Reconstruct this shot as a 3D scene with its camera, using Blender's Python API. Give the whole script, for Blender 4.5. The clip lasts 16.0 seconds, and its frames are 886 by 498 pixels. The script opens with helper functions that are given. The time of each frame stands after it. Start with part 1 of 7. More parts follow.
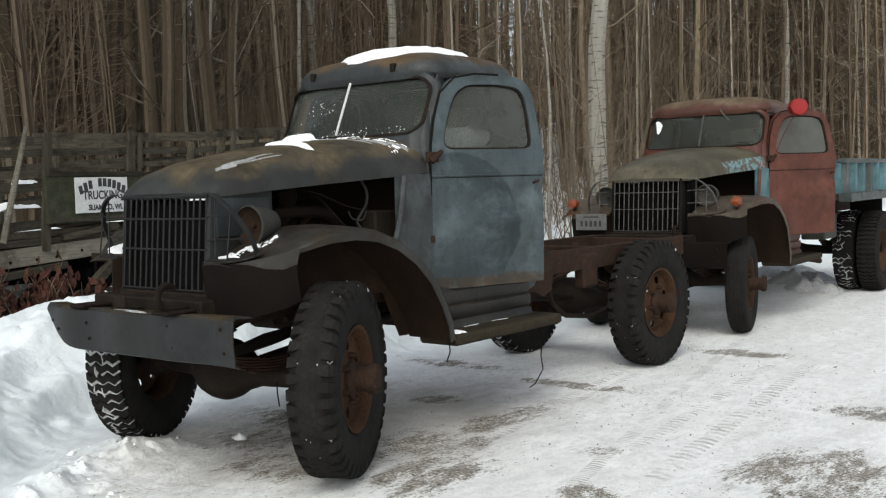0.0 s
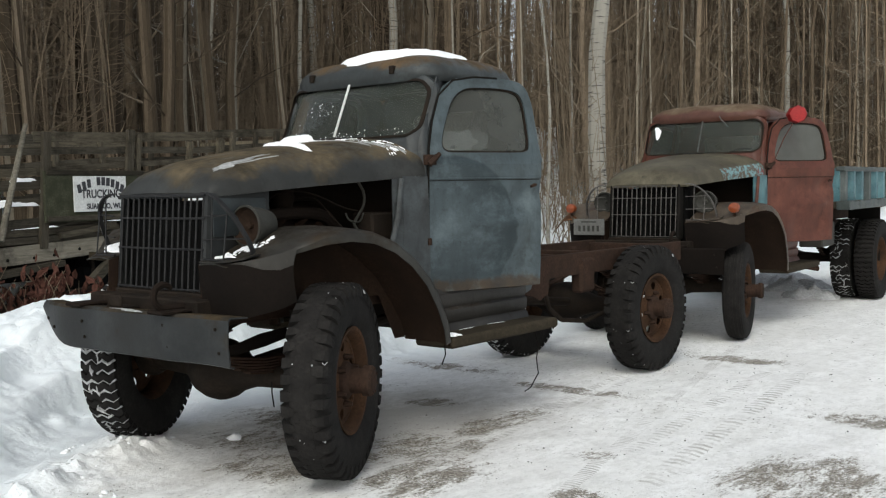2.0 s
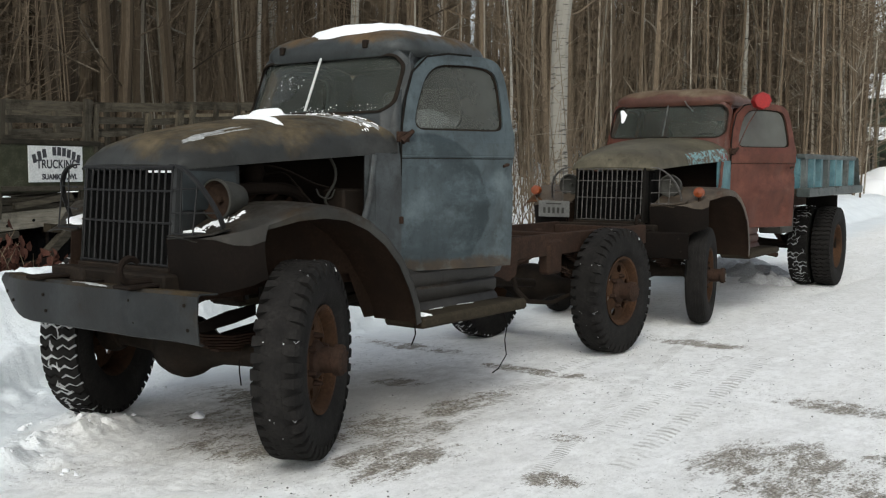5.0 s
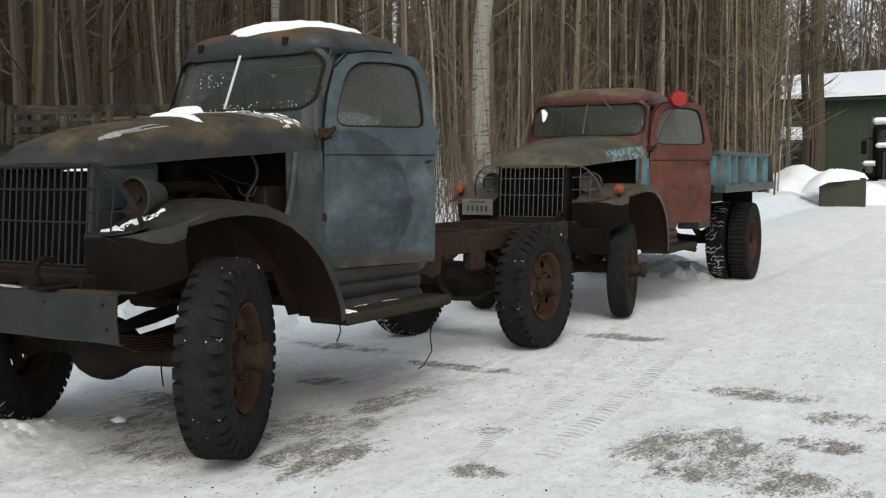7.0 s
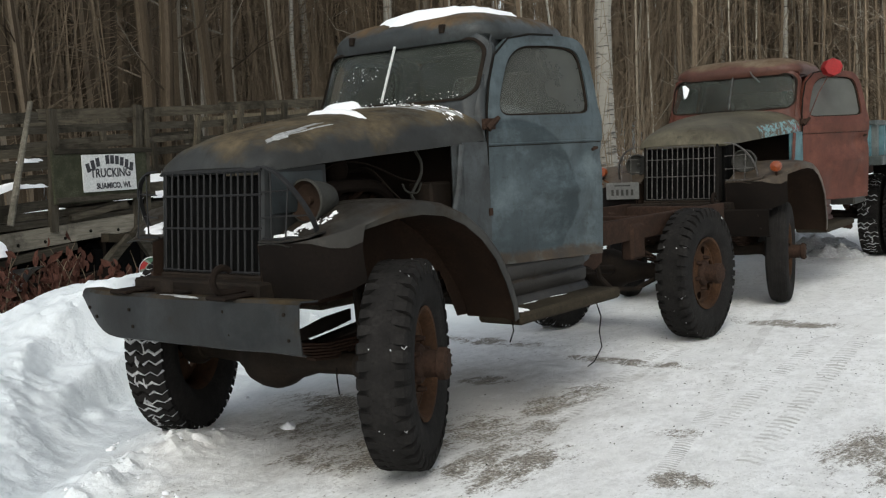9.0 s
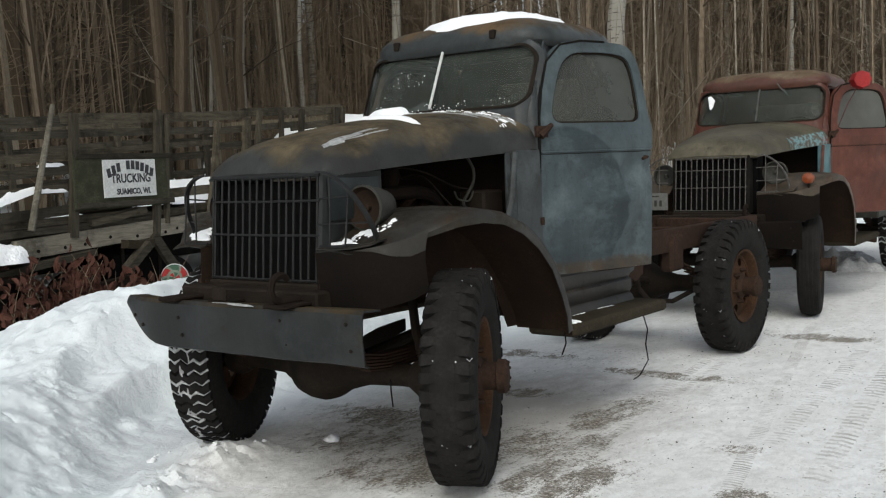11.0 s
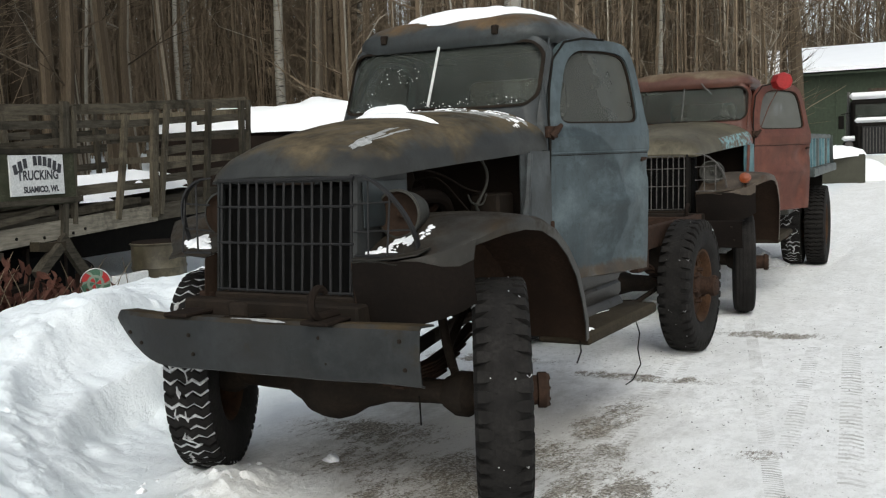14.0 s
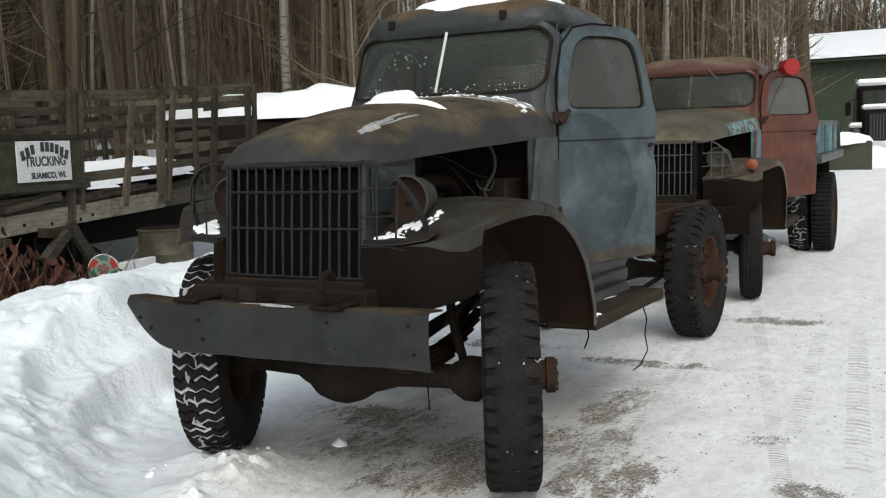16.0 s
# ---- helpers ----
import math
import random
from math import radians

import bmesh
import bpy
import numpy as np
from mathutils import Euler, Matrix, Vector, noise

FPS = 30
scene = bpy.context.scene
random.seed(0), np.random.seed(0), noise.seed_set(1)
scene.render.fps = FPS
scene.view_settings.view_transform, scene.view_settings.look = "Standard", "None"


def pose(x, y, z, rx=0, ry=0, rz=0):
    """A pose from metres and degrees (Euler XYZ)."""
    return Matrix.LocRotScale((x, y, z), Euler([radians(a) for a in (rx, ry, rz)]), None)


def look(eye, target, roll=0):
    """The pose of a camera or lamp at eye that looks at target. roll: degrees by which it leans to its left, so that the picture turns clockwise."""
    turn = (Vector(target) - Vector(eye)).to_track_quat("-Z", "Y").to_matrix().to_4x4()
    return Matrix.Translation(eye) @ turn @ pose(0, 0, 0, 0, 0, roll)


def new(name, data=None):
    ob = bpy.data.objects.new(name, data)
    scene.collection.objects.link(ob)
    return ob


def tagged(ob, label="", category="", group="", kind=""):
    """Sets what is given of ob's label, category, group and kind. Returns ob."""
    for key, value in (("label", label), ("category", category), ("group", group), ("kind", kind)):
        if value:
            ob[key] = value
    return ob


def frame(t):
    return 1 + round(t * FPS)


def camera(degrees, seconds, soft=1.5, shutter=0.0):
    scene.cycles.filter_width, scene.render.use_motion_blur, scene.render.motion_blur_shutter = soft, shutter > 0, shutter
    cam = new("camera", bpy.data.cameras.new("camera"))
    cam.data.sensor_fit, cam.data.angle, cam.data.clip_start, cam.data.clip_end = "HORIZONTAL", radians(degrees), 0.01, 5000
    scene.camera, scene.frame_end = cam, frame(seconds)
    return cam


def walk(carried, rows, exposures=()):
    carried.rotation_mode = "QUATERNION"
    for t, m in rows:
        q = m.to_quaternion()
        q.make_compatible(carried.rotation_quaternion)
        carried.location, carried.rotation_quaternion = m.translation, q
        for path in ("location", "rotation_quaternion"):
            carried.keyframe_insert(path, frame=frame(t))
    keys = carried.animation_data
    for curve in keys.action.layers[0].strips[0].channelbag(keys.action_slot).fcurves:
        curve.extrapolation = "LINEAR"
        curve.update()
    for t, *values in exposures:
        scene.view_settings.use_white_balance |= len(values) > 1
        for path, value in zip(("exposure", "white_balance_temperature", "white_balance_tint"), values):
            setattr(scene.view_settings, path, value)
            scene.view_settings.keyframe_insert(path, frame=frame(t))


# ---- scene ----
cam = camera(47.0, 16.0, 1.2)
PATH = [
    (0, (4.456, -3.613, 1.461), (3.188, -2.071, 1.336), -1.8),
    (0.5, (4.471, -3.607, 1.457), (3.237, -2.038, 1.327), -1.5),
    (1, (4.48, -3.601, 1.451), (3.276, -2.009, 1.315), -1.4),
    (1.5, (4.47, -3.6, 1.456), (3.258, -2.014, 1.328), -1.3),
    (2, (4.468, -3.607, 1.456), (3.202, -2.064, 1.338), -1.1),
    (2.5, (4.453, -3.608, 1.448), (3.181, -2.069, 1.327), -0.8),
    (3, (4.44, -3.611, 1.451), (3.132, -2.104, 1.316), -0.6),
    (3.5, (4.405, -3.621, 1.445), (3.053, -2.16, 1.251), -0.3),
    (4, (4.361, -3.631, 1.441), (3.029, -2.152, 1.249), 0.1),
    (4.5, (4.32, -3.636, 1.446), (3.033, -2.114, 1.27), -0.6),
    (5, (4.337, -3.614, 1.45), (3.145, -2.016, 1.291), 0.2),
    (5.2, (4.36, -3.606, 1.443), (3.185, -1.995, 1.287), 0.2),
    (7.3, (4.354, -3.631, 1.403), (3.286, -1.947, 1.247), -0.5),
    (7.5, (4.334, -3.636, 1.405), (3.256, -1.959, 1.242), -0.8),
    (8, (4.247, -3.601, 1.432), (3.151, -1.936, 1.272), -1.6),
    (8.5, (4.072, -3.517, 1.46), (2.843, -1.944, 1.327), -3.4),
    (9, (3.891, -3.595, 1.461), (2.653, -2.034, 1.281), -2.9),
    (9.5, (3.793, -3.723, 1.463), (2.618, -2.123, 1.223), -3.7),
    (10, (3.725, -3.691, 1.46), (2.542, -2.091, 1.262), -1.5),
    (10.2, (3.728, -3.668, 1.454), (2.457, -2.132, 1.297), -2.2),
    (12.3, (3.06, -3.748, 1.497), (1.943, -2.101, 1.307), -2.8),
    (12.5, (2.995, -3.718, 1.506), (1.882, -2.069, 1.302), -3.1),
    (13, (2.798, -3.776, 1.523), (1.806, -2.05, 1.322), -3.2),
    (13.5, (2.731, -3.893, 1.534), (1.754, -2.161, 1.32), -2.4),
    (14, (2.724, -3.919, 1.531), (1.749, -2.182, 1.346), -2.0),
    (14.5, (2.722, -3.933, 1.53), (1.729, -2.21, 1.319), -1.6),
    (15, (2.724, -3.936, 1.527), (1.721, -2.219, 1.315), -1.9),
    (15.5, (2.72, -3.934, 1.525), (1.72, -2.216, 1.308), -2.3),
    (16, (2.716, -3.933, 1.525), (1.733, -2.204, 1.315), -2.0),
]
EXPOSURES = [(0.0, 0.79), (5.2, 0.66), (7.3, 0.59), (8.5, 0.54), (9.0, 0.62), (10.2, 0.50), (12.3, 0.76), (14.5, 0.76), (16.0, 0.75)]
walk(cam, [(t, look(eye, target, roll)) for t, eye, target, roll in PATH], EXPOSURES)

# ---- world and light ----
world = bpy.data.worlds.new("overcast")
scene.world = world
world.use_nodes = True
wn = world.node_tree.nodes
wl = world.node_tree.links
sky = wn.new("ShaderNodeTexSky")
sky.sky_type, sky.sun_disc = "NISHITA", False
sky.sun_elevation, sky.sun_rotation = radians(38), radians(150)
sky.air_density, sky.dust_density = 1.0, 2.0
hsv = wn.new("ShaderNodeHueSaturation")
hsv.inputs["Saturation"].default_value = 0.40
wl.new(sky.outputs[0], hsv.inputs["Color"])
tint = wn.new("ShaderNodeMix")
tint.data_type, tint.blend_type = "RGBA", "MULTIPLY"
tint.inputs[0].default_value, tint.inputs[7].default_value = 1.0, (0.99, 1.0, 0.968, 1)
wl.new(hsv.outputs[0], tint.inputs[6])
wl.new(tint.outputs[2], wn["Background"].inputs["Color"])
wn["Background"].inputs["Strength"].default_value = 0.12
sun = new("sun", bpy.data.lights.new("sun", "SUN"))
sun.data.energy, sun.data.angle, sun.data.color = 0.7, radians(25), (0.97, 1.0, 0.93)
sun.matrix_world = look((6, -10, 14), (0, 0, 0))


# ---- materials ----
def nodes(name):
    m = bpy.data.materials.new(name)
    m.use_nodes = True
    return m, m.node_tree.nodes, m.node_tree.links, m.node_tree.nodes["Principled BSDF"]


def noise_tex(n, l, scale, detail=4, stretch=(1, 1, 1), rough=0.6, seed=0.0):
    co = n.new("ShaderNodeTexCoord")
    mp = n.new("ShaderNodeMapping")
    mp.inputs["Scale"].default_value = stretch
    mp.inputs["Location"].default_value = (seed, seed * 1.7, seed * 0.6)
    l.new(co.outputs["Object"], mp.inputs[0])
    t = n.new("ShaderNodeTexNoise")
    t.inputs["Scale"].default_value, t.inputs["Detail"].default_value, t.inputs["Roughness"].default_value = scale, detail, rough
    l.new(mp.outputs[0], t.inputs["Vector"])
    return t.outputs[0]


def ramp(n, l, fac, stops):
    r = n.new("ShaderNodeValToRGB")
    e = r.color_ramp.elements
    while len(e) < len(stops):
        e.new(0.5)
    for k, (p, c) in zip(e, stops):
        k.position = p
        k.color = (*c, 1) if len(c) == 3 else c
    l.new(fac, r.inputs[0])
    return r.outputs[0]


def grey(v):
    return (v, v, v)


def mix(n, l, fac, a, b):
    m = n.new("ShaderNodeMix")
    m.data_type = "RGBA"
    if isinstance(fac, float):
        m.inputs[0].default_value = fac
    else:
        l.new(fac, m.inputs[0])
    for s, v in ((m.inputs[6], a), (m.inputs[7], b)):
        if isinstance(v, tuple):
            s.default_value = (*v, 1)
        else:
            l.new(v, s)
    return m.outputs[2]


def bump(n, l, p, height, strength, distance=0.01):
    b = n.new("ShaderNodeBump")
    b.inputs["Strength"].default_value, b.inputs["Distance"].default_value = strength, distance
    l.new(height, b.inputs["Height"])
    l.new(b.outputs[0], p.inputs["Normal"])


def plain(name, a, b, scale=6.0, rough=0.6, metal=0.0, relief=0.2, fine=60.0, stretch=(1, 1, 1), dist=0.004):
    """A worn surface: two colours by coarse noise, darkened a little by fine grain, with relief."""
    m, n, l, p = nodes(name)
    c = mix(n, l, ramp(n, l, noise_tex(n, l, scale, 5, stretch), [(0.35, grey(0)), (0.65, grey(1))]), a, b)
    g = noise_tex(n, l, fine, 3, stretch)
    dark = mix(n, l, ramp(n, l, g, [(0.3, grey(0)), (0.75, grey(1))]), tuple(0.65 * (x + y) / 2 for x, y in zip(a, b)), c)
    l.new(dark, p.inputs["Base Color"])
    p.inputs["Roughness"].default_value, p.inputs["Metallic"].default_value = rough, metal
    p.inputs["Specular IOR Level"].default_value = 0.5 if rough < 0.5 else 0.3 if rough < 0.75 else 0.08
    bump(n, l, p, g, relief, dist)
    return m


def door_wear_and_shade(n, l, base, rust):
    """The dent's shading painted as a darker patch mid-door, and rust eating up from its lower seam."""
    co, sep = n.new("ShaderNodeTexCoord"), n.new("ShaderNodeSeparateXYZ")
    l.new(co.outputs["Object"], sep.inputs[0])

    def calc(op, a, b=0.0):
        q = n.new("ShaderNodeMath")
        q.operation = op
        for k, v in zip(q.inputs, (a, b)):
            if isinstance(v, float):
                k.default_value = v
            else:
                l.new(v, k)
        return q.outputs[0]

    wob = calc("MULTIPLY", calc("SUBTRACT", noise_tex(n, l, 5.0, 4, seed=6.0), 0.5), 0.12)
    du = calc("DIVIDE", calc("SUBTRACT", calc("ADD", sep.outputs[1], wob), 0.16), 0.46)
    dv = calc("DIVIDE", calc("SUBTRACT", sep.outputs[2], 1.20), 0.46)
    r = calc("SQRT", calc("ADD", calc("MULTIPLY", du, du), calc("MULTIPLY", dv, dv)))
    # Dark patch colouring in the shade of the dented panel.
    dent_shade = ramp(n, l, calc("SUBTRACT", 1.1, r), [(0.10, grey(0)), (0.135, grey(0.85)), (0.5, grey(0.55)), (0.9, grey(0.15))])
    base = mix(n, l, dent_shade, base, (0.017, 0.0255, 0.029))
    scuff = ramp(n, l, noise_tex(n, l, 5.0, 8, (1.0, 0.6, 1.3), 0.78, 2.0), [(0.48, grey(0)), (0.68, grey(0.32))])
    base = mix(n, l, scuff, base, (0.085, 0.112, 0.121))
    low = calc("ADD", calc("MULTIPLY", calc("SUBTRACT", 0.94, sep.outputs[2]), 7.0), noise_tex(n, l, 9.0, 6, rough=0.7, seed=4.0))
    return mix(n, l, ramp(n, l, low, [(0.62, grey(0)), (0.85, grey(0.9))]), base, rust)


def painted(name, paint, paint2, rust, rust2, amount, top, relief=0.25, patch=None):
    """Old paint, faded in patches, with rust that spreads over faces that look up and in blotches elsewhere."""
    m, n, l, p = nodes(name)
    base = mix(n, l, ramp(n, l, noise_tex(n, l, 2.3, 5), [(0.35, grey(0)), (0.65, grey(1))]), paint, paint2)
    streak = noise_tex(n, l, 6.0, 4, (3.0, 3.0, 0.5))
    base = mix(n, l, ramp(n, l, streak, [(0.5, grey(0)), (0.85, grey(0.4))]), base, tuple(0.5 * c for c in paint))
    rcol = mix(n, l, ramp(n, l, noise_tex(n, l, 5.0, 8, rough=0.7), [(0.35, grey(0)), (0.65, grey(1))]), rust, rust2)
    dirt = noise_tex(n, l, 1.7, 10, (1, 1, 0.7), 0.72, 8.0)
    base = mix(n, l, ramp(n, l, dirt, [(0.44, grey(0)), (0.62, grey(0.75))]), base, tuple(0.42 * c + d for c, d in zip(paint, (0.006, 0.004, 0.002))))
    base = mix(n, l, ramp(n, l, noise_tex(n, l, 38.0, 4, rough=0.75, seed=1.5), [(0.60, grey(0)), (0.70, grey(0.6))]), base, tuple(0.5 * c for c in rust))
    if patch:
        base = patch(n, l, base, rcol)
    worn = ramp(n, l, noise_tex(n, l, 3.2, 9, (1, 1, 1.2), 0.72, 11.0), [(0.50, grey(0)), (0.70, grey(0.45))])
    base = mix(n, l, worn, base, tuple(min(1.9 * c + 0.004, 0.3) for c in paint2))
    grime = ramp(n, l, noise_tex(n, l, 11.0, 8, (1.4, 1.4, 0.6), 0.75, 21.0), [(0.54, grey(0)), (0.70, grey(0.5))])
    base = mix(n, l, grime, base, tuple(0.35 * c for c in paint))
    geo = n.new("ShaderNodeNewGeometry")
    sep = n.new("ShaderNodeSeparateXYZ")
    l.new(geo.outputs["Normal"], sep.inputs[0])
    up = n.new("ShaderNodeMapRange")
    up.inputs["From Min"].default_value, up.inputs["From Max"].default_value, up.inputs["To Max"].default_value = 0.35, 1.0, top
    l.new(sep.outputs[2], up.inputs[0])
    add = n.new("ShaderNodeMath")
    l.new(up.outputs[0], add.inputs[0])
    l.new(noise_tex(n, l, 3.2, 7, rough=0.68, seed=3.0), add.inputs[1])
    f = ramp(n, l, add.outputs[0], [(0.66 - amount, grey(0)), (0.86 - amount, grey(1))])
    l.new(mix(n, l, f, base, rcol), p.inputs["Base Color"])
    r = ramp(n, l, f, [(0.0, grey(0.48)), (1.0, grey(0.9))])
    l.new(r, p.inputs["Roughness"])
    l.new(ramp(n, l, f, [(0.0, grey(0.26)), (1.0, grey(0.05))]), p.inputs["Specular IOR Level"])
    bump(n, l, p, noise_tex(n, l, 70.0, 4), relief, 0.003)
    return m


BLUE = painted("blue_grey_door_paint", (0.0385, 0.0520, 0.0585), (0.0680, 0.0870, 0.0945), (0.026, 0.020, 0.014), (0.055, 0.036, 0.020), -0.02, 0.16, patch=door_wear_and_shade)
BUMPER_PAINT = painted("scraped_slate_bumper_paint", (0.0102, 0.0112, 0.0115), (0.0204, 0.0217, 0.0217), (0.020, 0.016, 0.011), (0.060, 0.044, 0.026), 0.04, 0.34)
CAB_BLUE = painted("dull_blue_cab_paint", (0.025, 0.029, 0.0305), (0.046, 0.053, 0.056), (0.036, 0.032, 0.026), (0.080, 0.062, 0.041), 0.04, 0.22)
HOOD_BLUE = painted("rust_stained_hood_paint", (0.0165, 0.0175, 0.017), (0.030, 0.031, 0.029), (0.036, 0.030, 0.021), (0.112, 0.088, 0.056), 0.07, 0.30)
DARK_BLUE = painted("dark_faded_paint", (0.0170, 0.0213, 0.0229), (0.0281, 0.0348, 0.0374), (0.026, 0.019, 0.012), (0.065, 0.040, 0.018), 0.05, 0.22)
SILL_PAINT = painted("dull_brown_sill_paint", (0.015, 0.0135, 0.0118), (0.025, 0.0225, 0.0195), (0.022, 0.016, 0.011), (0.050, 0.033, 0.020), 0.08, 0.10)
FENDER_PAINT = painted("olive_brown_fender_paint", (0.0115, 0.0105, 0.0085), (0.028, 0.0265, 0.022), (0.016, 0.012, 0.0085), (0.045, 0.032, 0.021), 0.13, 0.10)
ROOF_BLUE = painted("rust_stained_roof_paint", (0.025, 0.029, 0.0295), (0.048, 0.054, 0.055), (0.060, 0.044, 0.028), (0.125, 0.082, 0.046), 0.05, 0.30)
RED = painted("faded_red_paint", (0.078, 0.024, 0.0155), (0.095, 0.034, 0.022), (0.045, 0.024, 0.016), (0.085, 0.046, 0.030), -0.03, 0.10)
RED_ROOF = painted("sun_bleached_red_roof_paint", (0.074, 0.030, 0.021), (0.090, 0.042, 0.030), (0.080, 0.052, 0.034), (0.150, 0.118, 0.082), 0.02, 0.42)
OLIVE = painted("olive_hood_paint", (0.050, 0.043, 0.028), (0.098, 0.086, 0.057), (0.025, 0.019, 0.013), (0.048, 0.035, 0.022), 0.05, 0.02)
OLIVE_DARK = painted("olive_red_fender_paint", (0.050, 0.038, 0.027), (0.080, 0.060, 0.042), (0.040, 0.018, 0.014), (0.075, 0.030, 0.022), 0.10, 0.0)
TURQUOISE = painted("turquoise_paint", (0.050, 0.125, 0.150), (0.095, 0.20, 0.225), (0.028, 0.023, 0.018), (0.065, 0.054, 0.042), 0.05, 0.20)
RUST = plain("rusty_steel", (0.025, 0.0168, 0.0128), (0.054, 0.0312, 0.0220), 9.0, 0.9, 0.0, 0.5)
RUST_BROWN = plain("brown_rusted_sheet", (0.0115, 0.0085, 0.0068), (0.021, 0.0142, 0.0105), 4.0, 0.9, 0.0, 0.3)
LINING = plain("brown_rusted_lining", (0.020, 0.0135, 0.0100), (0.044, 0.0265, 0.0178), 4.0, 0.9, 0.0, 0.3)
RUST_ORANGE = plain("orange_rusted_sheet", (0.060, 0.036, 0.022), (0.180, 0.078, 0.034), 5.0, 0.85, 0.0, 0.3)
STEP_PAINT = plain("muddy_step_metal", (0.026, 0.021, 0.014), (0.052, 0.042, 0.029), 6.0, 0.9, 0.0, 0.4)
RIM = plain("rusty_orange_rim", (0.022, 0.015, 0.011), (0.092, 0.047, 0.025), 6.5, 0.9, 0.0, 0.4)
GREASE = plain("greasy_black_steel", (0.0110, 0.0092, 0.0076), (0.0280, 0.0200, 0.0145), 8.0, 0.8, 0.0, 0.4)
BLACK = plain("sooty_black_metal", (0.008, 0.0076, 0.007), (0.015, 0.013, 0.011), 8.0, 0.9, 0.0, 0.3)
# Near-black: the dark behind the grille bars is put into the colour.
SHADE_BLACK = plain("shade_black_core", (0.0025, 0.0025, 0.0025), (0.005, 0.0048, 0.0045), 20.0, 0.95)
# Brown rust darkened so that the shade on low front faces is in the colour.
SHADED_RUST = plain("shaded_rusted_sheet", (0.0056, 0.0044, 0.0037), (0.0108, 0.0078, 0.0062), 5.0, 0.9, 0.0, 0.3)
BAR = plain("dark_grille_bar", (0.0058, 0.0056, 0.0056), (0.0165, 0.0160, 0.0163), 12.0, 0.65)
PALE_BAR = plain("chipped_pale_grille_bar", (0.014, 0.011, 0.010), (0.150, 0.140, 0.130), 34.0, 0.6)
LAMP_GREY = plain("dull_grey_lamp_paint", (0.022, 0.021, 0.017), (0.048, 0.046, 0.038), 8.0, 0.6)
RUBBER = plain("worn_tyre_rubber", (0.0100, 0.0094, 0.0090), (0.0260, 0.0240, 0.0224), 10.0, 0.85, 0.0, 0.5)


def old_wood(name, a, b, stretch):
    """Weathered boards: grain along the board, dark rot in blotches, a tone of its own for each board."""
    m, n, l, p = nodes(name)
    ob = n.new("ShaderNodeObjectInfo")
    grain = noise_tex(n, l, 9.0, 6, stretch, 0.7)
    c = mix(n, l, ramp(n, l, grain, [(0.32, grey(0)), (0.68, grey(1))]), a, b)
    tone = ramp(n, l, ob.outputs["Random"], [(0.0, grey(0.42)), (0.5, grey(0.75)), (1.0, (1.15, 1.12, 1.05))])
    mul = n.new("ShaderNodeMix")
    mul.data_type, mul.blend_type = "RGBA", "MULTIPLY"
    mul.inputs[0].default_value = 1.0
    l.new(c, mul.inputs[6])
    l.new(tone, mul.inputs[7])
    rot = ramp(n, l, noise_tex(n, l, 2.2, 6, rough=0.75, seed=3.0), [(0.50, grey(0)), (0.66, grey(0.75))])
    l.new(mix(n, l, rot, mul.outputs[2], tuple(0.32 * x for x in a)), p.inputs["Base Color"])
    p.inputs["Roughness"].default_value, p.inputs["Specular IOR Level"].default_value = 0.95, 0.06
    bump(n, l, p, grain, 0.8, 0.006)
    return m


WOOD = old_wood("weathered_grey_wood", (0.045, 0.039, 0.029), (0.115, 0.100, 0.076), (5, 5, 0.5))
WOODY = old_wood("weathered_plank_wood", (0.042, 0.037, 0.028), (0.105, 0.092, 0.071), (0.5, 5, 5))
BEAM = old_wood("pale_grey_timber", (0.16, 0.145, 0.115), (0.34, 0.31, 0.25), (0.5, 5, 5))

def bark_material(name, k):
    """Bark whose tone differs from tree to tree."""
    m, n, l, p = nodes(name)
    ob, geo = n.new("ShaderNodeObjectInfo"), n.new("ShaderNodeNewGeometry")
    add = n.new("ShaderNodeMath")
    l.new(ob.outputs["Random"], add.inputs[0])
    l.new(geo.outputs["Random Per Island"], add.inputs[1])
    half = n.new("ShaderNodeMath")
    half.operation = "FRACT"
    l.new(add.outputs[0], half.inputs[0])
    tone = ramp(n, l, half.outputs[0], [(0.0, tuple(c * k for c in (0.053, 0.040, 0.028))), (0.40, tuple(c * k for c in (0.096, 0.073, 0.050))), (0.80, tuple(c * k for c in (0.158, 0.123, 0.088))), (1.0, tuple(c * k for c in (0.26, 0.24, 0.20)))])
    g = noise_tex(n, l, 14.0, 5, (3, 3, 0.45), 0.7)
    l.new(mix(n, l, ramp(n, l, g, [(0.30, grey(0.45)), (0.60, grey(1))]), (0.030, 0.024, 0.018), tone), p.inputs["Base Color"])
    p.inputs["Roughness"].default_value, p.inputs["Specular IOR Level"].default_value = 0.95, 0.05
    bump(n, l, p, g, 0.9, 0.02)
    return m


DARK_BARK = bark_material("dark_grey_bark", 0.74)
BARK = bark_material("grey_brown_bark", 0.98)
# Paler copy of the bark: distance haze put into the colour.
HAZED_BARK = bark_material("haze_paled_bark", 1.62)
TWIG = plain("brown_twigs", (0.118, 0.090, 0.062), (0.235, 0.182, 0.128), 2.0, 0.95, 0.0, 0.1)
WHITE = plain("white_sign_paint", (0.72, 0.72, 0.70), (0.60, 0.61, 0.60), 5.0, 0.6, 0.0, 0.1)
INK = plain("black_letter_paint", (0.03, 0.03, 0.035), (0.06, 0.06, 0.065), 20.0, 0.7)
GREEN = plain("dark_green_siding", (0.036, 0.050, 0.030), (0.048, 0.064, 0.040), 0.5, 0.7, 0.0, 0.2, 8.0)
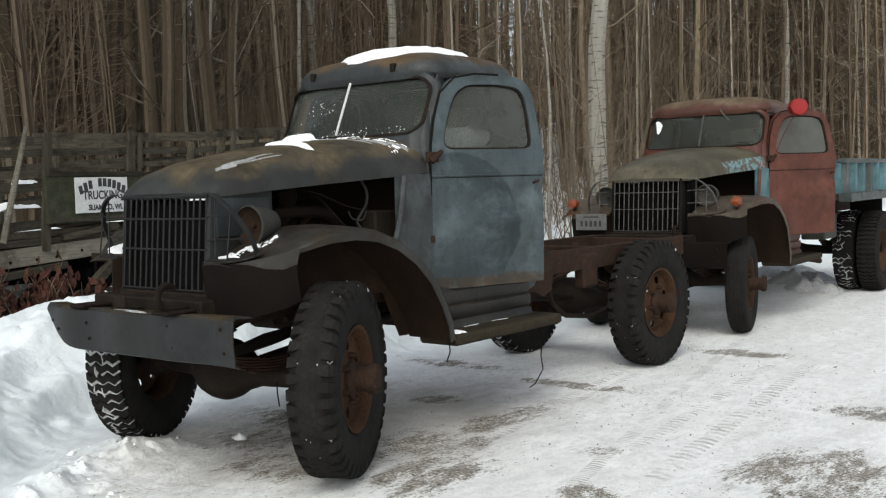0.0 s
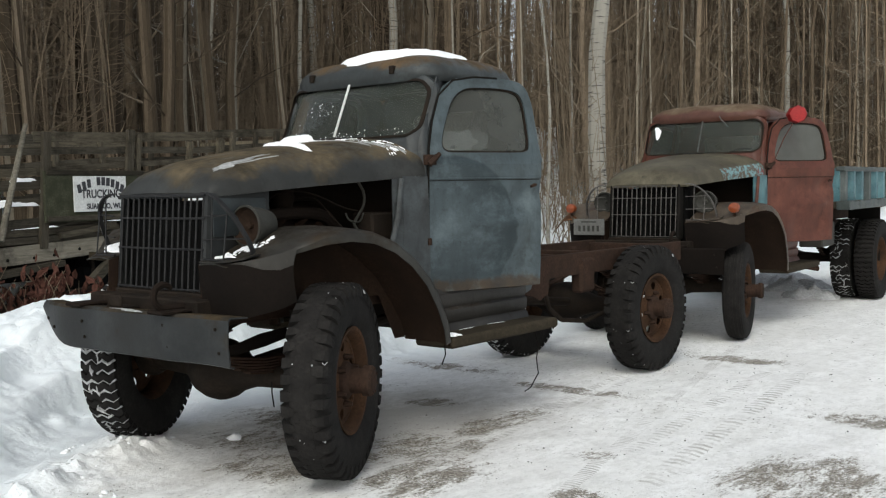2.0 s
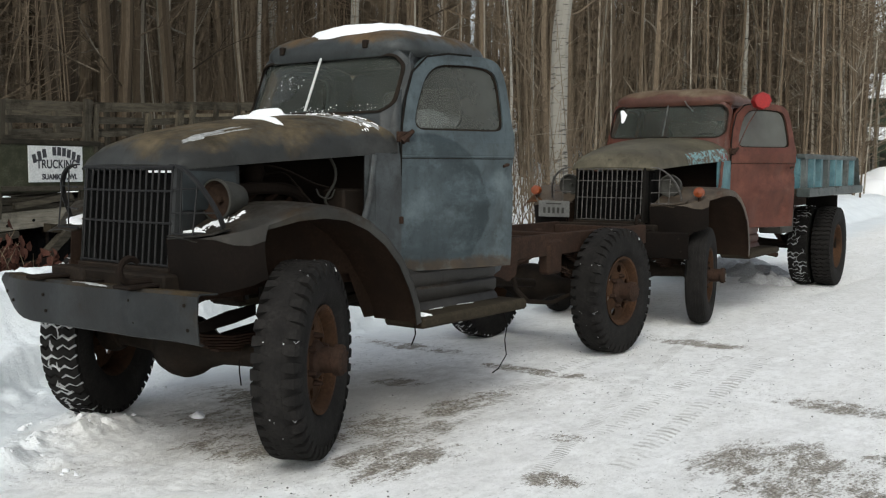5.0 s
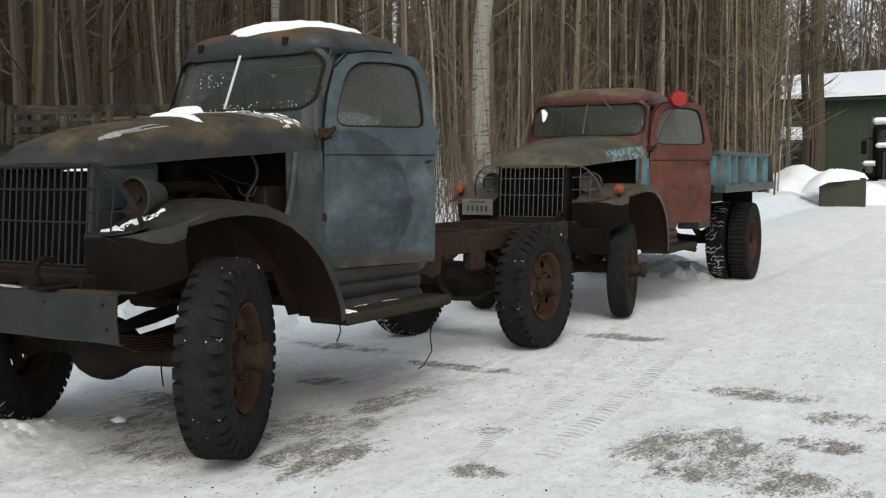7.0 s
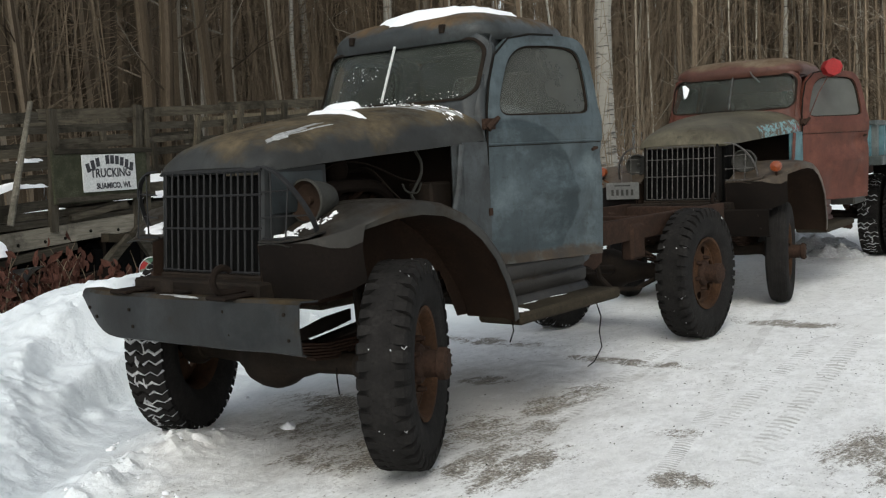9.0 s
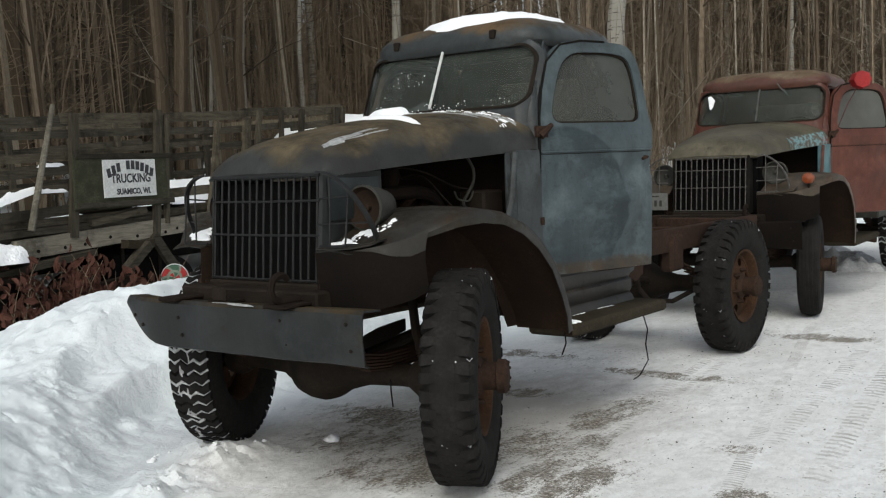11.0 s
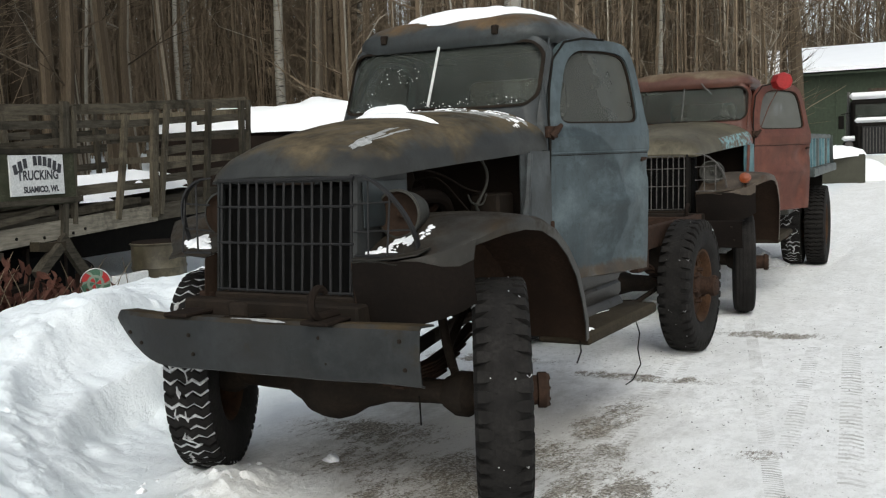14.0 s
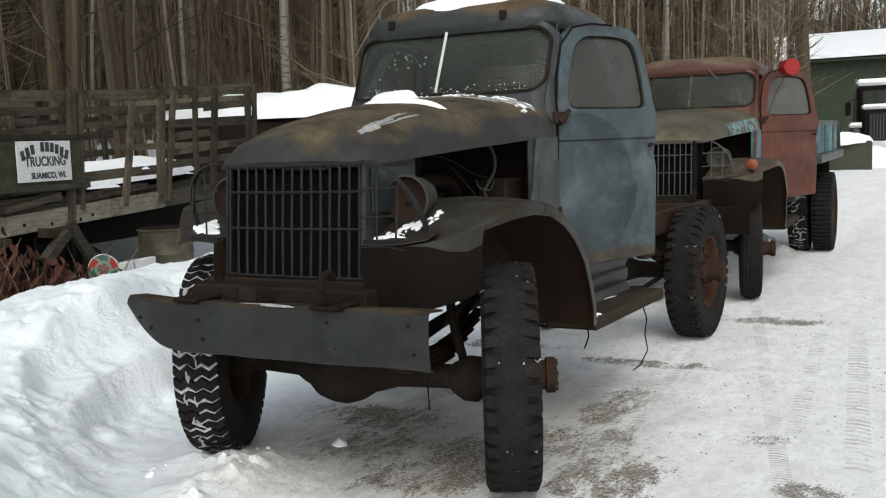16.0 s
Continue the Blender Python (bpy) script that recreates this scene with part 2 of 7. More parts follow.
CONCRETE = plain("mossy_grey_concrete", (0.050, 0.050, 0.038), (0.085, 0.083, 0.066), 2.0, 0.9, 0.0, 0.4)
AMBER = plain("amber_lens", (0.20, 0.040, 0.008), (0.26, 0.055, 0.012), 8.0, 0.35, 0.0, 0.1)
SCARLET = plain("bright_red_plastic", (0.34, 0.018, 0.018), (0.27, 0.014, 0.014), 6.0, 0.6, 0.0, 0.1)
LEAF = plain("dead_red_leaves", (0.050, 0.024, 0.018), (0.110, 0.048, 0.035), 5.0, 0.9, 0.0, 0.1)
PLATE = plain("dirty_pale_plate", (0.11, 0.108, 0.10), (0.17, 0.168, 0.158), 10.0, 0.6)
SWIRL_GREEN = plain("dull_green_plastic", (0.030, 0.085, 0.050), (0.045, 0.110, 0.070), 6.0, 0.6, 0.0, 0.1)
MOSS = plain("mossy_dark_board", (0.026, 0.028, 0.017), (0.075, 0.076, 0.050), 9.0, 0.9, 0.0, 0.4)
MINT = plain("pale_green_paint", (0.13, 0.17, 0.13), (0.19, 0.23, 0.18), 5.0, 0.6)


def birch_material():
    m, n, l, p = nodes("birch_bark")
    base = mix(n, l, noise_tex(n, l, 2.0, 4), (0.17, 0.158, 0.132), (0.27, 0.255, 0.22))
    marks = ramp(n, l, noise_tex(n, l, 5.0, 3, (0.8, 0.8, 5.0), seed=2.0), [(0.56, grey(0)), (0.66, grey(1))])
    base = mix(n, l, marks, base, (0.035, 0.030, 0.026))
    l.new(base, p.inputs["Base Color"])
    p.inputs["Roughness"].default_value = 0.8
    bump(n, l, p, marks, 0.4, 0.01)
    return m


BIRCH = birch_material()


def snow_material():
    m, n, l, p = nodes("snow")
    l.new(mix(n, l, noise_tex(n, l, 1.5, 5), (0.88, 0.885, 0.90), (0.80, 0.81, 0.83)), p.inputs["Base Color"])
    p.inputs["Roughness"].default_value = 0.85
    bump(n, l, p, noise_tex(n, l, 30.0, 3, rough=0.55), 0.7, 0.02)
    return m


SNOW = snow_material()
CRUST = plain("thin_icy_crust", (0.16, 0.16, 0.155), (0.46, 0.47, 0.47), 22.0, 0.7, 0.0, 0.3)
GREY_SNOW = plain("dirty_packed_snow", (0.36, 0.36, 0.36), (0.66, 0.67, 0.68), 30.0, 0.9, 0.0, 0.3)


def glass_material(name, thin, thick, film_colour):
    """A clear pane with an uneven film: dust, and on some panes the sky's reflection as colour."""
    m, n, l, p = nodes(name)
    out = n["Material Output"]
    clear = n.new("ShaderNodeBsdfTransparent")
    clear.inputs[0].default_value = (0.80, 0.84, 0.82, 1)
    gloss = n.new("ShaderNodeBsdfGlossy")
    gloss.inputs["Roughness"].default_value = 0.06
    fres = n.new("ShaderNodeFresnel")
    fres.inputs[0].default_value = 1.13
    pane = n.new("ShaderNodeMixShader")
    l.new(fres.outputs[0], pane.inputs[0])
    l.new(clear.outputs[0], pane.inputs[1])
    l.new(gloss.outputs[0], pane.inputs[2])
    film = n.new("ShaderNodeMixShader")
    l.new(ramp(n, l, noise_tex(n, l, 2.6, 6), [(0.35, grey(thin)), (0.72, grey(thick))]), film.inputs[0])
    p.inputs["Base Color"].default_value, p.inputs["Roughness"].default_value = film_colour, 0.7
    l.new(pane.outputs[0], film.inputs[1])
    l.new(p.outputs[0], film.inputs[2])
    l.new(film.outputs[0], out.inputs[0])
    return m


# Windshield film: dust, with the overcast sky's reflection put into its colour.
GLASS = glass_material("dusty_sky_sheen_glass", 0.35, 0.80, (0.040, 0.046, 0.037, 1))
# Paler film puts the sky reflected in the red truck's panes into colour.
SKY_PALED_GLASS = glass_material("sky_paled_glass", 0.70, 0.95, (0.075, 0.078, 0.070, 1))
HAZY = glass_material("hazy_glass", 0.60, 0.94, (0.046, 0.048, 0.041, 1))


# ---- mesh helpers ----
class Shape:
    """Vertices and faces of one part, gathered from simple pieces."""

    def __init__(self):
        self.v, self.f = [], []

    def put(self, verts, faces, m=None):
        k = len(self.v)
        self.v += [tuple(m @ Vector(p)) if m else tuple(p) for p in verts]
        self.f += [tuple(i + k for i in f) for f in faces]
        return self

    def box(self, x0, x1, y0, y1, z0, z1, m=None, b=0.0):
        """A box; b: width of the chamfer on all its edges."""
        bm = bmesh.new()
        bmesh.ops.create_cube(bm, size=1.0)
        for q in bm.verts:
            q.co = Vector(((x0 + x1) / 2 + q.co.x * (x1 - x0), (y0 + y1) / 2 + q.co.y * (y1 - y0), (z0 + z1) / 2 + q.co.z * (z1 - z0)))
        if b:
            bmesh.ops.bevel(bm, geom=list(bm.edges), offset=b, segments=1, affect="EDGES")
        bm.verts.index_update()
        self.put([q.co for q in bm.verts], [[q.index for q in f.verts] for f in bm.faces], m)
        bm.free()
        return self

    def lathe(self, profile, seg=32, m=None, close=False):
        """(radius, height) pairs turned round the local x axis, height along +x."""
        n = len(profile)
        v = [(h, r * math.cos(2 * math.pi * s / seg), r * math.sin(2 * math.pi * s / seg)) for s in range(seg) for r, h in profile]
        f = [(s * n + i, s * n + i + 1, (s + 1) % seg * n + i + 1, (s + 1) % seg * n + i) for s in range(seg) for i in range(n - 1)]
        if close:
            f += [(s * n + n - 1, s * n, (s + 1) % seg * n, (s + 1) % seg * n + n - 1) for s in range(seg)]
        return self.put(v, f, m)

    def tube(self, pts, radius, seg=8, m=None, flat=1.0):
        """A tube along points; radius: one number or one for each point."""
        pts = [Vector(p) for p in pts]
        rad = radius if isinstance(radius, (list, tuple)) else [radius] * len(pts)
        rings, side = [], None
        for i, p in enumerate(pts):
            d = (pts[min(i + 1, len(pts) - 1)] - pts[max(i - 1, 0)]).normalized()
            if side is None:
                side = d.orthogonal().normalized()
            side = (side - d * side.dot(d)).normalized()
            up = d.cross(side)
            rings.append([p + rad[i] * (math.cos(2 * math.pi * k / seg) * side + flat * math.sin(2 * math.pi * k / seg) * up) for k in range(seg)])
        return self.loft(rings, True, True, m)

    def loft(self, rings, closed=False, caps=False, m=None):
        """Skin over rings of equal length."""
        n, v = len(rings[0]), [p for r in rings for p in r]
        last = n if closed else n - 1
        f = [(i * n + k, i * n + (k + 1) % n, (i + 1) * n + (k + 1) % n, (i + 1) * n + k) for i in range(len(rings) - 1) for k in range(last)]
        if caps:
            f += [tuple(reversed(range(n))), tuple(range(len(v) - n, len(v)))]
        return self.put(v, f, m)

    def plate(self, outline, depth, m=None):
        """An outline of (x, z) points, extruded from y = 0 to y = depth."""
        n = len(outline)
        v = [(x, 0, z) for x, z in outline] + [(x, depth, z) for x, z in outline]
        f = [tuple(range(n)), tuple(reversed(range(n, 2 * n)))] + [(k, n + k, n + (k + 1) % n, (k + 1) % n) for k in range(n)]
        return self.put(v, f, m)

    def mesh(self, name, material, smooth=True, solid=0.0, crease=0.6):
        me = bpy.data.meshes.new(name)
        me.from_pydata(self.v, [], self.f)
        bm = bmesh.new()
        bm.from_mesh(me)
        if solid:
            bmesh.ops.solidify(bm, geom=list(bm.faces), thickness=solid)
        bmesh.ops.recalc_face_normals(bm, faces=list(bm.faces))
        for f in bm.faces:
            f.smooth = smooth
        for e in bm.edges:
            e.smooth = len(e.link_faces) == 2 and e.calc_face_angle(0) < crease
        bm.to_mesh(me)
        bm.free()
        me.materials.append(material)
        return me


def part(name, shape, material, parent, label="", smooth=True, solid=0.0):
    """Links a shape as one mesh object under a thing or a part."""
    ob = new(name, shape.mesh(name, material, smooth, solid))
    ob.parent = parent
    if label:
        ob["label"] = label
    return ob


def thing(name, label, category, group="", kind="", m=None, shape=None, material=None, smooth=True):
    ob = new(name, shape.mesh(name, material, smooth) if shape else None)
    tagged(ob, label, category, group, kind)
    if m:
        ob.matrix_world = m
    return ob


def lerp(a, b, t):
    return a + (b - a) * t


# ---- ground ----
def fbm(x, y, s, o=4):
    return noise.fractal(Vector((x * s, y * s, 3.7)), 1.0, 2.0, o)


def step(a, b, x):
    t = min(max((x - a) / (b - a), 0.0), 1.0)
    return t * t * (3 - 2 * t)


def foot_line(y):
    """x of the foot of the ploughed bank."""
    return -1.55 + 1.35 * step(0.25, -1.9, y) - 0.25 * step(1.5, 5.0, y) + 0.06 * fbm(0, y, 0.7, 2)


def chunks(x, y, s):
    """Rounded broken lumps that come and go."""
    w = 0.25 * fbm(x, y, 0.8 * s, 2)
    near = noise.voronoi(Vector((x * s + w, y * s - w, 0.5)))[0][0]
    return max(0.0, 1 - 1.9 * near * near) * step(-0.25, 0.45, fbm(x + 3, y, 0.45 * s, 2))


def ground_height(x, y):
    """Packed road under the trucks, a ploughed bank beside them, a slow rise to the yard and into the woods."""
    d = foot_line(y) - x
    h = 0.010 * fbm(x, y, 2.2) + 0.006 * fbm(x, y, 9.0) - 0.012 * math.exp(-((x - 0.75) / 0.12) ** 2) - 0.012 * math.exp(-((x - 2.2 - 0.05 * y) / 0.14) ** 2)
    if d > -0.5:
        k = step(-0.15, 0.85 + 0.10 * fbm(3, y, 0.8, 2), d)
        cut = step(-0.55, -0.25, y) * step(1.4, 1.0, y)
        k = lerp(k, 0.50 * step(0.14, 0.30, d) + 0.50 * step(0.48, 0.72, d), 0.75 * cut)
        low = 1.0 - 0.50 * step(0.6, -0.9, y) - 0.45 * step(2.0, 4.5, y)
        back = 1.0 - 0.75 * step(1.1, 2.6, d)
        h += k * back * low * (0.70 + 0.10 * fbm(x, y, 0.9))
        near = step(-0.5, 0.1, d) * (1 - 0.6 * step(1.6, 3.0, d))
        h += near * 0.05 * fbm(x, y, 1.7)
        h += 1.6 * step(2.5, 12.0, d) * (1 - step(25, 45, y)) * (1 + 0.15 * fbm(x, y, 0.25)) + 1.3 * step(3.0, 10.0, d) * step(11, 19, y) * (1 - step(24, 40, y))
    # crumbs thrown up before the wheels
    if -1.6 < x < 0.9 and -1.9 < y < 0.15:
        e = max(0.0, 1 - abs(x + 0.45 + 0.55 * (y + 0.5)) / 0.42) * step(-1.9, -1.2, y) * step(0.15, -0.25, y)
        h += e * (0.050 + 0.09 * max(fbm(x, y, 2.6), -0.3) + 0.075 * chunks(x, y, 5.0) + 0.060 * chunks(x + 4, y, 11.0) + 0.026 * chunks(x, y + 6, 22.0))
    h += 0.42 * step(9, 26, y) + 0.02 * max(y - 26, 0) * step(26, 60, y)
    h += 0.10 * step(7, 14, x) * (1 + fbm(x, y, 0.3))
    return h


def axis_steps(a, b, fine0, fine1, small, big):
    out, v = [], a
    while v < b:
        out.append(v)
        v += small if fine0 <= v < fine1 else min(big, small + 0.12 * max(fine0 - v, v - fine1, 0.0) + small)
    return out + [b]


def lump(p, s):
    """Rounded broken lumps in space that come and go."""
    near = noise.voronoi(p * s + Vector((7.3, 1.9, 4.1)))[0][0]
    return max(0.0, 1 - 1.7 * near * near) * step(-0.35, 0.35, noise.fractal(p * (0.4 * s), 1.0, 2.0, 2))


def bank_point(x, y):
    """A point of the ground, roughened where the plough has thrown up the bank."""
    p = Vector((x, y, ground_height(x, y)))
    d = foot_line(y) - x
    near = step(-0.35, 0.15, d) * (1 - 0.6 * step(1.8, 3.2, d)) * step(-9, -5, y) * step(12, 7, y)
    if near > 0.01:
        smooth = 1 - 0.85 * step(-0.5, -0.2, y) * step(1.5, 1.1, y) * step(0.10, 0.2, d) * step(0.75, 0.6, d)
        k = 0.040 * noise.fractal(p * 1.6, 1.0, 2.0, 3) + smooth * (0.050 * lump(p, 3.0) + 0.032 * lump(p + Vector((5, 0, 0)), 6.5) + 0.020 * lump(p, 13.0) + 0.016 * lump(p + Vector((0, 3, 0)), 24.0)) + 0.010 * noise.fractal(p * 15.0, 1.0, 2.0, 3)
        p += near * k * Vector((0.55, -0.30, 0.75))
    return tuple(p)


def build_ground():
    xs, ys = axis_steps(-300, 300, -3.4, 0.8, 0.022, 12.0), axis_steps(-300, 300, -2.6, 3.2, 0.022, 12.0)
    s = Shape()
    s.v = [bank_point(x, y) for y in ys for x in xs]
    n = len(xs)
    s.f = [(j * n + i, j * n + i + 1, (j + 1) * n + i + 1, (j + 1) * n + i) for j in range(len(ys) - 1) for i in range(n - 1)]
    return s


def ground_material():
    """Snow, packed and greyed where it is driven on, worn through to gravel in patches."""
    m, n, l, p = nodes("snowy_ground")
    clean = mix(n, l, ramp(n, l, noise_tex(n, l, 2.2, 9, rough=0.7), [(0.35, grey(0)), (0.65, grey(1))]), (0.76, 0.80, 0.825), (0.67, 0.71, 0.735))
    packed = mix(n, l, ramp(n, l, noise_tex(n, l, 2.4, 9, (1.4, 0.5, 1), 0.72), [(0.3, grey(0)), (0.7, grey(1))]), (0.93, 0.93, 0.925), (0.76, 0.755, 0.735))
    co = n.new("ShaderNodeTexCoord")
    sep = n.new("ShaderNodeSeparateXYZ")
    l.new(co.outputs["Object"], sep.inputs[0])

    def math_node(op, a, b):
        q = n.new("ShaderNodeMath")
        q.operation = op
        for s, v in zip(q.inputs, (a, b)):
            if isinstance(v, (int, float)):
                s.default_value = v
            else:
                l.new(v, s)
        return q.outputs[0]

    road = n.new("ShaderNodeMapRange")
    road.interpolation_type = "SMOOTHSTEP"
    road.inputs["From Min"].default_value, road.inputs["From Max"].default_value = 0.05, 1.0
    foot = n.new("ShaderNodeMapRange")
    foot.interpolation_type = "SMOOTHSTEP"
    for key, value in (("From Min", -1.9), ("From Max", 0.25), ("To Min", -0.20), ("To Max", -1.55)):
        foot.inputs[key].default_value = value
    l.new(sep.outputs[1], foot.inputs[0])
    beyond = math_node("SUBTRACT", sep.outputs[0], foot.outputs[0])
    l.new(math_node("ADD", beyond, math_node("MULTIPLY", math_node("SUBTRACT", noise_tex(n, l, 1.3, 3), 0.5), 0.7)), road.inputs[0])
    crust = noise_tex(n, l, 13.0, 9, (1.2, 0.7, 1), 0.8, 17.0)
    packed = mix(n, l, ramp(n, l, crust, [(0.46, grey(0)), (0.62, grey(0.75))]), packed, (0.66, 0.655, 0.635))
    base = mix(n, l, road.outputs[0], clean, packed)
    # tracked-in dirt, and the shade under the blue truck painted as a grey ellipse
    dx = math_node("DIVIDE", math_node("SUBTRACT", sep.outputs[0], 0.25), 1.15)
    dy = math_node("DIVIDE", math_node("SUBTRACT", sep.outputs[1], 0.9), 2.0)
    far = math_node("SQRT", math_node("ADD", math_node("MULTIPLY", dx, dx), math_node("MULTIPLY", dy, dy)), 0.0)
    dirt = math_node("ADD", math_node("MULTIPLY", math_node("MAXIMUM", math_node("SUBTRACT", 1.0, far), -0.3), 0.55), noise_tex(n, l, 3.5, 10, (1.3, 0.6, 1), 0.78, 2.5))
    base = mix(n, l, ramp(n, l, dirt, [(0.54, grey(0)), (0.86, grey(0.8))]), base, (0.42, 0.40, 0.37))
    stone = ramp(n, l, noise_tex(n, l, 55.0, 3, rough=0.8), [(0.36, (0.052, 0.040, 0.028)), (0.50, (0.165, 0.135, 0.098)), (0.62, (0.46, 0.43, 0.38))])
    total = None
    # worn patches: centre, half lengths across and along the road
    for cx, cy, ax, ay in ((1.13, 0.28, 0.26, 0.34), (2.75, 1.25, 0.36, 0.42), (3.16, 0.98, 0.34, 0.20), (3.22, 1.72, 0.22, 0.14), (2.60, 2.75, 0.34, 0.16), (3.40, 2.30, 0.40, 0.16), (0.48, 2.56, 0.50, 0.10), (1.00, 4.40, 0.50, 0.13), (1.66, 1.08, 0.10, 0.09), (0.74, 1.45, 0.13, 0.50), (0.05, 1.66, 0.16, 0.12), (-0.70, 2.80, 0.50, 0.11), (0.36, -0.05, 0.32, 0.22), (1.95, 0.42, 0.12, 0.09), (-0.35, 0.75, 0.40, 0.20), (0.25, 0.25, 0.60, 0.30), (0.75, 0.75, 0.35, 0.30)):
        dx = math_node("DIVIDE", math_node("SUBTRACT", sep.outputs[0], cx), ax)
        dy = math_node("DIVIDE", math_node("SUBTRACT", sep.outputs[1], cy), ay)
        r = math_node("SQRT", math_node("ADD", math_node("MULTIPLY", dx, dx), math_node("MULTIPLY", dy, dy)), 0.0)
        v = math_node("SUBTRACT", 1.1, math_node("MULTIPLY", r, 0.72))
        total = v if total is None else math_node("MAXIMUM", total, v)
    total = math_node("MINIMUM", math_node("MAXIMUM", total, -0.25), 0.55)
    worn = math_node("ADD", math_node("MULTIPLY", total, 0.25), noise_tex(n, l, 4.2, 13, (1.5, 0.6, 1), 0.86, 5.0))
    worn = math_node("ADD", worn, math_node("MULTIPLY", math_node("SUBTRACT", noise_tex(n, l, 70.0, 3, rough=0.7, seed=13.0), 0.5), 0.30))
    f = ramp(n, l, worn, [(0.585, grey(0)), (0.65, grey(0.92))])
    specks = ramp(n, l, noise_tex(n, l, 34.0, 4, (1.3, 0.8, 1), 0.65, 7.0), [(0.60, grey(0)), (0.66, grey(0.85))])
    thin = ramp(n, l, noise_tex(n, l, 1.6, 5, seed=9.0), [(0.42, grey(0.08)), (0.62, grey(1))])
    on_road = math_node("MULTIPLY", math_node("MULTIPLY", specks, thin), road.outputs[0])
    base = mix(n, l, on_road, base, (0.22, 0.20, 0.175))
    base = mix(n, l, f, base, stone)
    # prints of tyre treads: x at the near end, slope along the road, half width, pitch, reach
    prints = None
    for x0, slope, half, pitch, y0, y1 in ((0.98, -0.12, 0.035, 0.055, 0.2, 3.2), (1.10, -0.12, 0.030, 0.055, 0.2, 3.2), (1.97, -0.245, 0.045, 0.032, 0.3, 5.2), (1.90, -0.115, 0.05, 0.06, 1.2, 4.0), (2.22, -0.13, 0.06, 0.075, 0.8, 4.2)):
        off = math_node("ABSOLUTE", math_node("SUBTRACT", sep.outputs[0], math_node("ADD", x0, math_node("MULTIPLY", sep.outputs[1], slope))), 0.0)
        band = math_node("LESS_THAN", off, half)
        hatch = math_node("GREATER_THAN", math_node("SINE", math_node("ADD", math_node("MULTIPLY", sep.outputs[1], 6.2832 / pitch), math_node("MULTIPLY", off, 30.0)), 0.0), 0.2)
        reach = math_node("MULTIPLY", math_node("GREATER_THAN", sep.outputs[1], y0), math_node("LESS_THAN", sep.outputs[1], y1))
        v = math_node("MULTIPLY", math_node("MULTIPLY", band, hatch), reach)
        prints = v if prints is None else math_node("MAXIMUM", prints, v)
    prints = math_node("MULTIPLY", prints, ramp(n, l, noise_tex(n, l, 3.0, 6, rough=0.7, seed=11.0), [(0.40, grey(0)), (0.60, grey(0.75))]))
    base = mix(n, l, prints, base, (0.34, 0.32, 0.29))
    l.new(base, p.inputs["Base Color"])
    l.new(ramp(n, l, f, [(0.0, grey(0.72)), (1.0, grey(0.9))]), p.inputs["Roughness"])
    bump(n, l, p, mix(n, l, 0.55, crust, noise_tex(n, l, 34.0, 5, rough=0.7)), 0.75, 0.026)
    return m


ground = thing("ground", "packed snow road with ploughed banks and dirty gravel patches", "ground", kind="structure", shape=build_ground(), material=ground_material())


# ---- trucks ----
TYRE_R, TYRE_W = 0.495, 0.235


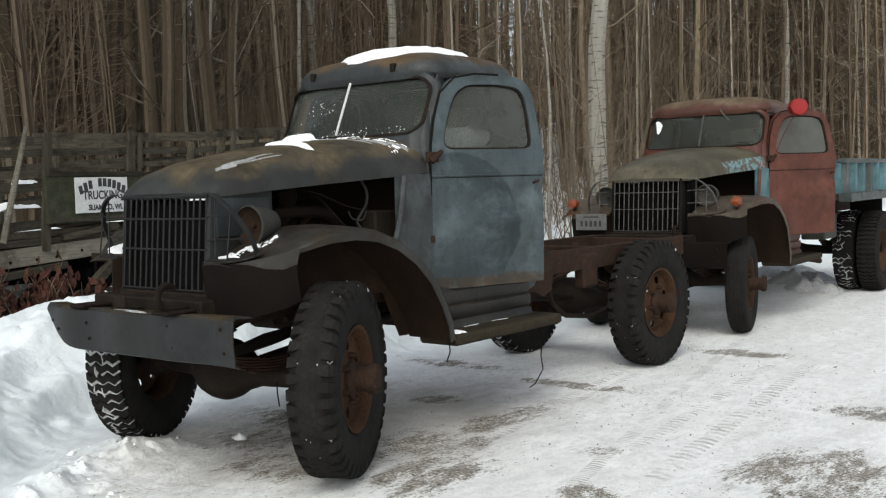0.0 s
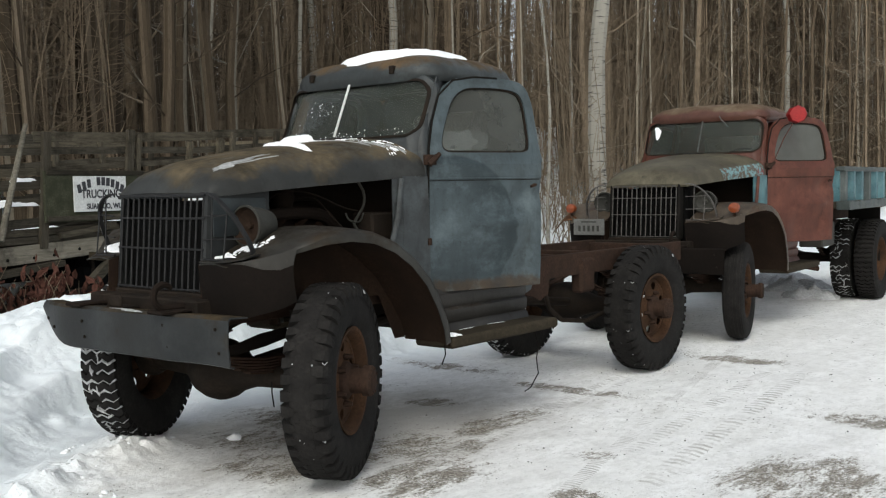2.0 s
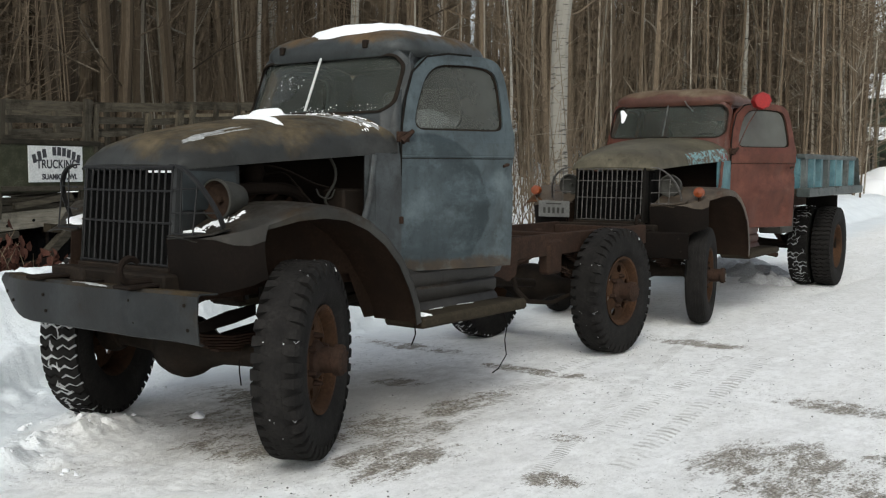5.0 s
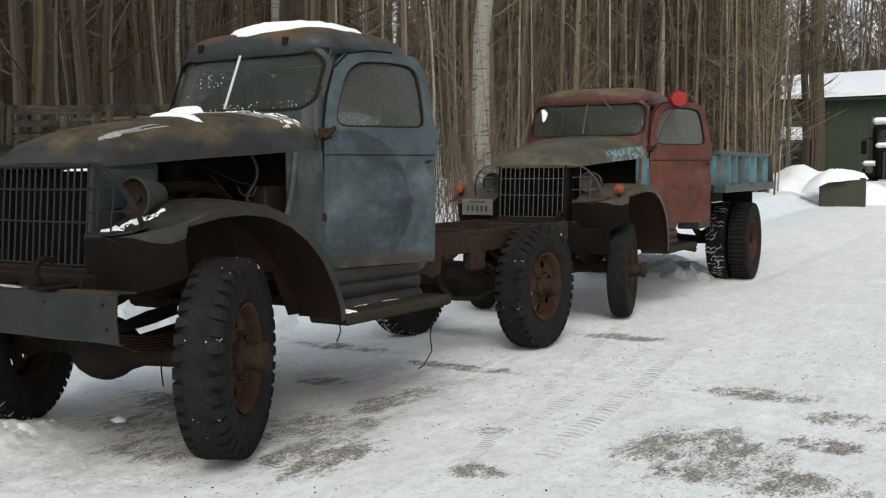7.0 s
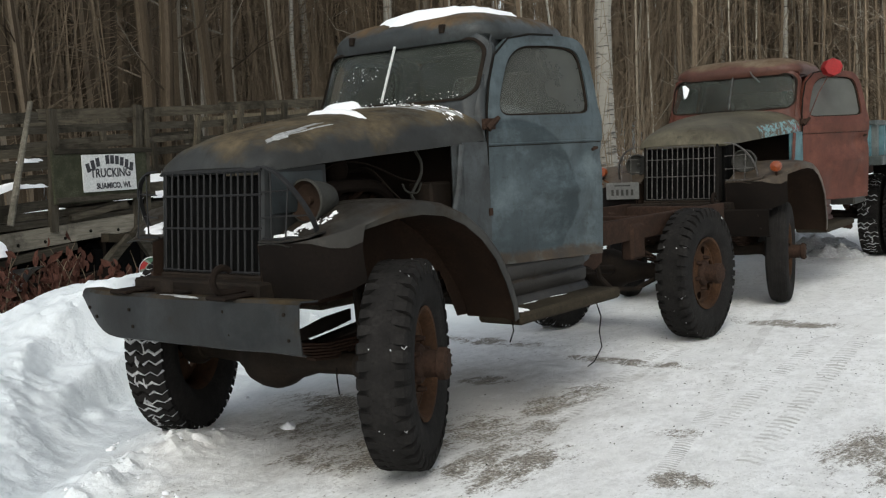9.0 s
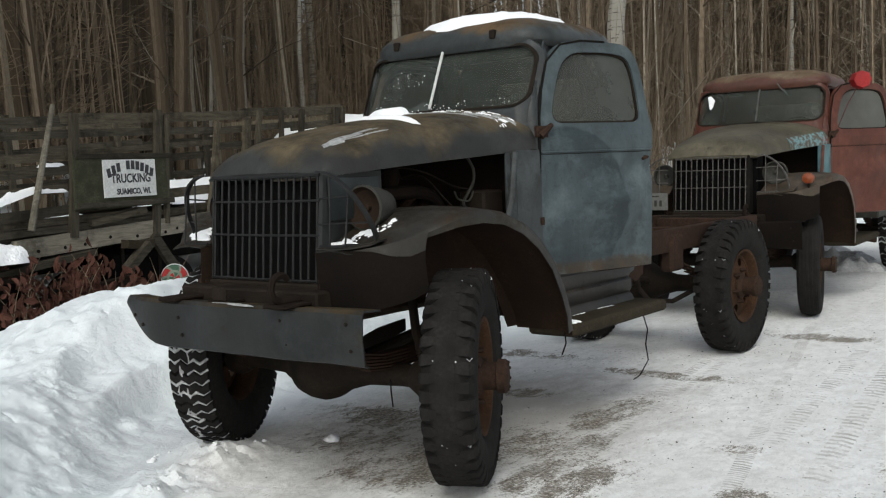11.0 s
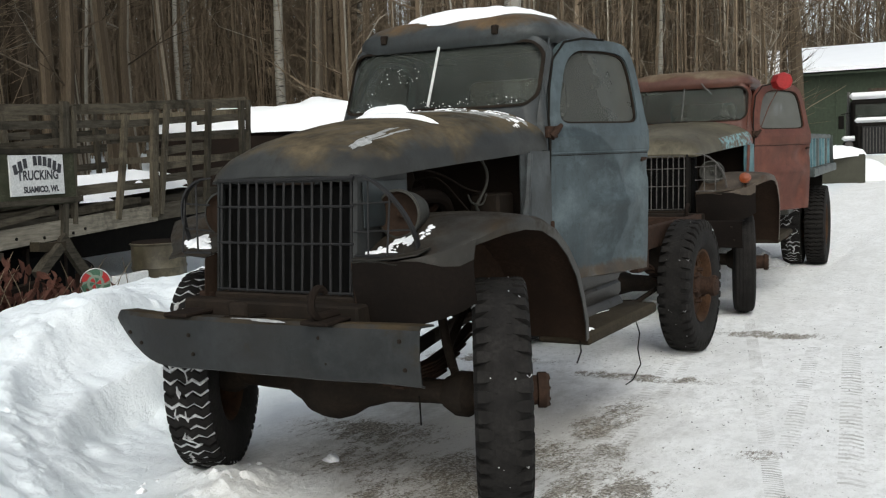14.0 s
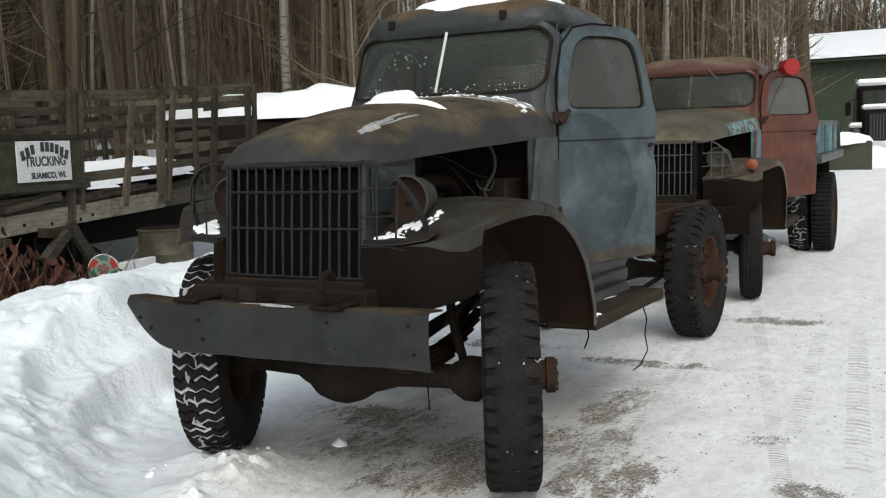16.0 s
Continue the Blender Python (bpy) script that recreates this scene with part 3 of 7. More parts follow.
def tyre_shapes():
    """Carcass, worn shoulder lugs, zigzag bar tread and packed snow of a tyre round the local x axis."""
    rnd = random.Random(2)
    w, r = TYRE_W / 2, TYRE_R
    side = [(0.262, 0.62), (0.30, 0.88), (0.335, 0.97), (0.37, 1.0), (0.41, 0.98), (0.438, 0.93), (0.452, 0.88)]

    def body(top, edge):
        prof = [(q, -w * h) for q, h in side] + [(edge, -w * 0.82), (lerp(edge, top, 0.55), -w * 0.62), (top, -w * 0.44), (top + 0.003, 0.0), (top, w * 0.44), (lerp(edge, top, 0.55), w * 0.62), (edge, w * 0.82)] + [(q, w * h) for q, h in reversed(side)] + [(0.25, 0.0)]
        return Shape().lathe(prof, 64, close=True)

    turn = lambda a, side_: pose(0, 0, 0, math.degrees(a)) @ pose(0, 0, 0, 0, 0, 0 if side_ > 0 else 180)
    worn_lugs, chips, bars, zig = Shape(), Shape(), Shape(), Shape()
    for k in range(40):
        for sd in (-1, 1):
            a = 2 * math.pi * (k + (0.5 if sd > 0 else 0)) / 40 + rnd.uniform(-0.006, 0.006)
            j = rnd.uniform(0.85, 1.1)
            ring = lambda x, wide, hi, lo: [(w * x, -wide * j, hi), (w * x, wide * j, hi), (w * x, wide * j, lo), (w * x, -wide * j, lo)]
            worn_lugs.loft([ring(0.36, 0.016, r - 0.005, r - 0.03), ring(0.60, 0.024, r - 0.001, r - 0.04), ring(0.86, 0.025, r - 0.006, r - 0.05), ring(0.985, 0.021, r - 0.034, r - 0.07), ring(1.0, 0.016, r - 0.062, r - 0.082)], True, True, turn(a, sd))
            if rnd.random() < (0.5 if sd > 0 else 0.2):
                b = a + math.pi / 40 + rnd.uniform(-0.01, 0.01)
                q = rnd.uniform(0.5, 0.8)
                pts = [(w * (q + 0.09 * i), rnd.uniform(-0.012, 0.012), r - 0.014 - 0.010 * i * i / 3) for i in range(rnd.randint(2, 4))]
                chips.tube(pts, [rnd.choice((0.0012, 0.0022, 0.0045)) for _ in pts], 5, turn(b, sd))
    for _ in range(16):
        a, x = rnd.uniform(0, 2 * math.pi), rnd.uniform(-w * 0.45, w * 0.45)
        g = rnd.uniform(0.0012, 0.0035)
        chips.box(x - g, x + g, -g * rnd.uniform(0.6, 2), g, r - 0.008, r - 0.0015, turn(a, 1))
    blocks = [(x0, x1) for x0, x1 in ((-0.33, -0.12), (-0.08, 0.10), (0.14, 0.34))]
    for k in range(58):
        for i, (x0, x1) in enumerate(blocks):
            a = 2 * math.pi * (k + 0.33 * i) / 58
            worn_lugs.box(w * x0, w * x1, -0.0225, 0.0225, r - 0.02, r - 0.0035 + rnd.uniform(-0.001, 0.001), turn(a, 1))
    for k in range(54):
        a = 2 * math.pi * k / 54
        for i in range(6):
            x0, x1 = lerp(-w * 0.88, w * 0.88, i / 6), lerp(-w * 0.88, w * 0.88, (i + 1) / 6)
            y0, y1 = (0.011 if i % 2 else -0.011), (-0.011 if i % 2 else 0.011)
            drop = lambda x: 0.016 * (abs(x) / w) ** 3
            bars.loft([[(x, y - 0.0185, r - drop(x)), (x, y + 0.0185, r - drop(x)), (x, y + 0.020, r - 0.03 - drop(x)), (x, y - 0.020, r - 0.03 - drop(x))] for x, y in ((x0, y0), (x1, y1))], True, True, turn(a, 1))
        if rnd.random() < 0.9:
            lo, hi = rnd.choice(((0, 6), (0, 3), (2, 6), (0, 6)))
            pts = [(lerp(-w * 0.88, w * 0.88, i / 6), (0.011 if i % 2 else -0.011) + rnd.uniform(-0.003, 0.003), r - 0.006 - 0.016 * abs(i / 3 - 1) ** 3) for i in range(lo, hi + 1)]
            zig.tube(pts, [rnd.choice((0.0015, 0.003, 0.006, 0.009)) for _ in pts], 6, turn(a + math.pi / 54, 1), flat=1.2)
    for _ in range(46):
        a, x = rnd.uniform(0, 2 * math.pi), rnd.uniform(-w * 0.7, w * 0.7)
        pts = [(x + rnd.uniform(-0.02, 0.02), (i - 1) * 0.03, r - 0.001) for i in range(3)]
        zig.tube(pts, [0.003, rnd.uniform(0.006, 0.018), 0.003], 6, turn(a, 1), flat=0.25)
    ribs = Shape()
    for i in range(5):
        x = w * 0.30 * (i - 2)
        top = r - 0.001 - 0.006 * abs(i - 2) ** 1.5
        ribs.lathe([(top - 0.022, x - w * 0.12), (top, x - w * 0.105), (top, x + w * 0.105), (top - 0.022, x + w * 0.12)], 64, close=True)
    return {"worn": (body(r - 0.0055, r - 0.036), worn_lugs, chips), "rib": (body(r - 0.014, r - 0.030), ribs, chips), "bar": (body(r - 0.018, r - 0.03), bars, zig)}


TYRE_MESHES = {k: [q.mesh(n, m, sm) for q, n, m, sm in zip(v, ("tyre", "tread", "packed_snow"), (RUBBER, RUBBER, GREY_SNOW), (True, False, True))] for k, v in tyre_shapes().items()}


def sub(name, mesh, parent, label=""):
    ob = new(name, mesh)
    ob.parent = parent
    if label:
        ob["label"] = label
    return ob


def rim_shape(dish):
    """A pressed steel disc wheel with six hand holes; dish: how far its middle stands out."""
    s = Shape().lathe([(0.268, -0.08), (0.262, -0.075), (0.245, -0.05), (0.245, 0.06), (0.262, 0.085), (0.272, 0.088), (0.272, 0.094), (0.255, 0.092), (0.236, 0.062), (0.228, 0.03)], 40)
    s.lathe([(0.232, 0.035), (0.205, 0.030 + 0.2 * dish), (0.200, 0.022 + 0.2 * dish)], 40)
    s.lathe([(0.145, 0.75 * dish), (0.14, 0.8 * dish), (0.10, dish), (0.0, dish)], 40)
    for k in range(6):
        rows = []
        for x, r, half in ((0.026 + 0.2 * dish, 0.206, 27), (0.35 * dish + 0.016, 0.190, 21), (0.52 * dish + 0.008, 0.172, 18.5), (0.66 * dish + 0.003, 0.155, 21), (0.78 * dish, 0.138, 28)):
            rows.append([(x, r * math.sin(radians(60 * k + half * q)), r * math.cos(radians(60 * k + half * q))) for q in (-1, -0.5, 0, 0.5, 1)])
        s.loft(rows)
    return s


NUT = Shape().lathe([(0.016, 0), (0.016, 0.018), (0.010, 0.045), (0.0, 0.045)], 6).mesh("wheel_nut", RUST)
BOLT = Shape().lathe([(0.008, 0), (0.008, 0.008), (0.0, 0.012)], 6).mesh("hub_bolt", RUST)
RIVET = Shape().lathe([(0.009, 0), (0.008, 0.006), (0.0, 0.008)], 8).mesh("bolt", GREASE)


def wheel(parent, x, y, steer, outward, snowy=False, dish=0.06, hub_len=0.2, rim_mat=None, z=TYRE_R - 0.006, packed=True, rib=False):
    """A wheel as a part of its truck: tyre with tread, rim, hub and nuts; outward: +1 for the truck's left side."""
    kind = TYRE_MESHES["rib" if rib else "bar" if snowy else "worn"]
    w = sub("wheel", kind[0], parent, "lugged black rubber tyre, tread packed with snow" if snowy and packed else "narrow black rubber tyre with ribbed tread" if rib else "worn black rubber tyre with lug tread")
    w.matrix_local = pose(x, y, z, 0, 0, steer) @ pose(0, 0, 0, 0, 0, 0 if outward > 0 else 180) @ pose(0, 0, 0, random.uniform(0, 60), 0, 0) @ Matrix.Diagonal((0.78, 0.935, 0.935, 1) if rib else (1, 1, 1, 1))
    sub("tread", kind[1], w)["kind"] = "stuff"
    if packed:
        sub("packed_snow", kind[2], w)["kind"] = "stuff"
    part("rim", rim_shape(dish), rim_mat or RIM, w, "rust-brown pressed steel disc")
    hub = Shape().lathe([(0.098, dish - 0.01), (0.092, dish + 0.02), (0.066, dish + 0.04), (0.064, hub_len - 0.05), (0.078, hub_len - 0.045), (0.078, hub_len - 0.01), (0.066, hub_len), (0.03, hub_len + 0.004), (0.0, hub_len + 0.004)], 24)
    part("hub", hub, RUST, w, "rusty hub flange")
    for k in range(6):
        sub("wheel_nut", NUT, w).matrix_local = pose(dish - 0.004, 0.118 * math.cos(k * math.pi / 3), 0.118 * math.sin(k * math.pi / 3))
    for k in range(8):
        sub("hub_bolt", BOLT, w).matrix_local = pose(hub_len - 0.004, 0.062 * math.cos(k * math.pi / 4), 0.062 * math.sin(k * math.pi / 4))
    return w


def rounded(x0, x1, z0, z1, r, seg=6):
    """The outline of a rectangle with rounded corners (one radius or four: lower left, lower right, upper right, upper left), 4 * (seg + 1) points."""
    rr = r if isinstance(r, (list, tuple)) else [r] * 4
    out = []
    for (cx, cz, a), q in zip(((x0, z0, 180), (x1, z0, 270), (x1, z1, 0), (x0, z1, 90)), rr):
        ox, oz = cx + (q if cx == x0 else -q), cz + (q if cz == z0 else -q)
        out += [(ox + q * math.cos(radians(a + 90 * k / seg)), oz + q * math.sin(radians(a + 90 * k / seg))) for k in range(seg + 1)]
    return out


def framed(outer, inner, surface, depth=0.03):
    """A panel between two outlines, with the inner edge turned in by depth; surface(u, v, d) gives the place."""
    mid = [(lerp(a[0], b[0], 0.5), lerp(a[1], b[1], 0.5)) for a, b in zip(outer, inner)]
    rings = [[surface(u, v, depth) for u, v in outer]]
    for loop, d in ((outer, 0.0), (mid, 0.0), (inner, 0.0), (inner, depth)):
        rings.append([surface(u, v, d) for u, v in loop])
    return Shape().loft(rings, True)


def filled(loop, surface, d=0.0, rings=5):
    """A pane inside an outline."""
    cu, cv = sum(p[0] for p in loop) / len(loop), sum(p[1] for p in loop) / len(loop)
    s = Shape().loft([[surface(lerp(u, cu, k / rings), lerp(v, cv, k / rings), d) for u, v in loop] for k in range(rings)], True)
    n = len(loop)
    s.f.append(tuple(range(n * (rings - 1), n * rings)))
    return s


# windshield: a shallow vee, leaning back
def shield(u, v, d):
    return (u, 0.905 + 0.43 * (v - 1.81) + 0.075 * (abs(u) / 0.56) ** 1.3 + (0.10 * max(abs(u) - 0.56, 0) / 0.1 if abs(u) > 0.56 else 0) + d, v)


HOOD = ((-0.375, 0.385, 1.435, 1.462), (-0.345, 0.398, 1.438, 1.535), (-0.29, 0.408, 1.442, 1.585), (-0.15, 0.435, 1.452, 1.632), (0.05, 0.470, 1.468, 1.672),
        (0.30, 0.520, 1.487, 1.710), (0.55, 0.570, 1.503, 1.738), (0.78, 0.625, 1.520, 1.758), (0.92, 0.648, 1.532, 1.768), (0.985, 0.650, 1.535, 1.772))


def hood_ring(y, w, zl, zc, n=22, p=2.6):
    out = []
    for k in range(n + 1):
        a = math.pi * k / n
        c, s = math.cos(a), math.sin(a)
        out.append((w * math.copysign(abs(c) ** (2 / p), c), y, zl + (zc - zl) * abs(s) ** (2 / p)))
    return out


def hood_top(x, y):
    """Height of the hood at a place of the truck."""
    for a, b in zip(HOOD, HOOD[1:]):
        if a[0] <= y <= b[0]:
            q = (y - a[0]) / (b[0] - a[0])
            w, zl, zc = (lerp(a[i], b[i], q) for i in (1, 2, 3))
            return zl + (zc - zl) * max(1 - (abs(x) / w) ** 2.6, 0.0) ** (1 / 2.6)
    return 1.5


FENDER = ((-0.44, 1.10, 0.39, 0.60), (-0.33, 1.125, 0.39, 0.68), (-0.20, 1.185, 0.40, 0.82), (-0.086, 1.245, 0.42, 0.905), (0.08, 1.265, 0.44, 0.93), (0.25, 1.245, 0.45, 0.935),
          (0.42, 1.185, 0.46, 0.935), (0.57, 1.095, 0.48, 0.93), (0.70, 0.975, 0.50, 0.925), (0.81, 0.83, 0.52, 0.91), (0.88, 0.70, 0.53, 0.90), (0.91, 0.60, 0.54, 0.89))


def fender_shape(side):
    rings = []
    for i, (y, z, a, b) in enumerate(FENDER):
        p, q = FENDER[max(i - 1, 0)], FENDER[min(i + 1, len(FENDER) - 1)]
        t = Vector((q[0] - p[0], q[1] - p[1])).normalized()
        ny, nz = -t.y, t.x  # outward
        lip = step(0, 4, i)
        prof = [(a, 0.01), (lerp(a, b, 0.4), 0.018), (lerp(a, b, 0.75), 0.012), (b - 0.03, 0.006 - 0.006 * lip), (b - 0.008, 0.004 - 0.014 * lip), (b, 0.002 - 0.024 * lip), (b, -0.062 * lip)]
        rings.append([(side * x, y + ny * d, z + nz * d) for x, d in prof])
    return Shape().loft(rings)


def smooth_loop(points, n=60):
    """A closed smooth curve through points, as n points."""
    out, m = [], len(points)
    per = n // m
    for k in range(m):
        p0, p1, p2, p3 = (Vector(points[(k + i) % m]) for i in (-1, 0, 1, 2))
        for q in range(per):
            t = q / per
            out.append(tuple(0.5 * (2 * p1 + (p2 - p0) * t + (2 * p0 - 5 * p1 + 4 * p2 - p3) * t * t + (3 * p1 - p0 - 3 * p2 + p3) * t ** 3)))
    return out


def dent(u, v):
    """How far the battered door panel is pushed in."""
    band = -0.010 * step(1.505, 1.525, v) * step(1.62, 1.60, v)
    wide = step(0.22, 0.42, u) * step(0.80, 0.70, u)
    crease = wide * (-0.012 * step(1.30, 1.24, v) * step(1.19, 1.235, v) + 0.042 * step(1.235, 0.97, v) * step(0.82, 0.93, v) + 0.016 * step(1.25, 1.38, v) * step(1.50, 1.40, v))
    side = 0.026 * math.exp(-((u - 0.72) / 0.08) ** 2 - ((v - 1.40) / 0.07) ** 2) + 0.014 * math.exp(-((u - 0.86) / 0.05) ** 2 - ((v - 1.42) / 0.05) ** 2)
    return band + crease + side


def door_side(s, hinge_x):
    """Surface of a closed door: u along the truck, v height."""
    def f(u, v, d):
        x = hinge_x + 0.050 * math.sin(min(max(u / 0.86, 0), 1) * 2.0) - 0.020 * ((v - 1.45) / 0.6) ** 2 - 0.085 * max(v - 1.62, 0) / 0.5 - d
        return (s * x, u, v)
    return f


def build_truck(name, label, m, paint, hood_paint, fender_paint, cab_paint, bars, steer, door_swing, extras):
    t = thing(name, label, "truck", "old military trucks parked in line", m=m)
    # frame
    for s in (-1, 1):
        part("frame_rail", Shape().box(s * 0.43 - 0.03, s * 0.43 + 0.03, -0.42, 4.62, 0.80, 0.96, b=0.006), RUST, t, "rusty channel rail")
    for y in (2.25, 2.95, 3.45, 4.55):
        part("crossmember", Shape().box(-0.40, 0.40, y - 0.04, y + 0.04, 0.82, 0.94, b=0.008), RUST, t)
    # axles, springs
    for y, hang in ((0.0, 0.10), (extras.get("rear", 3.70), -0.02)):
        ax = Shape().tube([(-0.62, y, 0.49), (0.62, y, 0.49)], 0.055, 14)
        ax.lathe([(0.056, -0.45), (0.062, -0.26), (0.092, -0.20), (0.10, -0.17), (0.150, -0.10), (0.168, -0.03), (0.170, 0.03), (0.152, 0.09), (0.105, 0.17), (0.095, 0.21), (0.068, 0.30), (0.056, 0.50)], 24, pose(hang - 0.12, y, 0.49))
        part("axle", ax, GREASE, t, "greasy black axle with round differential housing")
        for s in (-1, 1):
            sp = Shape()
            for k in range(6):
                h = 0.52 - 0.065 * k
                sp.loft([[(s * 0.43 - 0.03, y + u * h, 0.60 - 0.014 * k + 0.10 * (u * h / 0.5) ** 2), (s * 0.43 + 0.03, y + u * h, 0.60 - 0.014 * k + 0.10 * (u * h / 0.5) ** 2),
                          (s * 0.43 + 0.03, y + u * h, 0.59 - 0.014 * k + 0.10 * (u * h / 0.5) ** 2), (s * 0.43 - 0.03, y + u * h, 0.59 - 0.014 * k + 0.10 * (u * h / 0.5) ** 2)] for u in (-1, -0.6, -0.2, 0.2, 0.6, 1)], True, True)
            part("leaf_spring", sp, RUST, t)
            if y == 0.0:
                part("steering_knuckle", Shape().lathe([(0.0, -0.10), (0.07, -0.09), (0.10, -0.03), (0.10, 0.02), (0.06, 0.06), (0.05, 0.12)], 18, pose(s * 0.66, 0, 0.49, 0, 0, 0 if s > 0 else 180)), GREASE, t)
    part("tie_rod", Shape().tube([(-0.62, 0.18, 0.47), (0.62, 0.18, 0.47)], 0.018), GREASE, t)
    part("drive_shaft", Shape().tube([(0.10, 0.15, 0.52), (0.05, 1.5, 0.66), (0, 2.2, 0.66), (0, 3.5, 0.52)], 0.035, 10), GREASE, t)
    part("transfer_case", Shape().box(-0.2, 0.2, 1.35, 1.85, 0.55, 0.85, b=0.05), GREASE, t)
    # bumper
    n = 28
    bumper_y = lambda u: lerp(-0.665, -0.585, u) - 0.03 * math.sin(math.pi * u) + (0.05 * (1 - u / 0.18) ** 2 if u < 0.18 else 0)
    rings = []
    for k in range(n + 1):
        u = k / n
        x = lerp(-0.76, 0.785, u)
        y = bumper_y(u) + 0.006 * math.sin(23 * u)
        hi = 0.885
        lo = 0.660 - 0.012 * u * u + (0.16 * (1 - u / 0.22) ** 2 if u < 0.22 else 0) + 0.0015 * math.sin(17 * u)
        rings.append([(x, y + 0.115, hi - 0.005), (x, y + 0.015, hi + 0.003), (x, y, hi - 0.012), (x, y - 0.008, lerp(lo, hi, 0.5)), (x, y + 0.004, lo + 0.01), (x, y + 0.03, lo)])
    part("bumper", Shape().loft(rings), extras.get("bumper", BUMPER_PAINT), t, "dented channel steel bumper with one tapered end", solid=0.008)
    for bx, bz in ((-0.66, 0.80), (-0.58, 0.76), (-0.3, 0.81), (-0.28, 0.73), (0.35, 0.83), (0.38, 0.73), (0.70, 0.83), (0.72, 0.72)):
        sub("bolt", RIVET, t).matrix_local = pose(bx, bumper_y((bx + 0.76) / 1.545) - 0.002, bz, 0, 0, -90)
    for s in (-1, 1):
        hook = Shape().box(s * 0.36 - 0.06, s * 0.36 + 0.07, -0.69, -0.42, 0.885, 0.903, b=0.006)
        ring = [(s * 0.36, -0.632 + 0.056 * math.cos(a), 0.968 + 0.056 * math.sin(a)) for a in (math.pi * (1.5 - 1.3 * q / 12) for q in range(13))]
        if s > 0:
            hook.tube([(s * 0.36, -0.46, 0.912), *ring], [0.016] * 9 + [0.016, 0.015, 0.013, 0.011, 0.009], 8, flat=1.3)
        part("tow_hook", hook, RUST_BROWN, t, "rusty tow hook")
    part("bracket", Shape().box(-0.12, -0.02, -0.62, -0.60, 0.885, 0.955, b=0.012).box(-0.14, 0.0, -0.62, -0.5, 0.885, 0.893), GREASE, t)
    part("front_crossmember", Shape().box(-0.46, 0.46, -0.52, -0.42, 0.80, 0.94, b=0.01), GREASE, t)
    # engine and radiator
    part("radiator", Shape().box(-0.36, 0.36, -0.32, -0.22, 0.93, 1.42, b=0.01), SHADE_BLACK, t, "sooty black radiator core")
    part("engine_block", Shape().box(-0.20, 0.20, -0.12, 0.72, 0.85, 1.32, b=0.03).box(-0.10, 0.10, -0.1, 0.7, 1.32, 1.40, b=0.03), RUST_BROWN, t)
    part("firewall", Shape().box(-0.62, 0.62, 0.90, 0.93, 0.80, 1.62), RUST_BROWN, t)
    # grille: upright bars in a frame, in front of the radiator
    gy = lambda z: -0.415 + 0.040 * (z - 0.977) / 0.478
    gl, gr = extras.get("grille", (-0.340, 0.372))
    for s in (-1, 1):
        x = gr if s > 0 else gl
        part("grille_side", Shape().loft([[(x + s * 0.012, 0.02, z), (x + s * 0.025, gy(z) + 0.03, z), (x + s * 0.017, gy(z) + 0.004, z), (x + s * 0.003, gy(z), z), (x - s * 0.003, gy(z) + 0.03, z)] for z in (0.95, 1.455)]), paint, t, "faded sheet metal side of the grille", solid=0.003)
    nb = 14 if extras.get("hairpin") else 15
    for k in range(nb):
        x = lerp(gl + 0.012, gr - 0.012, k / (nb - 1))
        if extras.get("hairpin"):
            if k % 2 == 0 and k + 1 < nb:
                x2 = lerp(gl + 0.012, gr - 0.012, (k + 1) / (nb - 1))
                arc = [(lerp(x, x2, 0.5 - 0.5 * math.cos(math.pi * q / 6)), gy(1.42), 1.42 + 0.022 * math.sin(math.pi * q / 6)) for q in range(7)]
                part("grille_bar", Shape().tube([(x, gy(0.98), 0.98), *arc, (x2, gy(0.98), 0.98)], 0.0052, 6), bars, t)
        else:
            lean = 0.003 * math.sin(5.1 * k)
            part("grille_bar", Shape().tube([(x, gy(0.965), 0.965), (x + lean, gy(1.2), 1.2), (x, gy(1.452), 1.452)], 0.0058, 6), bars, t)
    for z in (0.975, 1.178, 1.333, 1.448):
        y, r = gy(z) - (0.004 if not extras.get("hairpin") else -0.008), (0.0055 if z < 1.4 else 0.009) if not extras.get("hairpin") else 0.004
        part("grille_crossbar", Shape().tube([(gl - 0.006, y, z), (lerp(gl, gr, 0.5), y - 0.002, z - 0.002), (gr + 0.006, y, z)], r, 6), bars, t)
    part("grille_sill", Shape().box(gl - 0.02, gr + 0.02, -0.43, -0.36, 0.925, 0.962, b=0.008), GREASE, t)
    # hood
    rings = [hood_ring(*h) for h in HOOD]
    part("hood", Shape().loft(rings), hood_paint, t, extras.get("hood_label", "rust-stained rounded hood"), solid=-0.012)
    part("cowl_vent", Shape().box(-0.075, 0.075, 0.845, 0.90, 1.762, 1.774, b=0.004), RUST_BROWN, t, "small rusty cowl vent flap")
    part("hood_nose", Shape().loft([hood_ring(-0.375, 0.385, 1.435, 1.462), [(x, -0.365, 1.432) for x, _, _ in hood_ring(-0.375, 0.385, 1.435, 1.462)]]), hood_paint, t)
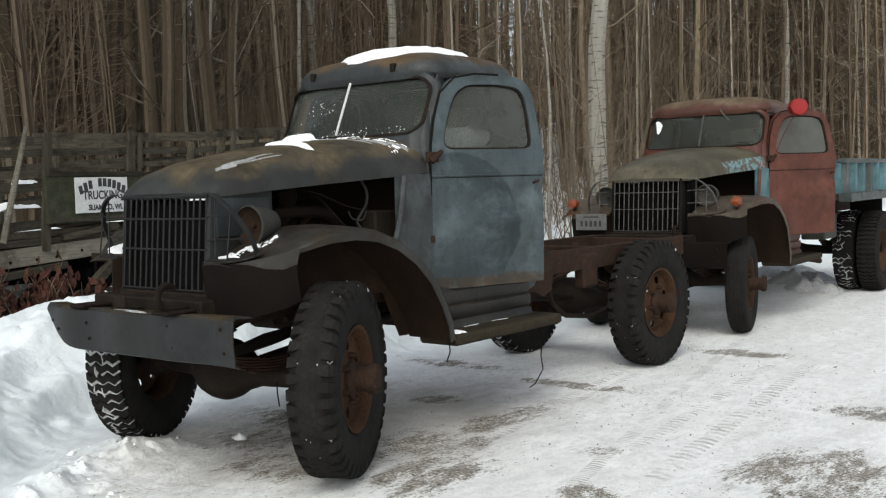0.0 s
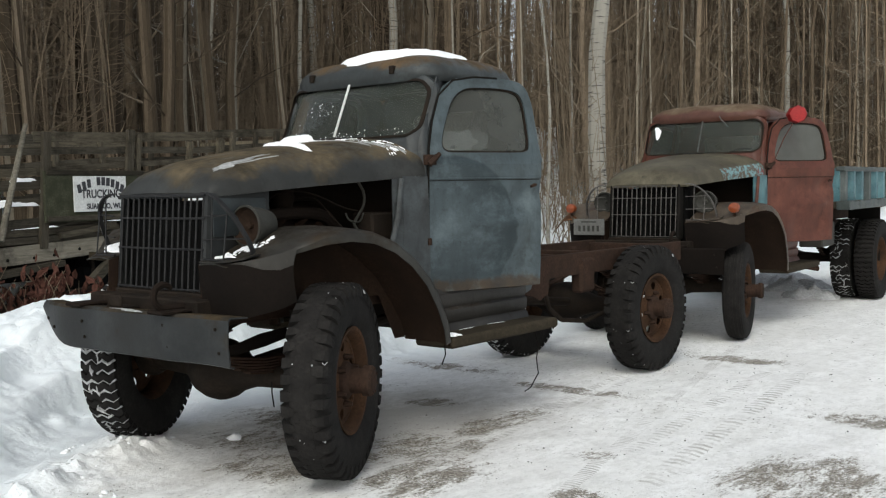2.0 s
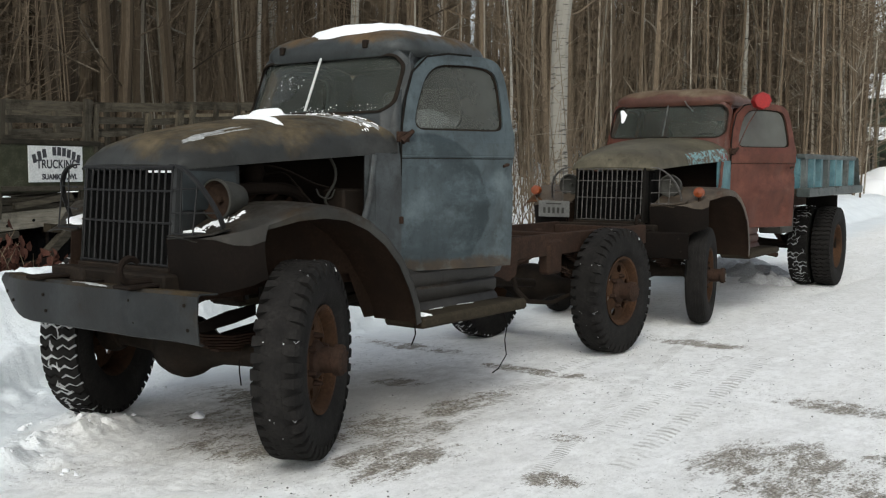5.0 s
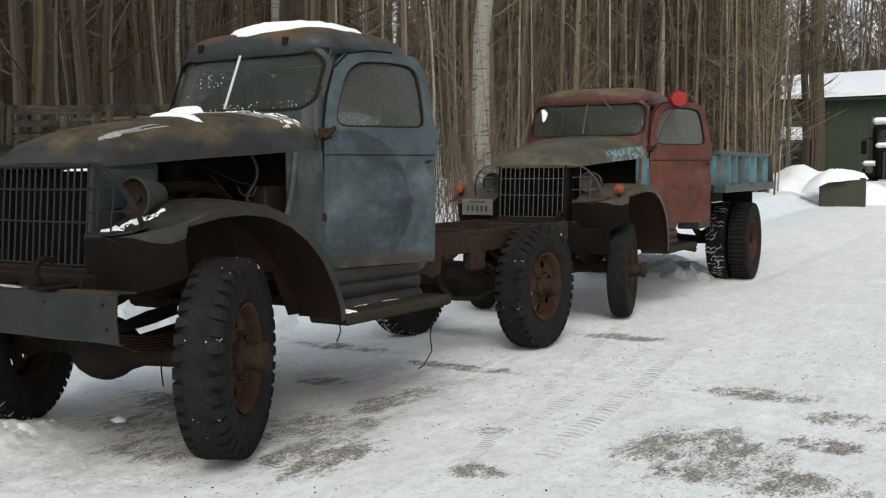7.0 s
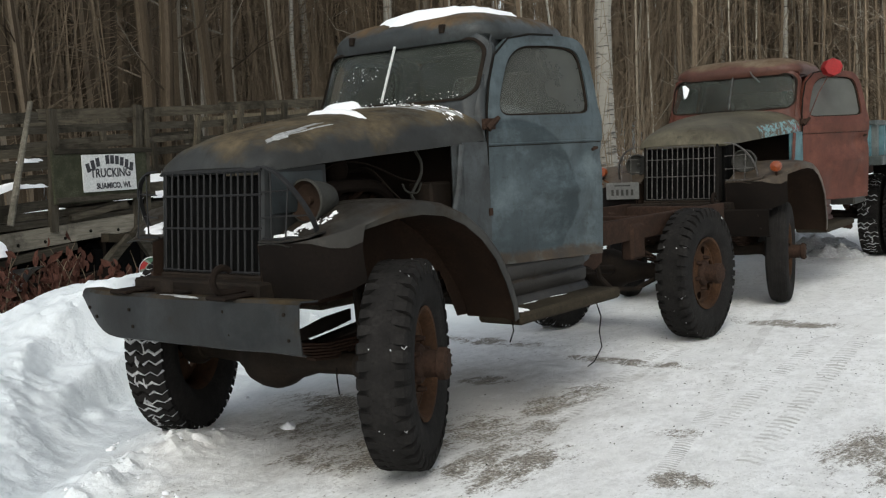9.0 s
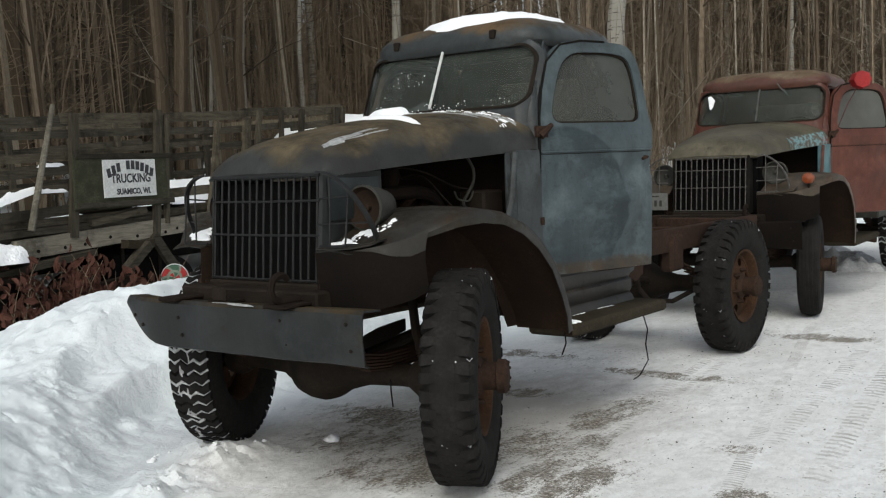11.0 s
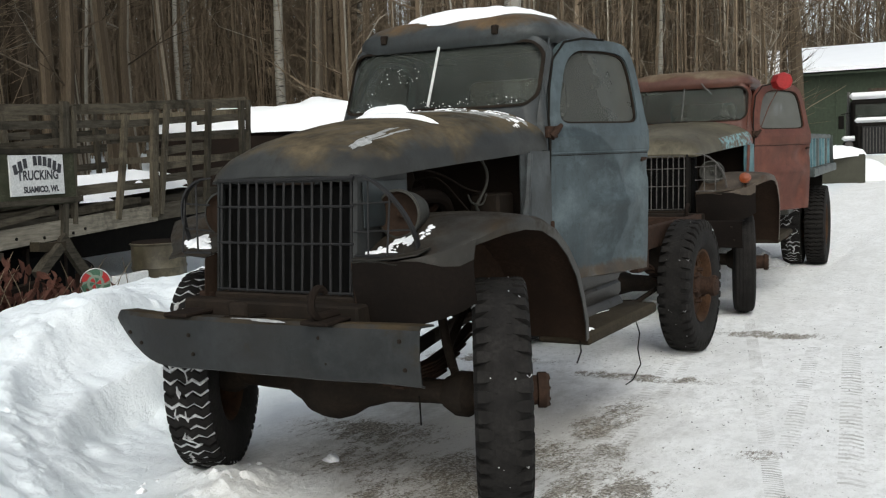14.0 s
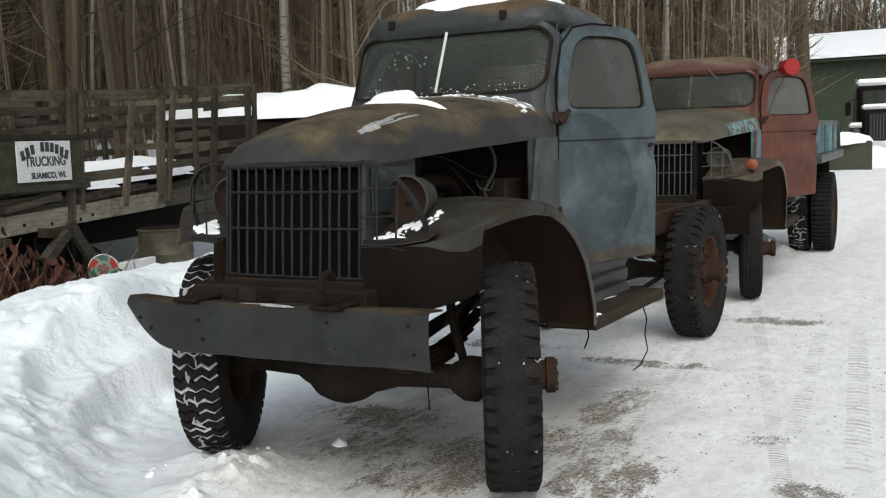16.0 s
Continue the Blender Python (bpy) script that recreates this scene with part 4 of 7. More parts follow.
    for s in (-1, 1):
        # side of the cowl
        side = Shape().loft([[(s * 0.625, 0.80, z), (s * 0.640, 0.88, z), (s * 0.648, 1.0, z)] for z in (0.86, 1.2, 1.53)])
        side.loft([[(s * 0.60, 0.74, z), (s * 0.625, 0.80, z)] for z in (0.95, 1.52)])
        part("cowl_side", side, extras.get("cowl", cab_paint), t, solid=-0.01)
        part("cowl_rib", Shape().tube([(s * 0.622, 0.70, 1.12), (s * 0.638, 0.745, 1.30), (s * 0.642, 0.78, 1.52)], 0.016, 8, flat=0.5), cab_paint, t)
        # fender, front skirt, inner panel
        part("fender", fender_shape(s), fender_paint, t, "dark weathered front fender with rolled lip", solid=0.006)
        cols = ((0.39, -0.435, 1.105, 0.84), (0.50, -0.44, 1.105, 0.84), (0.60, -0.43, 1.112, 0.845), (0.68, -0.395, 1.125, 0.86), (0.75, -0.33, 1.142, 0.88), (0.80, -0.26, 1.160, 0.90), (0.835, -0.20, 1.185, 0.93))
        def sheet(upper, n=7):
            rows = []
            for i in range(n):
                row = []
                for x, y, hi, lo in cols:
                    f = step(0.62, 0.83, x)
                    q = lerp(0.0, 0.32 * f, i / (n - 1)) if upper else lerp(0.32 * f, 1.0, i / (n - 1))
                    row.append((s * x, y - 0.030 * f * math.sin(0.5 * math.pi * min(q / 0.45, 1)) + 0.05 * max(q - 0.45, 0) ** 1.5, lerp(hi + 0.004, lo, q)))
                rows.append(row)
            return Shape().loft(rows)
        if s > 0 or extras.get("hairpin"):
            # One sheet in two colours: lower face darkened as unlit, upper edge lighter.
            part("fender_skirt", sheet(False), extras.get("skirt", SHADED_RUST), t, "dark brown rusted fender front", solid=0.005)
            part("fender_apron", sheet(True), fender_paint, t, solid=0.005)
            part("fender_shelf", Shape().loft([[(s * x, y - 0.006, hi + 0.012), (s * x, y + 0.05, hi + 0.016 + 0.3 * (hi - 1.10)), (s * x, y + 0.10, hi + 0.018 + 0.5 * (hi - 1.10))] for x, y, hi, lo in cols[:4]]), fender_paint, t, solid=0.006)
        inner = Shape().loft([[(s * a, y, z + 0.008), (s * (a + 0.02), y, 0.86 if y < 0.8 else 0.6)] for y, z, a, b in FENDER[:-1]])
        part("inner_fender", inner, LINING, t, solid=0.004)
        under = Shape().loft([[(s * a, y, z - 0.006), (s * lerp(a, b, 0.7), y, z - 0.004), (s * (b - 0.012), y, z - 0.03)] for y, z, a, b in ((y - 0.012 * (i > 5), z - 0.008, a, b) for i, (y, z, a, b) in enumerate(FENDER[3:]))])
        part("fender_lining", under, LINING, t)
        # headlight
        hl = Shape().lathe([(0.0, -0.135), (0.04, -0.130), (0.072, -0.10), (0.088, -0.045), (0.096, 0.02), (0.098, 0.035), (0.104, 0.038), (0.104, 0.055), (0.094, 0.058)], 28, pose(s * 0.478, -0.165, 1.290, 0, 0, -90))
        aim = pose(s * 0.478, -0.165, 1.290) @ pose(0, 0, 0, 0, 0, 4 if s > 0 else 0) @ pose(-s * 0.478, 0.165, -1.290)
        hl.v = [tuple(aim @ Vector(q)) for q in hl.v]
        lamp = part("headlight", hl, extras.get("lamp", BAR), t, "grey headlight bucket")
        part("reflector", Shape().lathe([(0.096, 0.052), (0.080, 0.030), (0.04, 0.016), (0.018, 0.014), (0.016, 0.034), (0.0, 0.038)], 24, aim @ pose(s * 0.478, -0.165, 1.290, 0, 0, -90)), extras.get("reflector", RUST), lamp, "rusted reflector bowl")
        part("headlight_post", Shape().tube([(s * 0.495, -0.165, 1.19), (s * 0.495, -0.165, 1.12)], 0.02), GREASE, t)
        g = Shape()
        arc = [(s * (0.380 + 0.236 * math.sin(a)), -0.40 - 0.06 * math.sin(2 * a) + 0.11 * math.sin(a), 1.168 + 0.290 * math.cos(a)) for a in (math.pi / 2 * q / 14 for q in range(15))]
        base = [(arc[-1][0], arc[-1][1], 1.148), (arc[-1][0] - s * 0.012, arc[-1][1] - 0.012, 1.136), (s * 0.52, -0.425, 1.130), (s * 0.385, -0.405, 1.130)]
        g.loft([[(x - s * 0.004, y - 0.013, z), (x + s * 0.005, y - 0.012, z + 0.006), (x + s * 0.005, y + 0.012, z + 0.006), (x - s * 0.004, y + 0.013, z)] for x, y, z in arc + base[:1]], True, True)
        guard = part("headlight_guard", g, extras.get("guard", BAR), t, "bent steel headlight guard hoop")
        part("guard_base", Shape().tube(base, 0.007, 6), extras.get("guard", BAR), guard)
        for z, q in ((1.342, 8), (1.228, 12)):
            part("guard_rod", Shape().tube([(s * 0.38, -0.405, z), arc[q]], 0.0042, 6), bars, guard)
        for u, q in ((0.455, 3), (0.545, 7)):
            part("guard_rod", Shape().tube([arc[q], (s * u, -0.415, 1.130)], 0.0042, 6), bars, guard)
        # running board
        rb = Shape().box(s * 0.745 - 0.145, s * 0.745 + 0.145, 0.905, 2.0, 0.55, 0.615, b=0.016)
        part("running_board", rb, STEP_PAINT, t, "dirty pressed steel step")
        part("sill", Shape().loft([[(s * x, y, z) for x, z in ((0.70, 0.612), (0.690, 0.64), (0.668, 0.66), (0.684, 0.685), (0.684, 0.735), (0.664, 0.75), (0.678, 0.775), (0.676, 0.83), (0.650, 0.865))] for y in (0.93, 1.93)]), extras.get("sill", cab_paint), t, "ribbed sheet metal sill", solid=0.006)
        # wheels
        if extras.get("duals"):
            wheel(t, s * 0.695, 0.06, steer, s, dish=0.05, hub_len=0.26, z=0.935 * TYRE_R - 0.004, packed=False, rib=True)
        else:
            wheel(t, s * 0.79 + 0.015, 0.06 if s > 0 else 0.01, steer if s > 0 else steer - 1.5, s, snowy=s < 0, dish=0.05, hub_len=0.20, z=TYRE_R + 0.008)
        wheel(t, s * (0.68 if extras.get("duals") else 0.615), extras.get("rear", 3.70), 0, s, snowy=s < 0 or "duals" in extras, dish=0.05, hub_len=0.20, rim_mat=RIM)
        if extras.get("duals"):
            wheel(t, s * 0.945, extras.get("rear", 3.70), 0, s, snowy=True, dish=-0.05, hub_len=0.03, packed=s < 0)
    # cab
    outer, inner = rounded(-0.618, 0.618, 1.60, 2.140, (0.02, 0.02, 0.13, 0.13)), rounded(-0.592, 0.592, 1.768, 2.108, (0.08, 0.08, 0.10, 0.10))
    part("windshield_frame", framed(outer, inner, shield), cab_paint, t)
    part("windshield_seal", framed(rounded(-0.597, 0.597, 1.763, 2.113, (0.085, 0.085, 0.105, 0.105)), rounded(-0.584, 0.584, 1.776, 2.100, (0.075, 0.075, 0.095, 0.095)), lambda u, v, d: shield(u, v, d - 0.008), 0.02), GREASE, t)
    ws = part("windshield", filled(inner, shield, 0.02), GLASS, t, "dusty split windshield glass")
    ws.visible_shadow = False
    part("windshield_bar", Shape().tube([shield(0.012, 1.785, -0.014), shield(0.016, 2.105, -0.014)], 0.0075, 8), extras.get("bar", WHITE), t, "pale centre bar")
    roof = []
    def plan(g, z):
        k = 1 - g / 0.62
        o = rounded(-0.614 + g, 0.614 - g, 1.098 + 0.9 * g, 2.06 - 0.85 * g, (0.18 * k, 0.18 * k, 0.25 * k, 0.25 * k), 7)
        return [(x, y - 0.062 * (1 - (x / 0.64) ** 2) * step(1.55, 1.05, y), z) for x, y in o]
    for g, z in ((0.030, 2.105), (0.012, 2.135), (0.012, 2.160), (0.026, 2.188), (0.055, 2.215), (0.105, 2.243), (0.18, 2.265), (0.28, 2.280), (0.40, 2.288), (0.50, 2.290)):
        roof.append(plan(g, z))
    rs = Shape().loft(roof, True)
    rs.f.append(tuple(range(len(rs.v) - len(roof[0]), len(rs.v))))
    part("roof", rs, extras.get("roof", cab_paint), t, "domed cab roof with rust stains", solid=-0.01)
    rear = lambda u, v, d: (u, 2.05 - 0.10 * max(v - 1.7, 0) ** 1.5 - d, v)
    ro, ri = rounded(-0.66, 0.66, 0.76, 2.14, (0.1, 0.1, 0.2, 0.2)), rounded(-0.33, 0.33, 1.72, 1.98, 0.06)
    part("cab_back", framed(ro, ri, rear), cab_paint, t)
    rg = part("rear_window", filled(ri, rear, 0.02), HAZY, t)
    rg.visible_shadow = False
    part("cab_floor", Shape().box(-0.62, 0.62, 0.95, 2.03, 0.76, 0.80), GREASE, t)
    part("seat", Shape().box(-0.56, 0.56, 1.45, 1.90, 1.0, 1.15, b=0.04).box(-0.56, 0.56, 1.82, 1.98, 1.12, 1.58, b=0.05), GREASE, t, "dark bench seat")
    sw = [(0.30 + 0.19 * math.cos(a), 1.24 + 0.19 * math.sin(a) * 0.55, 1.66 + 0.19 * math.sin(a) * 0.83) for a in (2 * math.pi * q / 24 for q in range(25))]
    part("steering_wheel", Shape().tube(sw, 0.012, 6).tube([(0.30, 1.24, 1.66), (0.28, 0.98, 1.30)], 0.018, 6).tube([sw[0], sw[12]], 0.008, 5), GREASE, t)
    part("dashboard", Shape().box(-0.60, 0.60, 0.96, 1.05, 1.48, 1.72, b=0.02), GREASE, t)
    for s in (-1, 1):
        side = door_side(s, 0.648)
        edge = lambda v: 0.0 if v < 1.6 else 0.025 + 0.045 * (v - 1.68) / 0.16 if v < 1.84 else 0.07 + 0.075 * (v - 1.84) / 0.17 if v < 2.01 else 0.145 + 0.125 * (v - 2.01) / 0.095
        rows = []
        for v in (1.53, 1.60, 1.66, 1.72, 1.78, 1.84, 1.90, 1.96, 2.02, 2.06, 2.09, 2.118):
            a = Vector(shield(s * 0.598, max(v, 1.70), -0.004))
            a.z = v
            c = Vector(side(edge(v) - 0.012, v, 0.004)) + Vector((0, 1.0, 0))
            b = Vector((c.x, lerp(a.y, c.y, 0.25), v))
            rows.append([a * (1 - q) ** 2 + b * 2 * q * (1 - q) + c * q * q for q in (k / 7 for k in range(8))])
        part("windshield_pillar", Shape().loft(rows), cab_paint, t, solid=-0.008)
        # frame round the door opening
        base = [(0.0, 0.76), (0.45, 0.76), (1.02, 0.78), (1.04, 1.2), (1.04, 1.60), (1.03, 1.86), (0.98, 2.02), (0.88, 2.11), (0.70, 2.135), (0.40, 2.135), (0.22, 2.10), (0.11, 1.98), (0.05, 1.80), (-0.01, 1.60), (-0.01, 1.2)]
        hole = [(0.03, 0.82), (0.45, 0.82), (0.83, 0.83), (0.845, 1.2), (0.845, 1.6), (0.835, 1.84), (0.80, 1.98), (0.72, 2.06), (0.60, 2.085), (0.40, 2.085), (0.27, 2.05), (0.17, 1.94), (0.10, 1.78), (0.03, 1.60), (0.03, 1.2)]
        part("cab_side", framed(smooth_loop(base), smooth_loop(hole), lambda u, v, q: tuple(Vector(side(u, v, q)) + Vector((-s * 0.008, 1.0, 0)))), cab_paint, t)
        d = new("door")
        d.parent = t
        d["label"] = extras["door_label"]
        f = lambda u, v, q: tuple(Vector(side(u * extras.get("door_width", 1.0), v, q + dent(u, v) * (s > 0))) - Vector((s * 0.66, 0, 0)))
        lo = smooth_loop([(0.0, 1.60), (0.22, 1.60), (0.45, 1.60), (0.65, 1.60), (0.86, 1.60), (0.862, 1.72), (0.860, 1.85), (0.846, 2.01), (0.785, 2.098), (0.62, 2.122), (0.42, 2.125), (0.27, 2.105), (0.145, 2.01), (0.07, 1.84), (0.025, 1.68)])
        li = smooth_loop([(0.14, 1.675), (0.25, 1.668), (0.45, 1.668), (0.65, 1.668), (0.755, 1.676), (0.786, 1.72), (0.790, 1.85), (0.784, 1.965), (0.745, 2.035), (0.62, 2.058), (0.45, 2.060), (0.33, 2.048), (0.235, 1.985), (0.165, 1.86), (0.116, 1.73)])
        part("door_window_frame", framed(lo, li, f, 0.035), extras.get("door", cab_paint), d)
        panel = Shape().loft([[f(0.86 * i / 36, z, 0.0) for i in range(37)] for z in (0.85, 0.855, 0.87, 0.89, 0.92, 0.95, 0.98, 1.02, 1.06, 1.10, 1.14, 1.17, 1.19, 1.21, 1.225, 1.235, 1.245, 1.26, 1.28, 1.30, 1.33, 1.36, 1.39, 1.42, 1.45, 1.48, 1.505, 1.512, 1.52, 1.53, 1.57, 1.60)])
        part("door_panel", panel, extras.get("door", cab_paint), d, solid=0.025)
        part("moulding", Shape().tube([f(u, 1.515, 0.002) for u in (0.01, 0.15, 0.3, 0.45, 0.6, 0.75, 0.85)], 0.0075, 8), extras.get("door", cab_paint), d)
        # Thin dark tube: the shadow below the moulding put in as a line.
        part("moulding_groove", Shape().tube([f(u, 1.5035, 0.0005) for u in (0.01, 0.15, 0.3, 0.45, 0.6, 0.75, 0.85)], 0.0022, 6), GREASE, d)
        # Black tube drawn for the shade in the gap round the door.
        gap = [f(-0.004, z, -0.005) for z in (0.84, 1.0, 1.2, 1.4, 1.6)] + [f(u - 0.004, v, 0.0) for u, v in ((0.026, 1.70), (0.07, 1.85), (0.14, 2.005), (0.26, 2.10), (0.42, 2.125), (0.60, 2.122))]
        part("door_seal", Shape().tube(gap, 0.0065, 6), BLACK, d)
        seal = [(lerp(u, 0.45, 0.04), lerp(v, 1.855, 0.05)) for u, v in li]
        part("window_seal", framed(li, seal, lambda u, v, q: f(u, v, q + 0.012), 0.012), GREASE, d)
        dg = part("door_glass", filled(li, f, 0.022), extras.get("door_glass", HAZY), d, "hazy door glass")
        dg.visible_shadow = False
        hg = Shape().box(-0.05, 0.03, -0.012, 0.012, -0.03, 0.03, pose(*f(0.02, 1.625, -0.012), 0, 0, 90), b=0.004).tube([f(-0.01, 1.60, -0.015), f(0.03, 1.63, -0.03), f(0.07, 1.66, -0.035)], [0.022, 0.018, 0.012], 6)
        part("hinge", hg, RUST, d, "broken rusty mirror bracket on the hinge")
        part("lower_hinge", Shape().lathe([(0.016, -0.02), (0.018, 0.0), (0.016, 0.02), (0, 0.02)], 8, pose(*f(-0.005, 1.15, -0.012), 0, 90, 0)), RUST, d)
        part("door_handle", Shape().tube([f(0.80, 1.47, 0.0), f(0.80, 1.47, -0.025), f(0.76, 1.46, -0.03)], 0.009, 6), RUST, d)
        d.matrix_local = pose(s * 0.66, 1.0, 0, 0, 0, -s * (door_swing if s > 0 else 0))
    for x in () if extras.get("hairpin") else (-0.36, 0.33):
        part("roof_clip", Shape().box(x - 0.018, x + 0.018, 1.05, 1.10, 2.15, 2.20, b=0.006), GREASE, t)
    return t


truck_blue = build_truck("army_truck", "weathered blue-grey cab and chassis truck with rusty hood, open engine bay", pose(0, -0.08, 0),
                         BUMPER_PAINT, HOOD_BLUE, FENDER_PAINT, CAB_BLUE, BAR, 27, 17, {"door_width": 0.93, "sill": SILL_PAINT, "roof": ROOF_BLUE, "door_label": "dented blue-grey door standing ajar", "lamp": LAMP_GREY, "reflector": LINING, "door": BLUE})
truck_red = build_truck("army_truck", "faded red cab truck with olive hood and turquoise dump bed", pose(-0.14, 5.36, 0, 0, 0, 3.8),
                        BLACK, OLIVE, OLIVE_DARK, RED, PALE_BAR, 10, 27, {"grille": (-0.325, 0.300), "rear": 4.12, "door_glass": SKY_PALED_GLASS, "door_label": "faded red door standing ajar", "hairpin": True, "duals": True, "bumper": SHADED_RUST, "cowl": TURQUOISE,
                                                                            "roof": RED_ROOF, "lamp": LAMP_GREY, "reflector": LAMP_GREY, "guard": PALE_BAR, "hood_label": "olive drab hood with chipped turquoise edge", "bar": PALE_BAR})


def blob(cx, cy, rx, ry, top, thick, seed, turn=0.0, rough=0.25, n=36, rings=5):
    """A lump of snow with an uneven outline, lying on the surface top(x, y)."""
    rnd = random.Random(seed)
    ph = [rnd.uniform(0, 6.28) for _ in range(4)]
    c, s = math.cos(radians(turn)), math.sin(radians(turn))
    loops = []
    for k in range(rings + 1):
        q = 1 - k / (rings + 0.6)
        loop = []
        for i in range(n):
            a = 2 * math.pi * i / n
            r = q * (1 + rough * (0.5 * math.sin(2 * a + ph[0]) + 0.35 * math.sin(3 * a + ph[1]) + 0.3 * math.sin(5 * a + ph[2]) + 0.25 * math.sin(9 * a + ph[3])))
            u, v = rx * r * math.cos(a), ry * r * math.sin(a)
            x, y = cx + c * u - s * v, cy + s * u + c * v
            h = thick * (1 - q ** 3) ** 0.6 if k else -0.004
            loop.append((x, y, top(x, y) + h * (1 + 0.25 * fbm(x, y, 12.0 if rx < 1 else 1.5))))
        loops.append(loop)
    sh = Shape().loft(loops, True)
    sh.f.append(tuple(range(n * rings, n * (rings + 1))))
    return sh


def roof_top(x, y):
    return 2.291 - 0.11 * (abs(x) / 0.6) ** 3 - 0.10 * (abs(y - 1.55) / 0.5) ** 3.2


M1 = pose(0, -0.08, 0)
for sh in (blob(0.02, 1.52, 0.56, 0.39, roof_top, 0.065, 5, 8, 0.13), blob(-0.14, 0.70, 0.15, 0.07, hood_top, 0.045, 6, -4, 0.15), blob(0.10, 0.40, 0.25, 0.045, hood_top, 0.020, 7, -12, 0.3),
           ):
    thing("snow_patch", "thin patch of old snow lying on the truck", "snow", "snow patches on the truck", m=M1, shape=sh, material=SNOW)
for sh in (blob(0.290, -0.19, 0.026, 0.085, hood_top, 0.004, 8, -4, 0.45), blob(0.285, -0.04, 0.016, 0.13, hood_top, 0.003, 9, -3, 0.9), blob(0.325, 0.02, 0.008, 0.09, hood_top, 0.003, 19, -6, 0.9), blob(0.26, 0.72, 0.17, 0.010, hood_top, 0.004, 25, 8, 0.9),
           blob(0.43, 0.80, 0.12, 0.015, hood_top, 0.005, 26, 14, 0.9), blob(0.22, 0.83, 0.05, 0.016, hood_top, 0.008, 27, 0, 0.8), blob(0.50, 0.87, 0.06, 0.02, hood_top, 0.006, 28, 10, 0.9)):
    thing("snow_patch", "thin greyed crust of old snow on the hood", "snow", "snow patches on the truck", m=M1, shape=sh, material=CRUST)
rb_top = lambda x, y: 0.614
for sh in (blob(0.80, 0.98, 0.055, 0.05, rb_top, 0.014, 21, 0, 0.9), blob(0.71, 1.28, 0.008, 0.06, rb_top, 0.003, 22, 4, 0.9), blob(0.71, 1.55, 0.007, 0.08, rb_top, 0.003, 23, -6, 0.9)):
    thing("snow_patch", "thin snow crust lying on the step", "snow", "snow patches on the truck", m=M1, shape=sh, material=SNOW)


def fender_top(x, y):
    for a, b in zip(FENDER, FENDER[1:]):
        if a[0] <= y <= b[0]:
            return lerp(a[1], b[1], (y - a[0]) / (b[0] - a[0])) + 0.016
    return 1.11


for sh in (blob(0.53, -0.25, 0.03, 0.045, fender_top, 0.010, 31, -55, 0.9), blob(0.46, -0.34, 0.05, 0.012, fender_top, 0.008, 32, 0, 0.9), blob(0.60, -0.16, 0.012, 0.03, fender_top, 0.008, 36, -20, 0.9), blob(-0.55, -0.30, 0.09, 0.06, fender_top, 0.02, 34, 0, 0.5)):
    thing("snow_patch", "crumbs of snow in the fold of the fender", "snow", "snow patches on the truck", m=M1, shape=sh, material=SNOW)
thing("snow_patch", "snow strip lying along the bumper", "snow", "snow patches on the truck", m=M1, shape=blob(0.05, -0.635, 0.10, 0.010, lambda x, y: 0.886, 0.006, 35, 2, 0.9), material=CRUST)

def curve(points, per=5):
    """A smooth open curve through points."""
    pts, out = [Vector(p) for p in points], []
    for k in range(len(pts) - 1):
        p0, p1, p2, p3 = (pts[min(max(k + i, 0), len(pts) - 1)] for i in (-1, 0, 1, 2))
        for q in range(per):
            t = q / per
            out.append(0.5 * (2 * p1 + (p2 - p0) * t + (2 * p0 - 5 * p1 + 4 * p2 - p3) * t * t + (3 * p1 - p0 - 3 * p2 + p3) * t ** 3))
    return out + [pts[-1]]


# hanging wires, hoses and engine fittings of the blue truck
part("cable", Shape().tube([(0.80, 1.84, 0.56), (0.83, 1.85, 0.45), (0.82, 1.84, 0.36), (0.84, 1.83, 0.27), (0.80, 1.80, 0.18), (0.76, 1.79, 0.15)], 0.004, 5), BLACK, truck_blue, "thin dangling cable")
part("cable", Shape().tube([(0.83, 0.90, 0.62), (0.84, 0.90, 0.52), (0.82, 0.89, 0.46)], 0.004, 5), BLACK, truck_blue, "thin dangling cable")
part("cable", Shape().tube([(0.45, -0.05, 0.50), (0.46, -0.06, 0.42), (0.45, -0.04, 0.34)], 0.004, 5), BLACK, truck_blue)
part("hose", Shape().tube(curve([(0.44, 0.64, 1.50), (0.46, 0.66, 1.44), (0.455, 0.66, 1.37), (0.43, 0.63, 1.30), (0.42, 0.62, 1.26), (0.45, 0.66, 1.18), (0.45, 0.68, 1.05)]), 0.008, 8), LAMP_GREY, truck_blue, "pale rubber hose")
part("hose", Shape().tube(curve([(0.40, 0.57, 1.33), (0.41, 0.59, 1.29), (0.44, 0.64, 1.28), (0.455, 0.66, 1.33)]), 0.005, 8), LAMP_GREY, truck_blue)
part("engine_pipe", Shape().tube([(0.24, -0.05, 1.24), (0.30, 0.1, 1.22), (0.30, 0.5, 1.20), (0.28, 0.7, 1.05)], 0.03, 8), RUST, truck_blue)
part("exhaust_manifold", Shape().tube(curve([(0.24, -0.02, 1.28), (0.28, 0.10, 1.33), (0.285, 0.45, 1.33), (0.26, 0.62, 1.24), (0.25, 0.68, 1.05)]), 0.034, 10), RUST_BROWN, truck_blue, "rusty exhaust manifold")
for y in (0.06, 0.22, 0.38, 0.54):
    part("manifold_branch", Shape().tube(curve([(0.19, y, 1.25), (0.24, y, 1.29), (0.285, y + 0.02, 1.33)]), 0.022, 8), RUST, truck_blue)
